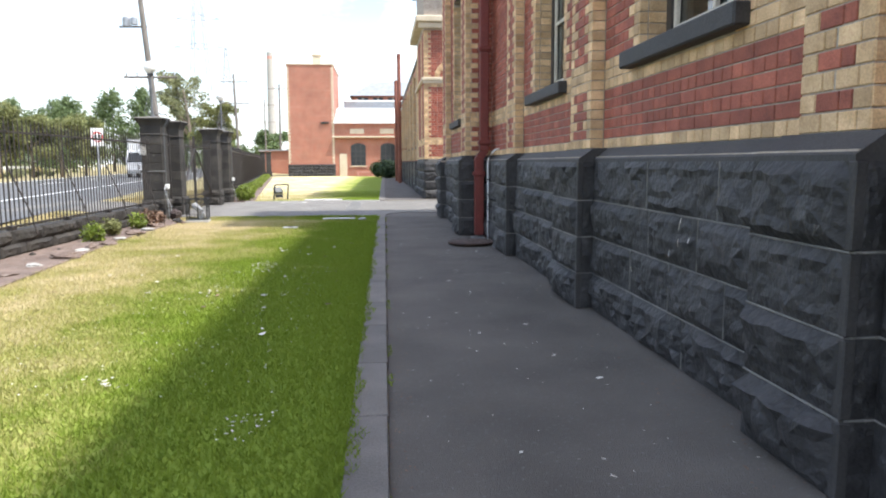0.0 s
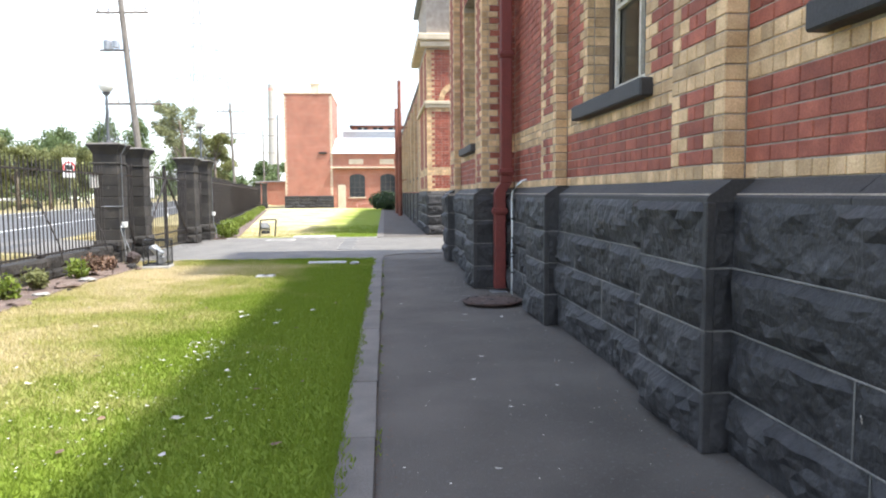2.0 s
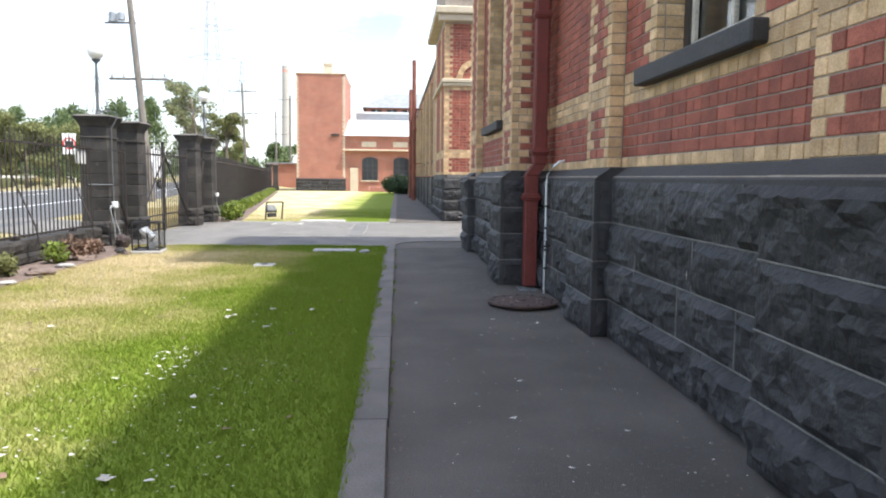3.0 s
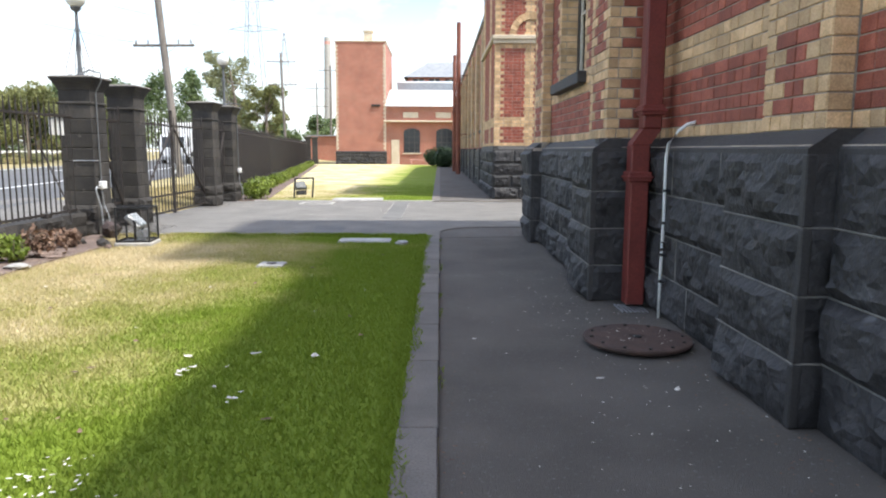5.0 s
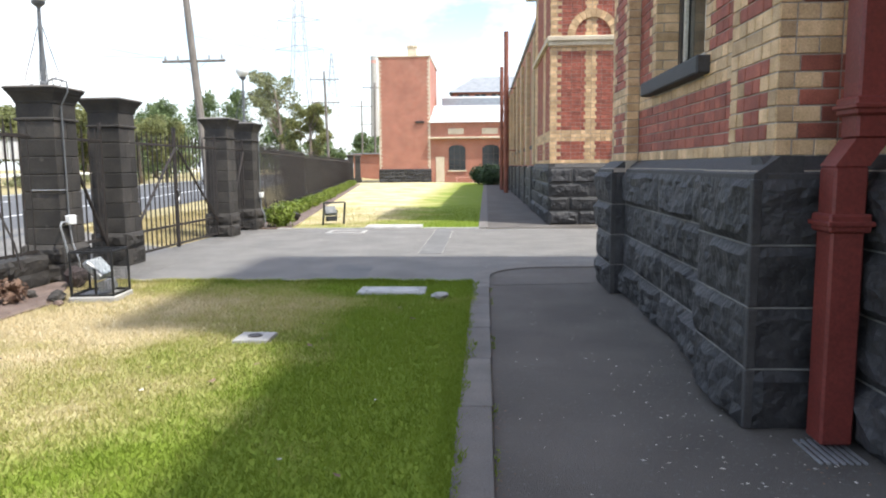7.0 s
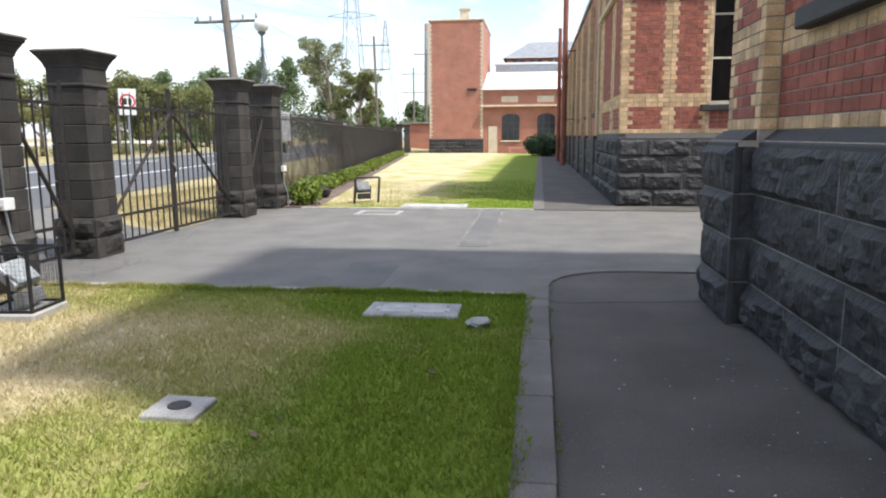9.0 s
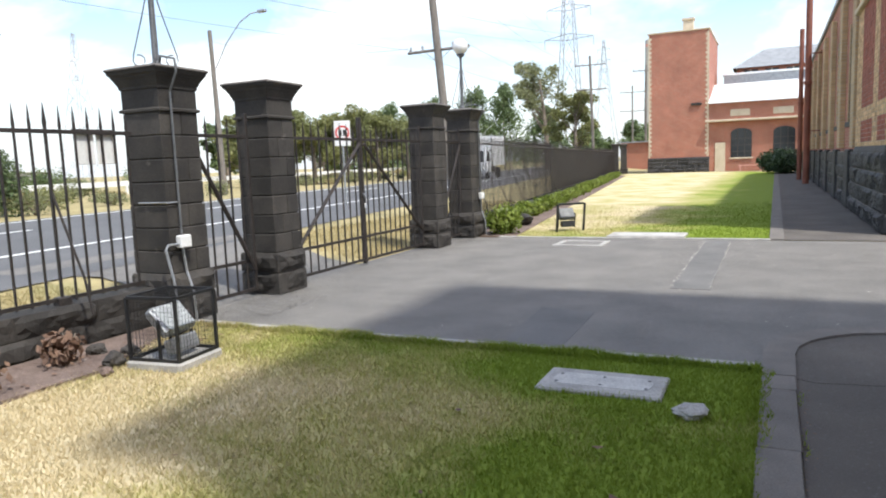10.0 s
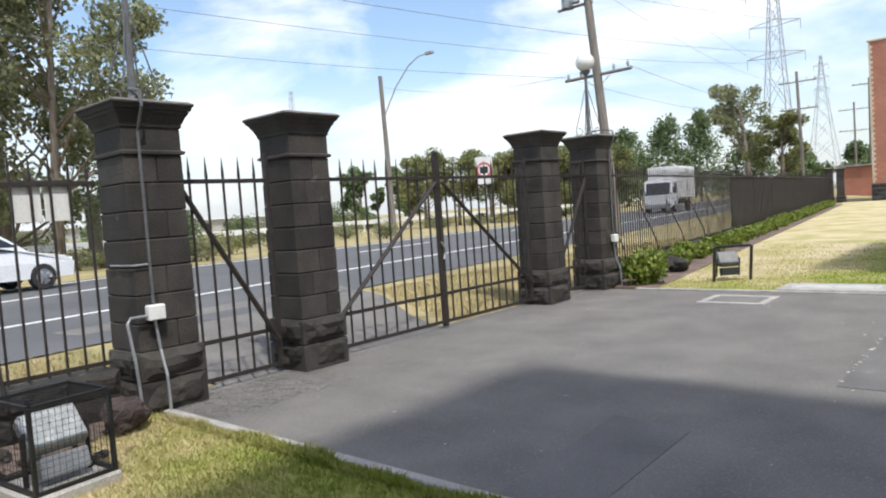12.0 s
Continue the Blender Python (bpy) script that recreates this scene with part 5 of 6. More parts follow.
# notice on the fence
fs = thing("fence_notice", "blank grey-white notice board wired to the fence", "sign", at=(PX - 0.03, 17.12, 1.7))
for a, b in ((-0.2, -0.012), (0.012, 0.2)):
    bm = bmesh.new()
    rounded_box(bm, -0.006, a, -0.14, 0.006, b, 0.13, 0.003)
    part("board", bm, M_WHITE, fs)
bm = bmesh.new()
rounded_box(bm, -0.014, -0.22, 0.13, 0.014, 0.22, 0.17, 0.004)
part("top_clip", bm, M_IRON, fs)


# ---- screen on the far fence ----
bm = bmesh.new()
n = 120
rows_v = []
for k in range(n + 1):
    y = 36.5 + 33.0 * k / n
    rows_v.append([bm.verts.new((PX - 0.03 + 0.012 * noise.noise(Vector((y * 1.3, z * 2, 0))), y, z)) for z in (0.28, 0.7, 1.2, 1.6, 1.82 + 0.01 * math.sin(y * 2.1))])
for a, b in zip(rows_v, rows_v[1:]):
    for j in range(4):
        bm.faces.new((a[j], b[j], b[j + 1], a[j + 1]))
screen = tagged(mesh_object("fence_screen", bm, M_CLOTH), "dark shade cloth stretched along the far fence", "screen", kind="structure")
screen.matrix_basis = FAR_TURN
sol = screen.modifiers.new("thickness", "SOLIDIFY")
sol.thickness = 0.006
for cy in (69.9, 72.6):
    far_pier = gate_pier(cy, 0.285, 0.238, 0.34)
    far_pier.matrix_basis = FAR_TURN @ Matrix.Translation((PX + (0.5 if cy > 71 else 0), cy, 0))



# ---- trees and shrubs ----
def leaf_mesh(name, centres, size, mat, parent, seed, flat=0.6, label=""):
    """A crown of many small leaves round the given (centre, radii, count) clumps."""
    rs = np.random.RandomState(seed)
    verts, faces = [], []
    for (cx, cy, cz), (rx, ry, rz), count in centres:
        d = rs.normal(size=(count, 3))
        d /= np.linalg.norm(d, axis=1)[:, None]
        d *= (0.2 + 0.95 * rs.rand(count, 1) ** 0.6)
        p = d * (rx, ry, rz) + (cx, cy, cz)
        a = rs.normal(size=(count, 3))
        a /= np.linalg.norm(a, axis=1)[:, None]
        b = np.cross(a, rs.normal(size=(count, 3)))
        b /= np.linalg.norm(b, axis=1)[:, None]
        s = size * (0.6 + 0.8 * rs.rand(count, 1))
        q = np.stack([p - a * s, p + b * s * flat, p + a * s, p - b * s * flat], 1).reshape(-1, 3)
        start = len(verts)
        verts += q.tolist()
        faces += [(start + 4 * k, start + 4 * k + 1, start + 4 * k + 2, start + 4 * k + 3) for k in range(count)]
    ob = raw_object(name, verts, faces, mat)
    ob.parent = parent
    return tagged(ob, label)


def tree(x, y, h, spread, mat, seed, label, trunk=0.35, bare=0.35, clumps=14, leaves=160, leaf=0.22, lean=0.0, z=0.0, squash=0.8, open_=1.0):
    rnd = random.Random(seed)
    t = thing("tree", label, "tree", "trees beyond the fence", at=(x, y, z))
    bm = bmesh.new()
    top = Vector((lean, lean * 0.4, h * 0.82))
    tube(bm, [(0, 0, -0.2), (lean * 0.2, 0.05, h * 0.25), (lean * 0.5, lean * 0.2, h * 0.55), top], trunk, 9, r1=trunk * 0.25)
    cl = []
    for k in range(clumps):
        a = rnd.uniform(0, 6.283)
        up = bare + (1 - bare) * (k + rnd.random()) / clumps
        reach = spread * (1.0 if up < 0.75 else 1.25 - up * 0.55) * rnd.uniform(0.45, 1.0)
        end = Vector((lean * up + reach * math.cos(a), reach * math.sin(a), h * min(up, 0.95)))
        root = Vector((lean * up * 0.5, lean * 0.15, h * max(up - 0.28, bare * 0.55)))
        mid = (root + end) / 2 + Vector((0, 0, -0.04 * h))
        tube(bm, [root, mid, end], trunk * 0.28, 6, r1=trunk * 0.06)
        for q in (1.0, 0.72, 0.9):
            r = spread * rnd.uniform(0.16, 0.3) * open_
            o = root.lerp(end, q) + Vector([rnd.uniform(-1, 1) * spread * 0.17 for _ in range(3)]) + Vector((0, 0, 0.06 * h * (1 - q)))
            cl.append((tuple(o), (r, r, r * squash), leaves // 2))
    cl.append((tuple(top), (spread * 0.35 * open_,) * 2 + (spread * 0.3,), leaves))
    part("trunk", bm, M_BARK, t, smooth=True)
    leaf_mesh("crown", cl, leaf, mat, t, seed)
    return t


def conifer(x, y, h, w, seed, z=0.0):
    t = thing("pine_tree", "dense green conifer with ragged pointed crown", "tree", "conifers", at=(x, y, z))
    bm = bmesh.new()
    tube(bm, [(0, 0, -0.2), (0, 0, h * 0.9)], 0.2, 8, r1=0.04)
    part("trunk", bm, M_BARK, t)
    rnd = random.Random(seed)
    cl = []
    for k in range(34):
        up = k / 34
        r = w * 1.6 * (1 - up) ** 0.6 * rnd.uniform(0.5, 1.0)
        a = rnd.uniform(0, 6.283)
        cl.append(((r * 0.7 * math.cos(a), r * 0.7 * math.sin(a), h * (0.12 + 0.86 * up)), (0.5 + r * 0.5, 0.5 + r * 0.5, 0.55 + 0.05 * h), 170))
    leaf_mesh("crown", cl, 0.24, M_PINE, t, seed, 0.4)


def shrub(x, y, r, h, mat, seed, label, name="shrub", count=420, leaf=0.05, z=0.0, group=""):
    s = thing(name, label, "shrub", group, at=(x, y, z))
    rnd = random.Random(seed)
    bm = bmesh.new()
    for k in range(6):
        a = rnd.uniform(0, 6.283)
        tube(bm, [(0, 0, 0), (r * 0.3 * math.cos(a), r * 0.3 * math.sin(a), h * 0.4), (r * 0.6 * math.cos(a), r * 0.6 * math.sin(a), h * 0.8)], 0.012 + r * 0.015, 5, r1=0.004)
    part("stems", bm, M_BARK, s)
    cl = []
    for k in range(7):
        a = rnd.uniform(0, 6.283)
        q = r * rnd.uniform(0.1, 0.5)
        cl.append(((q * math.cos(a), q * math.sin(a), h * rnd.uniform(0.35, 0.65)), (r * 0.55, r * 0.55, h * 0.4), count // 7))
    leaf_mesh("leaves", cl, leaf, mat, s, seed, 0.55)
    return s


# tall trees
tree(-24.4, 95, 13.0, 4.2, M_LEAF, 3, "tall gum tree with an open, uneven crown", 0.36, 0.5, 14, 260, 0.16, lean=-0.8, z=ROAD_Z, open_=0.85)
tree(-20.8, 94, 9.0, 3.0, M_OLIVE, 8, "rounded yellow-green tree below a gum", 0.3, 0.35, 14, 300, 0.16, z=ROAD_Z, open_=0.9)
for k, (x, y, h, w) in enumerate(((-49, 112, 10.5, 4.2), (-45, 108, 10.5, 4.0), (-40.5, 112, 12, 3.8), (-36.5, 113, 12.4, 3.2), (-54, 110, 10.5, 4.6), (-31.5, 118, 9.0, 3.4), (-43, 100, 8.5, 3.5))):
    conifer(x, y, h, w, 20 + k, ROAD_Z)
tree(-55, 105, 8.8, 5, M_OLIVE, 31, "broad dark olive-green tree beside the conifers", 0.4, 0.2, 18, 360, 0.22, z=ROAD_Z)
tree(-60, 100, 7.5, 4.5, M_PINE, 32, "bushy green tree across the road", 0.35, 0.2, 16, 340, 0.22, z=ROAD_Z)
tree(-27.0, 25.2, 14.5, 4.4, M_LEAF, 41, "big spreading gum tree with bare grey limbs", 0.2, 0.34, 26, 480, 0.1, lean=0.9, z=ROAD_Z, squash=0.75, open_=0.75)
tree(-31.2, 24.8, 13, 4.2, M_LEAF, 42, "dense drooping gum tree over the far verge", 0.3, 0.12, 30, 380, 0.12, z=ROAD_Z)
for k, (x, y, h, s) in enumerate(((-36.5, 55.5, 5.4, 2.3), (-35, 57.8, 5.7, 2.5), (-33.5, 60, 5.5, 2.4), (-32, 62.5, 5.8, 2.5), (-30.6, 65.2, 5.5, 2.4), (-29.5, 68.5, 5.6, 2.5), (-28.8, 72, 5.4, 2.4))):
    tree(x, y, h, s, M_OLIVE, 50 + k, "low rounded olive-green verge tree", 0.17, 0.4, 14, 330, 0.11, z=ROAD_Z)
for k, (x, y, h, s) in enumerate(((-51.4, 62.5, 6.0, 2.2), (-48, 66, 5.7, 2.3), (-22, 150, 7, 5), (-30, 140, 6, 4))):
    tree(x, y, h, s, M_PINE, 70 + k, "distant dark tree on the skyline", 0.2, 0.25, 12, 260, 0.16 if k < 2 else 0.3, z=ROAD_Z)
shrub(-24.5, 28.5, 0.95, 2.4, M_PINE, 90, "upright dark green shrub on the far verge", "verge_shrub", 4200, 0.06, ROAD_Z)
rnd = random.Random(12)
for k in range(86):
    u = rnd.uniform(-25, 70)
    v = 13.4 + rnd.random() * 12
    x, y = road_point(u, v)
    shrub(x, y, rnd.uniform(0.6, 1.6), rnd.uniform(0.35, 1.0), (M_OLIVE, M_LEAF, M_DRYGRASS, M_LEAF)[k % 4], 100 + k, "low grey-green scrub on the far verge", "verge_scrub", 900, 0.055, ROAD_Z, "verge scrub")

for k in range(14):
    x, y = road_point(-14 + k * 4.6 + rnd.uniform(-1, 1), 29 + rnd.random() * 4)
    shrub(x, y, rnd.uniform(1.4, 2.4), rnd.uniform(1.5, 2.6), (M_LEAF, M_PINE)[k % 2], 160 + k, "broad grey-green bush behind the guard rail", "far_bush", 2400, 0.09, 0, "far bushes")

# palm behind the pier
palm = thing("palm_tree", "shaggy green date palm across the road", "palm", at=(-33, 29, ROAD_Z))
bm = bmesh.new()
lathe(bm, [(0.32, -0.2), (0.3, 1.5), (0.34, 2.4), (0.2, 2.8)], 12)
part("trunk", bm, M_BARK, palm)
for k in range(30):
    a = k * 2.4
    lift = 0.2 + 1.1 * ((k * 7) % 10) / 10
    bm = bmesh.new()
    pts = [Vector((math.cos(a) * q, math.sin(a) * q, 2.6 + lift * q * 1.1 - 0.42 * q * q)) for q in (0, 0.5, 1.0, 1.5, 2.0, 2.4)]
    side = Vector((-math.sin(a), math.cos(a), 0))
    for p, q in zip(pts, pts[1:]):
        for j in range(4):
            c = p.lerp(q, j / 4)
            for s in (-1, 1):
                tip = c + side * s * 0.38 + (q - p).normalized() * 0.22 - Vector((0, 0, 0.15))
                bm.faces.new([bm.verts.new(c), bm.verts.new(c + (q - p) * 0.1), bm.verts.new(tip)])
    part("frond", bm, M_PINE, palm)

# hedge along the far fence and plants in the beds
shrub(-4.92, 25.8, 0.45, 0.62, M_SHRUB, 200, "rounded glossy green shrub at the driveway's corner", "hedge_shrub", 1500, 0.045)
for k in range(46):
    y = 28.5 + k * 0.78
    shrub(fence_x(y) + 0.5, y, 0.31 + 0.05 * math.sin(k * 2.3), 0.4 + 0.05 * math.sin(k * 1.7), M_SHRUB, 210 + k, "small clipped green hedge plant", "hedge_plant", 620, 0.045, 0, "hedge plants")
for k, (x, y, r, h, m) in enumerate(((-4.95, 12.5, 0.22, 0.36, M_SHRUB), (-5.0, 13.4, 0.2, 0.36, M_OLIVE), (-4.9, 15.4, 0.3, 0.42, M_DEAD), (-5.0, 14.9, 0.25, 0.36, M_SHRUB), (-5.0, 16.2, 0.22, 0.3, M_DEAD))):
    shrub(x, y, r, h, m, 250 + k, ("small leafy plant in the bed", "dry brown plant in the bed")[m is M_DEAD], "bed_plant", 420, 0.035)

# rounded hedge by the hall
hg = thing("round_hedge", "large dark clipped rounded hedge", "hedge", at=(0.55, 62.5, 0))
bm = bmesh.new()
tube(bm, [(0, 0, 0), (0, 0, 1.2)], 0.1, 8)
part("stem", bm, M_BARK, hg)
cl = []
for k in range(30):
    a = k * 2.4
    q = math.sqrt(k / 30)
    cl.append(((1.25 * q * math.cos(a) , 1.6 * q * math.sin(a), 0.75 + 0.1 * math.cos(k)), (0.45, 0.5, 0.75 - 0.3 * q * q), 420))
leaf_mesh("leaves", cl, 0.07, M_HEDGE, hg, 7, 0.6)


# ---- poles, pylons and wires ----
def power_pole(x, y, h, lean, arms, label, r=0.16):
    """arms: (height, half length, turn) of each cross-arm."""
    p = thing("power_pole", label, "power pole", "power poles", at=(x, y, ROAD_Z))
    at = lambda z: Vector((lean[0] * z / h, lean[1] * z / h, z))
    bm = bmesh.new()
    tube(bm, [at(-0.3), at(h * 0.5), at(h)], r, 12, r1=r * 0.72)
    part("pole", bm, M_WOOD, p)
    for z, half, turn in arms:
        c, s = math.cos(radians(turn)), math.sin(radians(turn))
        o = at(z)
        bm = bmesh.new()
        tube(bm, [o + Vector((-half * c, -half * s, 0.02)), o + Vector((half * c, half * s, -0.02))], 0.055, 4)
        arm = part("cross_arm", bm, M_WOOD, p)
        for q in (-0.9, -0.5, 0.5, 0.9):
            bm = bmesh.new()
            lathe(bm, [(0.02, 0), (0.05, 0.06), (0.05, 0.14), (0.03, 0.2)], 8, o + Vector((q * half * c, q * half * s, 0.05)))
            part("insulator", bm, M_GREYMETAL, arm)
        bm = bmesh.new()
        for q in (-0.45, 0.45):
            tube(bm, [o + Vector((q * half * c, q * half * s, 0)), o + Vector((0, 0, -0.45))], 0.014, 5)
        part("arm_brace", bm, M_GREYMETAL, p)
    return p


lp = power_pole(-10.95, 36.9, 10.2, (-0.8, 0.0), [(5.45, 1.35, -8), (9.6, 1.25, -8)], "leaning weathered timber power pole with transformer", 0.17)
bm = bmesh.new()
lathe(bm, [(0.2, 0), (0.22, 0.02), (0.22, 0.4), (0.15, 0.48)], 12, (-1.45, 0.1, 7.9))
lathe(bm, [(0.15, 0), (0.16, 0.02), (0.16, 0.3), (0.1, 0.36)], 12, (-1.0, -0.2, 7.95))
part("transformer", bm, M_GREYMETAL, lp, "grey pole transformer")
bm = bmesh.new()
tube(bm, [(-1.8, 0, 7.88), (-0.45, 0, 7.9)], 0.05, 4)
part("transformer_arm", bm, M_WOOD, lp)
power_pole(-16.3, 83.6, 11.3, (-0.3, 0), [(10.4, 1.6, -5), (8.0, 1.6, -5)], "straight timber power pole with two cross-arms")
power_pole(-20.6, 130, 12.5, (0, 0), [(11.5, 2.0, 0), (8.5, 2.0, 0)], "distant timber power pole")
power_pole(-14.0, 101, 12.0, (0.1, 0), [(11.4, 1.6, 0)], "distant timber power pole")

sl = thing("street_lamp", "timber street lamp pole with a long curved arm", "street lamp", at=(-27.6, 43, ROAD_Z))
bm = bmesh.new()
tube(bm, [(0, 0, -0.3), (-0.25, 0, 8.9)], 0.16, 10, r1=0.11)
part("pole", bm, M_WOOD, sl)
bm = bmesh.new()
tube(bm, [(-0.18, 0, 6.6), (0.5, 0.4, 8.2), (1.2, 0.8, 9.3), (1.7, 1.1, 9.75), (2.1, 1.35, 9.85)], 0.035, 6)
part("arm", bm, M_GREYMETAL, sl)
bm = bmesh.new()
rounded_box(bm, 2.0, 1.28, 9.78, 2.55, 1.5, 9.95, 0.04)
part("lamp_head", bm, M_GREYMETAL, sl)


def pylon(x, y, h, base, arms, label):
    p = thing("pylon", label, "pylon", "transmission towers", at=(x, y, 0))
    leg = lambda sx, sy, z: Vector((sx * (base * (1 - z / h) ** 1.25 + 0.5), sy * (base * (1 - z / h) ** 1.25 + 0.5), z))
    levels = [h * q for q in (0, 0.2, 0.36, 0.5, 0.61, 0.7, 0.78, 0.85, 0.91, 0.96, 1.0)]
    r = h * 0.0012
    for sx, sy in ((-1, -1), (1, -1), (1, 1), (-1, 1)):
        bm = bmesh.new()
        tube(bm, [leg(sx, sy, z) for z in levels], r * 1.6, 4)
        part("leg", bm, M_PYLON, p)
    bm = bmesh.new()
    corners = ((-1, -1), (1, -1), (1, 1), (-1, 1))
    for z0, z1 in zip(levels, levels[1:]):
        for k in range(4):
            a, b = corners[k], corners[(k + 1) % 4]
            tube(bm, [leg(*a, z0), leg(*b, z1)], r, 3)
            tube(bm, [leg(*b, z0), leg(*a, z1)], r, 3)
    part("lattice", bm, M_PYLON, p)
    for z, half in arms:
        bm = bmesh.new()
        for s in (-1, 1):
            tube(bm, [(0, 0, z + h * 0.02), (s * half, 0, z)], r * 1.4, 4)
            tube(bm, [(0, 0, z - h * 0.01), (s * half, 0, z)], r * 1.4, 4)
            tube(bm, [(s * half, 0, z), (s * half, 0, z - h * 0.04)], r, 4)
        part("arm", bm, M_PYLON, p)


pylon(-39, 161, 46, 2.5, [(26.5, 5.2), (32.5, 4.6), (38.5, 5.0)], "grey steel lattice power pylon")
pylon(-87, 420, 67, 7.5, [(50, 3.5), (56, 3.5), (62, 3.5)], "distant grey steel lattice pylon")
pylon(-237, 199, 55, 6, [(38, 3), (45, 3)], "distant steel lattice mast")

st = thing("chimney_stack", "tall pale industrial chimney with red-banded top", "chimney", at=(-64, 430, 0))
bm = bmesh.new()
lathe(bm, [(3.0, 0), (2.2, 40), (1.9, 62)], 20)
part("shaft", bm, M_CONCRETE, st)
bm = bmesh.new()
lathe(bm, [(1.93, 62), (1.87, 63.6)], 20)
part("red_band", bm, M_BAND, st)
bm = bmesh.new()
lathe(bm, [(1.86, 63.6), (1.84, 66)], 20)
part("rim", bm, M_CONCRETE, st)


def wire(a, b, sag, r=0.008):
    a, b = Vector(a), Vector(b)
    bm = bmesh.new()
    pts = []
    for k in range(17):
        t = k / 16
        p = a.lerp(b, t)
        p.z -= sag * 4 * t * (1 - t)
        pts.append(p)
    tube(bm, pts, r, 4)
    tagged(mesh_object("power_line", bm, M_WIRE), "thin grey overhead power line", "power line", "overhead wires")


for q in (-1.1, 0.6):
    wire((-11.7 + q, 36.9, 9.95), (-8.0 + q, -12, 9.6), 0.9)
    wire((-11.7 + q, 36.9, 9.95), (-16.55 + q, 83.6, 10.7), 0.9)
for q in (-1.2, 1.2):
    wire((-11.4 + q, 36.9, 5.75), (-16.5 + q, 83.6, 8.3), 0.7)
wire((-12.6, 36.9, 5.75), (-30, 14, 9.5), 0.5)
wire((-12.6, 36.9, 5.8), (-27.8, 43, 8.5), 0.4)
for z, q in ((26, -5), (32, 4.4), (38, -4.8), (26, 5)):
    wire((-39 + q, 161, z), (-75 + q, -60, z + 2), 5, 0.03)


# ---- across the road ----
def road_sign(x, y, h, label):
    s = thing("road_sign", label, "road sign", at=(x, y, ROAD_Z))
    bm = bmesh.new()
    tube(bm, [(0, 0, -0.1), (0, 0, h)], 0.03, 8)
    part("post", bm, M_GREYMETAL, s)
    bm = bmesh.new()
    rounded_box(bm, -0.24, -0.05, h - 0.75, 0.24, -0.03, h, 0.006)
    plate = part("plate", bm, M_WHITE, s, "white rectangular plate")
    bm = bmesh.new()
    n = 28
    for r0, r1 in ((0.165, 0.215),):
        a = [bm.verts.new((r0 * math.cos(6.2832 * k / n), -0.056, h - 0.36 + r0 * math.sin(6.2832 * k / n))) for k in range(n)]
        b = [bm.verts.new((r1 * math.cos(6.2832 * k / n), -0.056, h - 0.36 + r1 * math.sin(6.2832 * k / n))) for k in range(n)]
        for k in range(n):
            bm.faces.new((a[k], a[(k + 1) % n], b[(k + 1) % n], b[k]))
    part("red_ring", bm, M_SIGNRED, plate, "red ring")
    bm = bmesh.new()
    box(bm, -0.11, -0.057, h - 0.45, -0.02, -0.052, h - 0.27)
    box(bm, 0.02, -0.057, h - 0.45, 0.11, -0.052, h - 0.27)
    part("marking", bm, M_BLACK, plate, "black bars of unreadable figures")
    return s


road_sign(-11.8, 30.8, 2.65, "white speed sign with a red ring on a thin post").rotation_euler = (0, 0, radians(28))

fg = thing("barrier_rail", "long white guard rail beyond the far verge", "barrier", kind="structure")
for k in range(30):
    u = -40 + k * 6.0
    x, y = road_point(u, 27)
    bm = bmesh.new()
    rounded_box(bm, x - 0.08, y - 0.08, 0, x + 0.08, y + 0.08, 1.0, 0.02)
    part("post", bm, M_WHITE, fg)
bm = bmesh.new()
p = [road_point(-46, 27), road_point(140, 27), road_point(140, 27.1), road_point(-46, 27.1)]
slab(bm, p, 0.75, 1.1)
part("rail", bm, M_WHITE, fg)
wh = thing("warehouse", "long low pale warehouse in the distance", "building", kind="structure", at=(-190, 100, 0))
bm = bmesh.new()
box(bm, -15, -40, 0, 5, 45, 3.4)
part("wall", bm, M_CONCRETE, wh)
bm = bmesh.new()
box(bm, -16, -41, 3.4, 6, 46, 3.7)
part("roof", bm, M_ROOF, wh)
for k in range(12):
    bm = bmesh.new()
    box(bm, 5.0, -38 + k * 6.8, 1.0, 5.06, -35 + k * 6.8, 2.4)
    part("window", bm, M_DARKGLASS, wh)
hut = thing("low_shed", "small brown brick outbuilding beside the tower", "building", kind="structure", at=(-12.2, 92, 0))
bm = bmesh.new()
box(bm, -3.0, 0, 0, 2.5, 5, 2.9)
part("wall", bm, M_FARBRICK_X, hut)
bm = bmesh.new()
box(bm, -3.3, -0.3, 2.9, 2.8, 5.3, 3.05)
part("roof", bm, M_SLATE, hut)


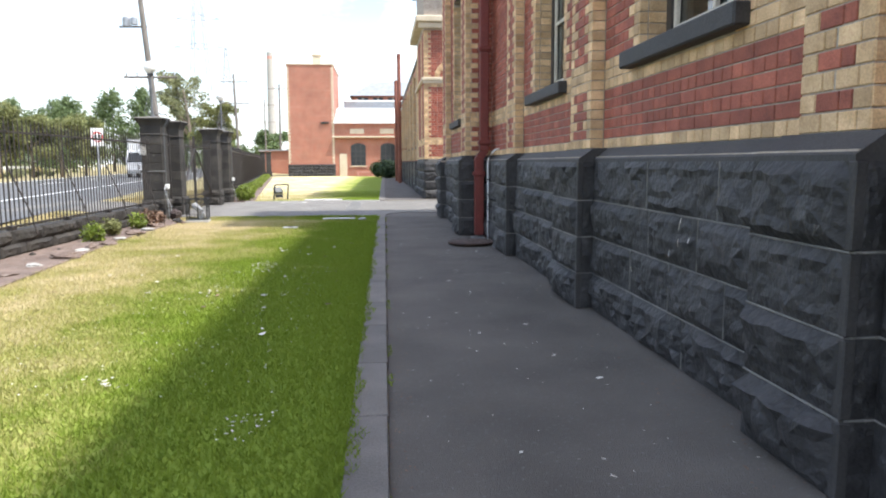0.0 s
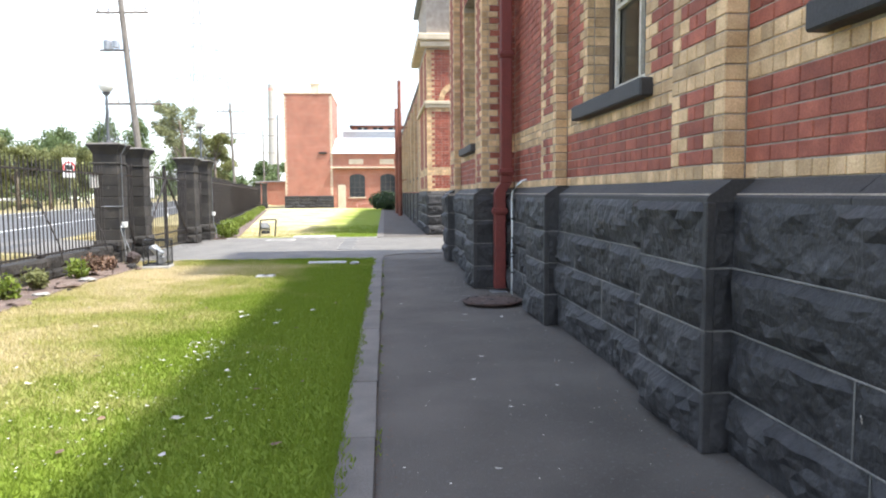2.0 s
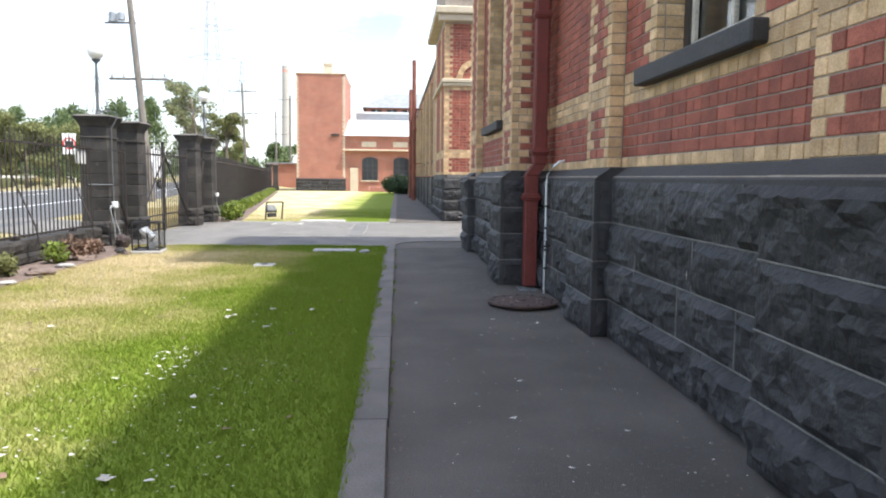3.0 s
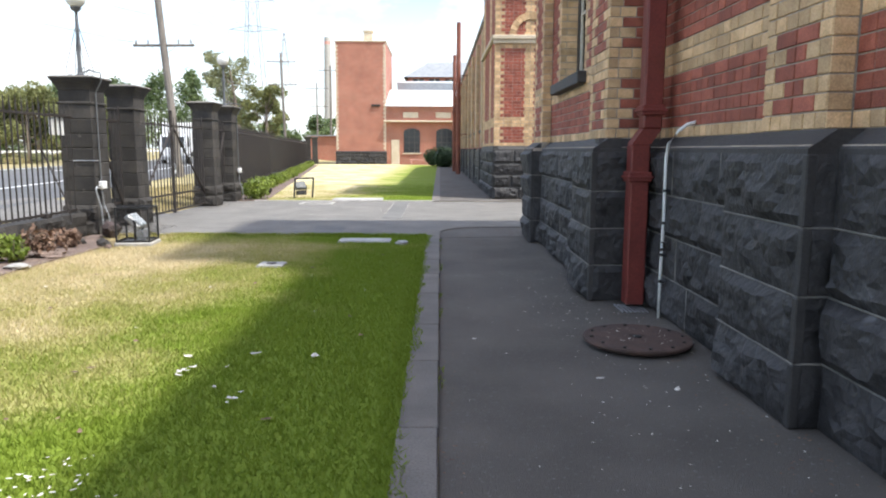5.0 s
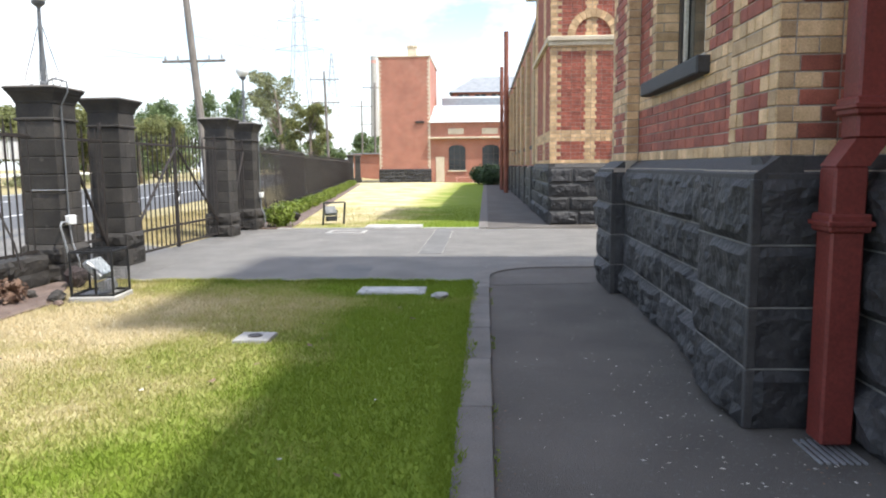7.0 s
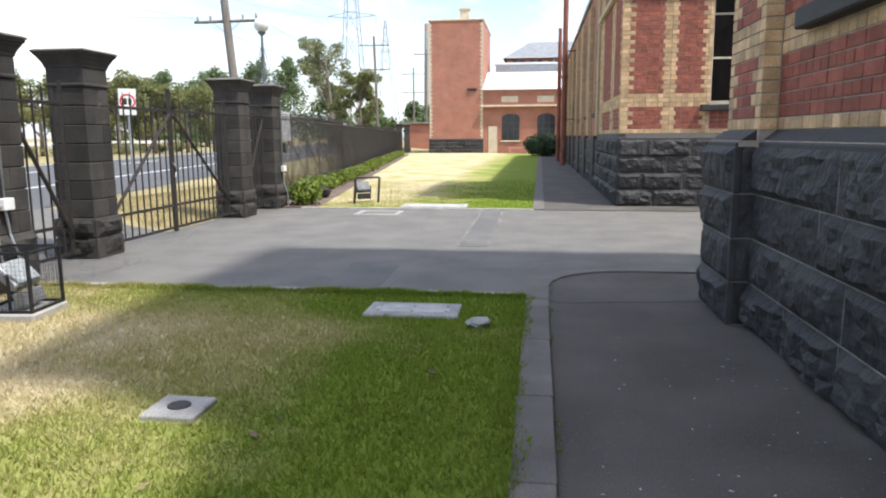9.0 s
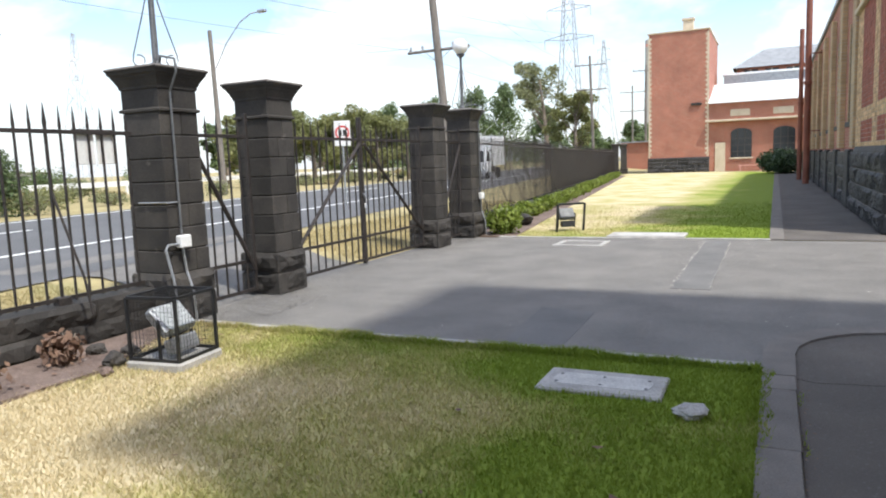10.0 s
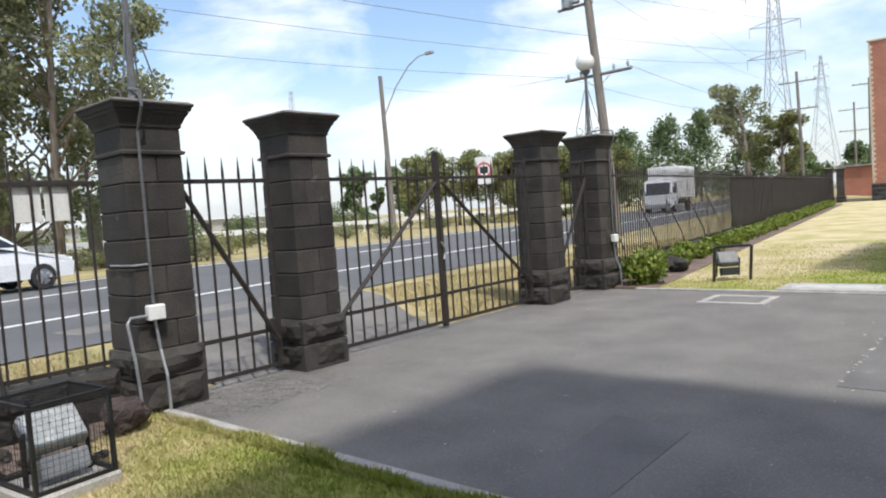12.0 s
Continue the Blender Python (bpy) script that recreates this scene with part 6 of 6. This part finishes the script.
# ---- vehicles ----
def wheel(parent, x, y, r, w):
    bm = bmesh.new()
    prof = [(r * 0.62, -w / 2), (r * 0.94, -w / 2), (r, -w * 0.3), (r, w * 0.3), (r * 0.94, w / 2), (r * 0.62, w / 2)]
    n = 24
    rings = [[bm.verts.new((x + z, y + rr * math.cos(6.2832 * k / n), r + rr * math.sin(6.2832 * k / n))) for k in range(n)] for rr, z in prof]
    for a, b in zip(rings, rings[1:]):
        for k in range(n):
            bm.faces.new((a[k], a[(k + 1) % n], b[(k + 1) % n], b[k]))
    wl_ = part("wheel", bm, M_RUBBER, parent)
    bm = bmesh.new()
    for s in (-1, 1):
        c = bm.verts.new((x + s * w * 0.42, y, r))
        ring = [bm.verts.new((x + s * w * 0.3, y + r * 0.62 * math.cos(6.2832 * k / n), r + r * 0.62 * math.sin(6.2832 * k / n))) for k in range(n)]
        for k in range(n):
            if k % 5 != 2:
                bm.faces.new((c, ring[k], ring[(k + 1) % n]))
    part("rim", bm, M_GREYMETAL, wl_)


tk = thing("box_truck", "white cab truck with a pale box body", "truck", at=(-20.5, 62, ROAD_Z))
tk.rotation_euler = (0, 0, radians(9))
bm = bmesh.new()
v = []
prof = [(0.0, 0.45), (-0.02, 1.25), (0.3, 2.2), (0.45, 2.3), (1.7, 2.3), (1.7, 0.45)]
for x in (-0.98, 0.98):
    v.append([bm.verts.new((x, y, z)) for y, z in prof])
bm.faces.new(v[0][::-1])
bm.faces.new(v[1])
for k in range(6):
    bm.faces.new((v[0][k], v[0][(k + 1) % 6], v[1][(k + 1) % 6], v[1][k]))
bmesh.ops.bevel(bm, geom=bm.edges[:], offset=0.05, segments=2, affect="EDGES")
cab = part("cab", bm, M_CARPAINT, tk)
bm = bmesh.new()
lo = [bm.verts.new(p) for p in ((-0.85, -0.03, 1.28), (0.85, -0.03, 1.28), (0.8, 0.25, 2.1), (-0.8, 0.25, 2.1))]
bm.faces.new(lo)
hi = [bm.verts.new(p.co + Vector((0, 0.03, 0))) for p in lo]
for k in range(4):
    bm.faces.new((lo[k], lo[(k + 1) % 4], hi[(k + 1) % 4], hi[k]))
part("windscreen", bm, M_DARKGLASS, cab)
for s in (-1, 1):
    bm = bmesh.new()
    rounded_box(bm, s * 0.985 - 0.01, 0.5, 1.3, s * 0.985 + 0.01, 1.4, 2.05, 0.005)
    part("side_window", bm, M_DARKGLASS, cab)
    bm = bmesh.new()
    rounded_box(bm, s * 0.78 - 0.14, -0.05, 0.72, s * 0.78 + 0.14, 0.02, 0.92, 0.02)
    part("headlight", bm, M_GLOBE, cab)
    bm = bmesh.new()
    rounded_box(bm, s * 1.12 - 0.09, 0.1, 1.35, s * 1.12 + 0.09, 0.18, 1.75, 0.03)
    part("mirror", bm, M_BLACK, cab)
bm = bmesh.new()
rounded_box(bm, -0.95, -0.06, 0.32, 0.95, 0.1, 0.62, 0.03)
part("bumper", bm, M_GREYMETAL, cab)
bm = bmesh.new()
rounded_box(bm, -1.12, 1.8, 0.95, 1.12, 6.6, 3.25, 0.03)
part("box_body", bm, M_WHITE, tk)
bm = bmesh.new()
box(bm, -0.45, 0.5, 0.5, 0.45, 6.4, 0.9)
part("chassis", bm, M_BLACK, tk)
for y in (0.85, 4.9):
    for x in (-0.9, 0.9):
        wheel(tk, x, y, 0.4, 0.24)

car = thing("car", "white hatchback car with alloy wheels on the road", "car", at=(-19.15, 20.15, ROAD_Z))
car.rotation_euler = (0, 0, radians(9))
bm = bmesh.new()
prof = [(2.1, 0.28), (2.15, 0.62), (1.95, 0.78), (1.1, 0.92), (0.45, 1.4), (-1.2, 1.45), (-1.95, 1.0), (-2.1, 0.75), (-2.1, 0.3)]
v = []
for x, k in ((-0.85, 0), (-0.78, 1), (0.78, 1), (0.85, 0)):
    v.append([bm.verts.new((x * (0.86 if z > 1.1 else 1), y, z + (0.02 if k else 0))) for y, z in prof])
for a, b in zip(v, v[1:]):
    for k in range(9):
        bm.faces.new((a[k], a[(k + 1) % 9], b[(k + 1) % 9], b[k]))
bm.faces.new(v[0][::-1])
bm.faces.new(v[-1])
body = part("body", bm, M_CARPAINT, car)
for s in (-1, 1):
    bm = bmesh.new()
    q = [bm.verts.new((s * x, y, z)) for x, y, z in ((0.8, 1.0, 0.97), (0.755, 0.42, 1.33), (0.755, -1.15, 1.37), (0.8, -1.7, 1.02))]
    bm.faces.new(q)
    r = [bm.verts.new(p.co + Vector((s * 0.025, 0, 0))) for p in q]
    bm.faces.new(r)
    for k in range(4):
        bm.faces.new((q[k], q[(k + 1) % 4], r[(k + 1) % 4], r[k]))
    part("side_window", bm, M_DARKGLASS, body)
    bm = bmesh.new()
    rounded_box(bm, s * 0.62 - 0.16, 2.05, 0.6, s * 0.62 + 0.16, 2.16, 0.74, 0.02)
    part("headlight", bm, M_GLOBE, body)
bm = bmesh.new()
q = [bm.verts.new(p) for p in ((-0.7, 1.08, 0.97), (0.7, 1.08, 0.97), (0.62, 0.47, 1.4), (-0.62, 0.47, 1.4))]
r = [bm.verts.new(p.co + Vector((0, 0.03, 0.03))) for p in q]
bm.faces.new(r)
for k in range(4):
    bm.faces.new((q[k], q[(k + 1) % 4], r[(k + 1) % 4], r[k]))
part("windscreen", bm, M_DARKGLASS, body)
for y in (1.35, -1.3):
    for x in (-0.78, 0.78):
        wheel(car, x, y, 0.32, 0.22)


# ---- fallen leaves, droppings and grass ----
def litter(name, label, count, area, size, z, seed, mat, flat=0.35, avoid=None):
    rs = random.Random(seed)
    verts, faces = [], []
    for k in range(count):
        x, y = rs.uniform(area[0], area[1]), rs.uniform(area[2], area[3])
        s = size * rs.uniform(0.4, 1.3)
        a = rs.uniform(0, 6.283)
        c, d = math.cos(a), math.sin(a)
        n = rs.choice((4, 5, 6))
        base = len(verts)
        curl = rs.uniform(0.1, 0.6)
        for j in range(n):
            q = 6.283 * j / n + rs.uniform(-0.3, 0.3)
            u, v = s * math.cos(q) * rs.uniform(0.7, 1.2), s * 0.55 * math.sin(q) * rs.uniform(0.7, 1.2)
            verts.append((x + u * c - v * d, y + u * d + v * c, z + flat * s * curl * (abs(u) / s) ** 1.5 + 0.001 * (j % 3)))
        verts.append((x, y, z))
        faces += [(base + j, base + (j + 1) % n, base + n) for j in range(n)]
    return tagged(raw_object(name, verts, faces, mat), label, name.replace("_", " "), kind="stuff")


litter("fallen_leaves", "scattered pale curled leaves and paper bark on the lawn", 34, (-4.0, -0.4, 1.0, 13.5), 0.038, 0.035, 1, M_LITTER, 0.5)
for n, (x, y, spread, count, size) in enumerate(((-1.55, 9.3, 0.16, 34, 0.016), (-1.5, 8.8, 0.12, 16, 0.02), (-0.72, 3.5, 0.14, 40, 0.012), (-1.76, 4.3, 0.1, 5, 0.035),
                                                 (-1.8, 7.45, 0.16, 16, 0.018), (-1.5, 10.75, 0.07, 6, 0.04), (-1.13, 10.3, 0.1, 6, 0.03), (-1.2, 7.1, 0.03, 3, 0.045))):
    litter("leaf_cluster", "small cluster of pale bark scraps on the grass", count, (x - spread, x + spread, y - spread * 1.6, y + spread * 1.6), size, 0.034, 40 + n, M_LITTER, 0.5)
litter("brown_leaves", "a few curled brown leaves on the lawn", 40, (-3.6, -0.5, 5.0, 16.5), 0.035, 0.034, 61, M_DEAD, 0.5)
litter("lawn_crumbs", "pale crumbs of bark in the grass", 420, (-2.6, -0.6, 4.0, 9.2), 0.011, 0.03, 2, M_LITTER)
litter("path_specks", "white droppings and crumbs on the asphalt", 260, (0.15, 1.75, 0.5, 16.5), 0.009, 0.006, 3, M_LITTER, 0.1)
litter("wall_specks", "white droppings scattered round the cover", 170, (0.75, 1.85, 9.6, 14.5), 0.010, 0.006, 9, M_LITTER, 0.1)
litter("path_leaves", "a few pale leaf scraps on the path", 22, (0.3, 1.7, 2.0, 12.5), 0.028, 0.008, 4, M_LITTER, 0.4)
litter("drive_specks", "tiny pale specks on the driveway", 90, (-5, 1, 18.2, 25), 0.012, 0.003, 5, M_LITTER, 0.1)
litter("bed_litter", "dry bark and leaf litter on the garden bed", 500, (-5.3, -4.4, 4, 17.4), 0.025, 0.04, 6, M_DEAD, 0.4)

litter("wall_grit", "brown grit and leaf crumbs along the wall's foot", 420, (1.5, 1.86, 1.0, 12.4), 0.011, 0.004, 12, M_DEAD, 0.2)
litter("edge_grit", "dry grit along the stone edging", 700, (0.01, 0.16, 0.8, 17.4), 0.009, 0.004, 13, M_DEAD, 0.2)
litter("gate_gravel", "loose grey gravel by the gate pier", 2200, (-5.45, -4.6, 17.85, 19.3), 0.012, 0.002, 14, M_GRAVEL, 0.5)
litter("gate_grit", "thin grey gravel along the gates", 1500, (-5.5, -5.0, 19.3, 25.0), 0.011, 0.002, 15, M_GRAVEL, 0.5)
bm = bmesh.new()
slab(bm, [(-1.06, 20.6), (-0.65, 20.6), (-0.67, 25.2), (-1.05, 25.2)], -0.03, -0.002)
structure("trench_patch", bm, M_TRENCH, "darker asphalt trench repair across the driveway", "patch")
bm = bmesh.new()
slab(bm, [(-2.02, 17.8), (-1.53, 17.8), (-1.57, 19.2), (-2.12, 19.3)], -0.03, -0.0025)
structure("trench_patch_near", bm, M_TRENCH, "slightly darker asphalt patch at the driveway's near edge", "patch")
litter("trench_joint", "pale grit in the trench's joints", 70, (-1.075, -1.045, 20.7, 25.1), 0.016, 0.001, 17, M_LITTER, 0.1)
litter("trench_joint", "pale grit in the trench's joints", 70, (-0.675, -0.645, 20.7, 25.1), 0.016, 0.001, 18, M_LITTER, 0.1)
litter("cover_specks", "white droppings on the iron cover", 26, (1.24, 1.69, 11.24, 11.66), 0.012, 0.068, 19, M_LITTER, 0.1)

# droppings that ran down the stone faces
stone_faces = [ob for ob in plinth_1.children if ob.name.startswith("bluestone_block")]


def face_x(y, z):
    """How far the stone at this spot stands out, or None."""
    best = None
    for ob in stone_faces:
        inv = ob.matrix_basis.inverted()
        hit, spot, _, _ = ob.ray_cast(inv @ Vector((0.5, y, z)), inv.to_3x3() @ Vector((1, 0, 0)), distance=2.5)
        if hit:
            x = (ob.matrix_basis @ spot).x
            best = x if best is None else min(best, x)
    return best


rnd = random.Random(77)
for y, z, long in ((4.34, 1.0, 0.08), (4.31, 0.86, 0.05), (4.18, 0.88, 0.035), (4.42, 0.78, 0.05), (3.4, 0.16, 0.05), (10.9, 1.25, 0.05), (11.0, 0.98, 0.04), (8.3, 0.8, 0.05), (5.2, 0.55, 0.04)):
    rows_s = []
    for k in range(9):
        zz = z - long * k / 8
        x = face_x(y, zz)
        if x is not None:
            w = (0.0015 + 0.003 * rnd.random()) * (1 - 0.07 * k)
            yy = y + 0.004 * math.sin(k * 1.9 + y)
            rows_s.append([(x - 0.002, yy - w, zz), (x - 0.005, yy, zz), (x - 0.002, yy + w, zz)])
    if len(rows_s) > 2:
        vs = [q for row in rows_s for q in row]
        fs_ = [(3 * k + c, 3 * k + c + 1, 3 * k + c + 4, 3 * k + c + 3) for k in range(len(rows_s) - 1) for c in (0, 1)]
        tagged(raw_object("dropping_streak", vs, fs_, M_LITTER), "white dropping streak down the stone", "stain", "dropping streaks")


def blades(name, label, count, area, h, seed, keep, ground=None):
    """Single blades of grass, each a slim bent triangle."""
    rs = np.random.RandomState(seed)
    x = rs.uniform(area[0], area[1], count)
    y = rs.uniform(area[2], area[3], count)
    ok = keep(x, y)
    x, y = x[ok], y[ok]
    n = len(x)
    a = rs.uniform(0, 2 * np.pi, n)
    hh = h * (0.5 + 0.8 * rs.rand(n))
    w = 0.0035 + 0.003 * rs.rand(n)
    lean = rs.normal(0, 0.5, (n, 2)) * hh[:, None]
    z0 = np.full(n, 0.003) if ground is None else np.array([ground(p, q) for p, q in zip(x, y)])
    p0 = np.stack([x - w * np.cos(a), y - w * np.sin(a), z0], 1)
    p1 = np.stack([x + w * np.cos(a), y + w * np.sin(a), z0], 1)
    p2 = np.stack([x + lean[:, 0], y + lean[:, 1], z0 + hh], 1)
    verts = np.stack([p0, p1, p2], 1).reshape(-1, 3)
    me = bpy.data.meshes.new(name)
    me.vertices.add(3 * n)
    me.vertices.foreach_set("co", verts.ravel())
    me.loops.add(3 * n)
    me.loops.foreach_set("vertex_index", np.arange(3 * n))
    me.polygons.add(n)
    me.polygons.foreach_set("loop_start", np.arange(0, 3 * n, 3))
    me.update(calc_edges=True)
    me.materials.append(M_BLADE)
    return tagged(new(name, me), label, "grass", kind="stuff")


BED_X = np.array([p[0] for p in edge])
BED_Y = np.array([p[1] for p in edge])
in_lawn = lambda x, y: (x > np.interp(y, BED_Y, BED_X) - 0.05) & ~((abs(x + 4.22) < 0.23) & (abs(y - 16.58) < 0.25)) & (x < -0.2 + 0.0052 * y + 0.015) & ~((abs(x + 1.9) < 0.17) & (abs(y - 14.79) < 0.16)) & ~((x > -1.41) & (x < -0.65) & (y > 16.84) & (y < 17.24))
blades("grass", "short mown grass, green to straw", 370000, (-5.2, 0.0, 1.4, 17.7), 0.034, 1, in_lawn)
blades("grass_edge", "longer pale grass tufts along the edging", 9000, (-0.3, 0.02, 0.5, 17.7), 0.05, 2, lambda x, y: (x > -0.31 + 0.0052 * y) & (x < -0.185 + 0.0052 * y))
ragged = lambda y: 0.03 + 0.03 * np.sin(y * 2.3) + 0.025 * np.sin(y * 6.1 + 1) + 0.02 * np.sin(y * 17.3)
blades("grass_fringe", "uneven turf creeping over the stone edging", 16000, (-0.3, 0.1, 0.5, 17.6), 0.032, 12, lambda x, y: (x > -0.215 + 0.0052 * y) & (x < -0.2 + 0.0052 * y + ragged(y)), lambda x, y: 0.018)
blades("drive_fringe", "uneven grass hanging over the driveway's concrete strip", 15000, (-5.0, -0.12, 17.6, 17.8), 0.045, 16, lambda x, y: y < 17.7 + 0.035 * np.sin(x * 3.1) + 0.03 * np.sin(x * 9.7 + 2), lambda x, y: 0.015)
blades("grass_far", "mown dry grass of the far lawn", 70000, (-6.5, 0.0, 25.4, 36), 0.03, 3, lambda x, y: (np.modf(np.abs(np.sin(x * 91.7 + y * 57.3) * 4375.5))[0] > (y - 25.4) / 10) & (x < -0.2 + 0.0052 * y) & (x > -4.5 - BEND * (y - 25.4)) & ~((abs(x + 2.08) < 0.68) & (abs(y - 25.6) < 0.35)))
verge_blades = blades("verge_grass", "dry uncut grass of the roadside verge", 60000, (-8.6, -5.72, 11, 36), 0.07, 8, lambda x, y: (x < -5.75 - BEND * np.maximum(y - 25.4, 0)) & (x > -8.35 - 0.16 * (y - 20)) & ((y < 18.3) | (y > 22.0 + 0.4 * (-5.7 - x))), ground_z)
verge_blades.data.materials[0] = M_DRYGRASS
blades("crack_grass", "thin weeds in the joint beside the edging", 5000, (-0.02, 0.16, 1.5, 18), 0.022, 4, lambda x, y: (abs(x - 0.012 - 0.0052 * y) < 0.018) & (np.sin(y * 3.1) + np.sin(y * 7.7 + 1) > 0.7))


# ---- brickwork ----
brick_meshes = {}
BRICK_MATS = {"R": (M_RED, M_REDJ), "Y": (M_CREAM, M_CREAMJ)}


def brick_shape(w, h):
    """Corners and faces of one brick: its face at y = 0, worn arrises, 12 mm deep."""
    g, c = 0.0045, 0.0035
    out = [(g, 0.004, g), (w - g, 0.004, g), (w - g, 0.004, h - g), (g, 0.004, h - g)]
    face = [(g + c, 0, g + c), (w - g - c, 0, g + c), (w - g - c, 0, h - g - c), (g + c, 0, h - g - c)]
    back = [(x, 0.014, z) for x, _, z in out]
    faces = [(4, 5, 6, 7)]
    for k in range(4):
        j = (k + 1) % 4
        faces += [(k, j, 4 + j, 4 + k), (8 + k, 8 + j, j, k)]
    return out + face + back, faces


def row_fill(a, b, k, stretcher=0.236):
    """Cuts a stretch of a course into bricks: stretcher and header courses in turn."""
    pitch = stretcher if k % 2 else stretcher / 2
    cuts = [a]
    first = (math.floor(a / pitch) + 1) * pitch
    while first < b - 0.05:
        if first - cuts[-1] > 0.05:
            cuts.append(first)
        first += pitch
    cuts.append(b)
    return list(zip(cuts, cuts[1:]))


class Brickwork:
    def __init__(self, parent, limit):
        self.parent, self.limit, self.count = parent, limit, 0
        self.rest = {"R": ([], []), "Y": ([], [])}

    def brick(self, side, plane, a, b, z, colour, near):
        w = round(b - a, 3)
        if w < 0.03:
            return
        if side == "W":
            m = Matrix.Translation((plane, b, z)) @ Matrix.Rotation(radians(-90), 4, "Z")
        else:
            m = Matrix.Translation((a, plane, z))
        if near and self.count < self.limit:
            key = (w, colour)
            if key not in brick_meshes:
                v, f = brick_shape(w, CH)
                me = bpy.data.meshes.new("brick")
                me.from_pydata(v, [], f)
                me.materials.append(BRICK_MATS[colour][0])
                brick_meshes[key] = me
            ob = new("brick", brick_meshes[key])
            ob.parent = self.parent
            ob.matrix_basis = m
            self.count += 1
        else:
            v, f = brick_shape(w, CH)
            verts, faces = self.rest[colour]
            n = len(verts)
            dz = 0.0015 * math.sin(a * 37 + z * 91)
            verts += [tuple(m @ Vector((p[0], p[1] + dz, p[2]))) for p in v]
            faces += [tuple(i + n for i in q) for q in f]

    def face(self, side, plane, u0, u1, z_top, zones, hole=None, near=lambda u, k: False):
        """Lays courses between u0 and u1; zones(k) gives the cream stretches of course k."""
        k = 0
        while BZ + (k + 1) * CH < z_top:
            z = BZ + k * CH
            runs = [(u0, u1)]
            if hole and hole[2] - 0.04 < z + CH * 0.5 < hole[3]:
                runs = [(u0, hole[0]), (hole[1], u1)]
            cream = zones(k)
            for r0, r1 in runs:
                at = r0
                for c0, c1 in sorted((max(c0, r0), min(c1, r1)) for c0, c1 in cream if c1 > r0 and c0 < r1):
                    for colour, s0, s1 in (("R", at, c0), ("Y", c0, c1)):
                        if s1 - s0 > 0.02:
                            for a, b in row_fill(s0, s1, k):
                                self.brick(side, plane, a, b, z, colour, near(a, k))
                    at = c1
                if r1 - at > 0.02:
                    for a, b in row_fill(at, r1, k):
                        self.brick(side, plane, a, b, z, "R", near(a, k))
            k += 1

    def finish(self):
        for colour, (verts, faces) in self.rest.items():
            if verts:
                ob = raw_object("brick_courses", verts, faces, BRICK_MATS[colour][1])
                ob.parent = self.parent
                tagged(ob, kind="stuff")


def banded(k):
    return k == 0 or 6 <= k <= 8


def pilaster_zones(a, b):
    def zones(k):
        if banded(k):
            return [(a, b)]
        q = 0.118 if k % 2 else 0.236
        return [(a, a + q), (b - q, b)]
    return zones


def bay_zones(a, b, win):
    def zones(k):
        if banded(k):
            return [(a, b)]
        if win and k > 8:
            q = 0.118 if k % 2 else 0.236
            return [(win[0] - q, win[0]), (win[1], win[1] + q)]
        return []
    return zones


near_1 = lambda u, k: k <= 8 and 2.3 < u < 8.4
work = Brickwork(wall_1, 300)
Z_TOP = 5.4
for a, b in ((6.378, 7.062), (2.628, 3.112), (10.048, 10.722)):
    work.face("W", X_PIL, a, b, Z_TOP, pilaster_zones(a, b), near=near_1)
    work.face("S", a, X_PIL, X_REC, Z_TOP, lambda k: [(X_PIL, X_REC)])
for a, b, win in ((7.062, 10.048, WINDOWS[1]), (3.112, 6.378, WINDOWS[0]), (0.8, 2.628, None), (10.722, 12.99, None)):
    hole = (win[0], win[1], SILL0, HEAD) if win else None
    work.face("W", X_REC, a, b, Z_TOP, bay_zones(a, b, win), hole, near=near_1)
for a, b in ((12.99, 13.7), (16.88, 17.73)):
    work.face("W", X_PPIL, a, b, Z_TOP + 0.4, pilaster_zones(a, b))
corner = lambda k: [(X_PPIL, X_REC)] if banded(k) else [(X_PPIL, X_PPIL + (0.118 if k % 2 else 0.236))]
work.face("S", 12.99, X_PPIL, X_REC, Z_TOP + 0.4, corner)
work.face("S", 16.88, X_PPIL, X_PREC, Z_TOP + 0.4, lambda k: [(X_PPIL, X_PREC)])
work.face("W", X_PREC, 13.7, 16.88, Z_TOP + 0.4, bay_zones(13.7, 16.88, PAV_WIN), (*PAV_WIN, SILL0, HEAD))
# brick reveals at the far side of each opening
for (a, b), x in ((WINDOWS[0], X_REC), (WINDOWS[1], X_REC), (PAV_WIN, X_PREC)):
    k0 = math.ceil((SILL1 - BZ) / CH)
    for k in range(k0 - 1, int((HEAD - BZ) / CH)):
        z = BZ + k * CH
        for c, d in row_fill(x, x + 0.23, k):
            work.brick("S", b - 0.008, c, d, z, "Y", False)
work.finish()

work = Brickwork(wall_2, 300)


def end_zones(k):
    if banded(k) or k in (30, 31):
        return [(B2X, 14)]
    q = 0.1 if k % 2 else 0.2
    return [(B2X, B2X + 0.06 + q), (2.5 - q * 0.35, 2.66 + q * 0.35), (3.38 - 0.06 - q * 0.7, 3.38), (4.5, 4.56 + q)]


work.face("S", B2Y, B2X, 5.2, 6.2, end_zones, (3.38, 4.5, 1.95, 4.6), near=lambda u, k: k <= 16 and u < 3.4)
work.face("W", B2X, B2Y, 31.2, 6.2, lambda k: [(B2Y, 31.2)] if banded(k) else [(B2Y, B2Y + (0.15 if k % 2 else 0.27)), (27.6, 28.3), (30.2, 31.2)])
work.finish()
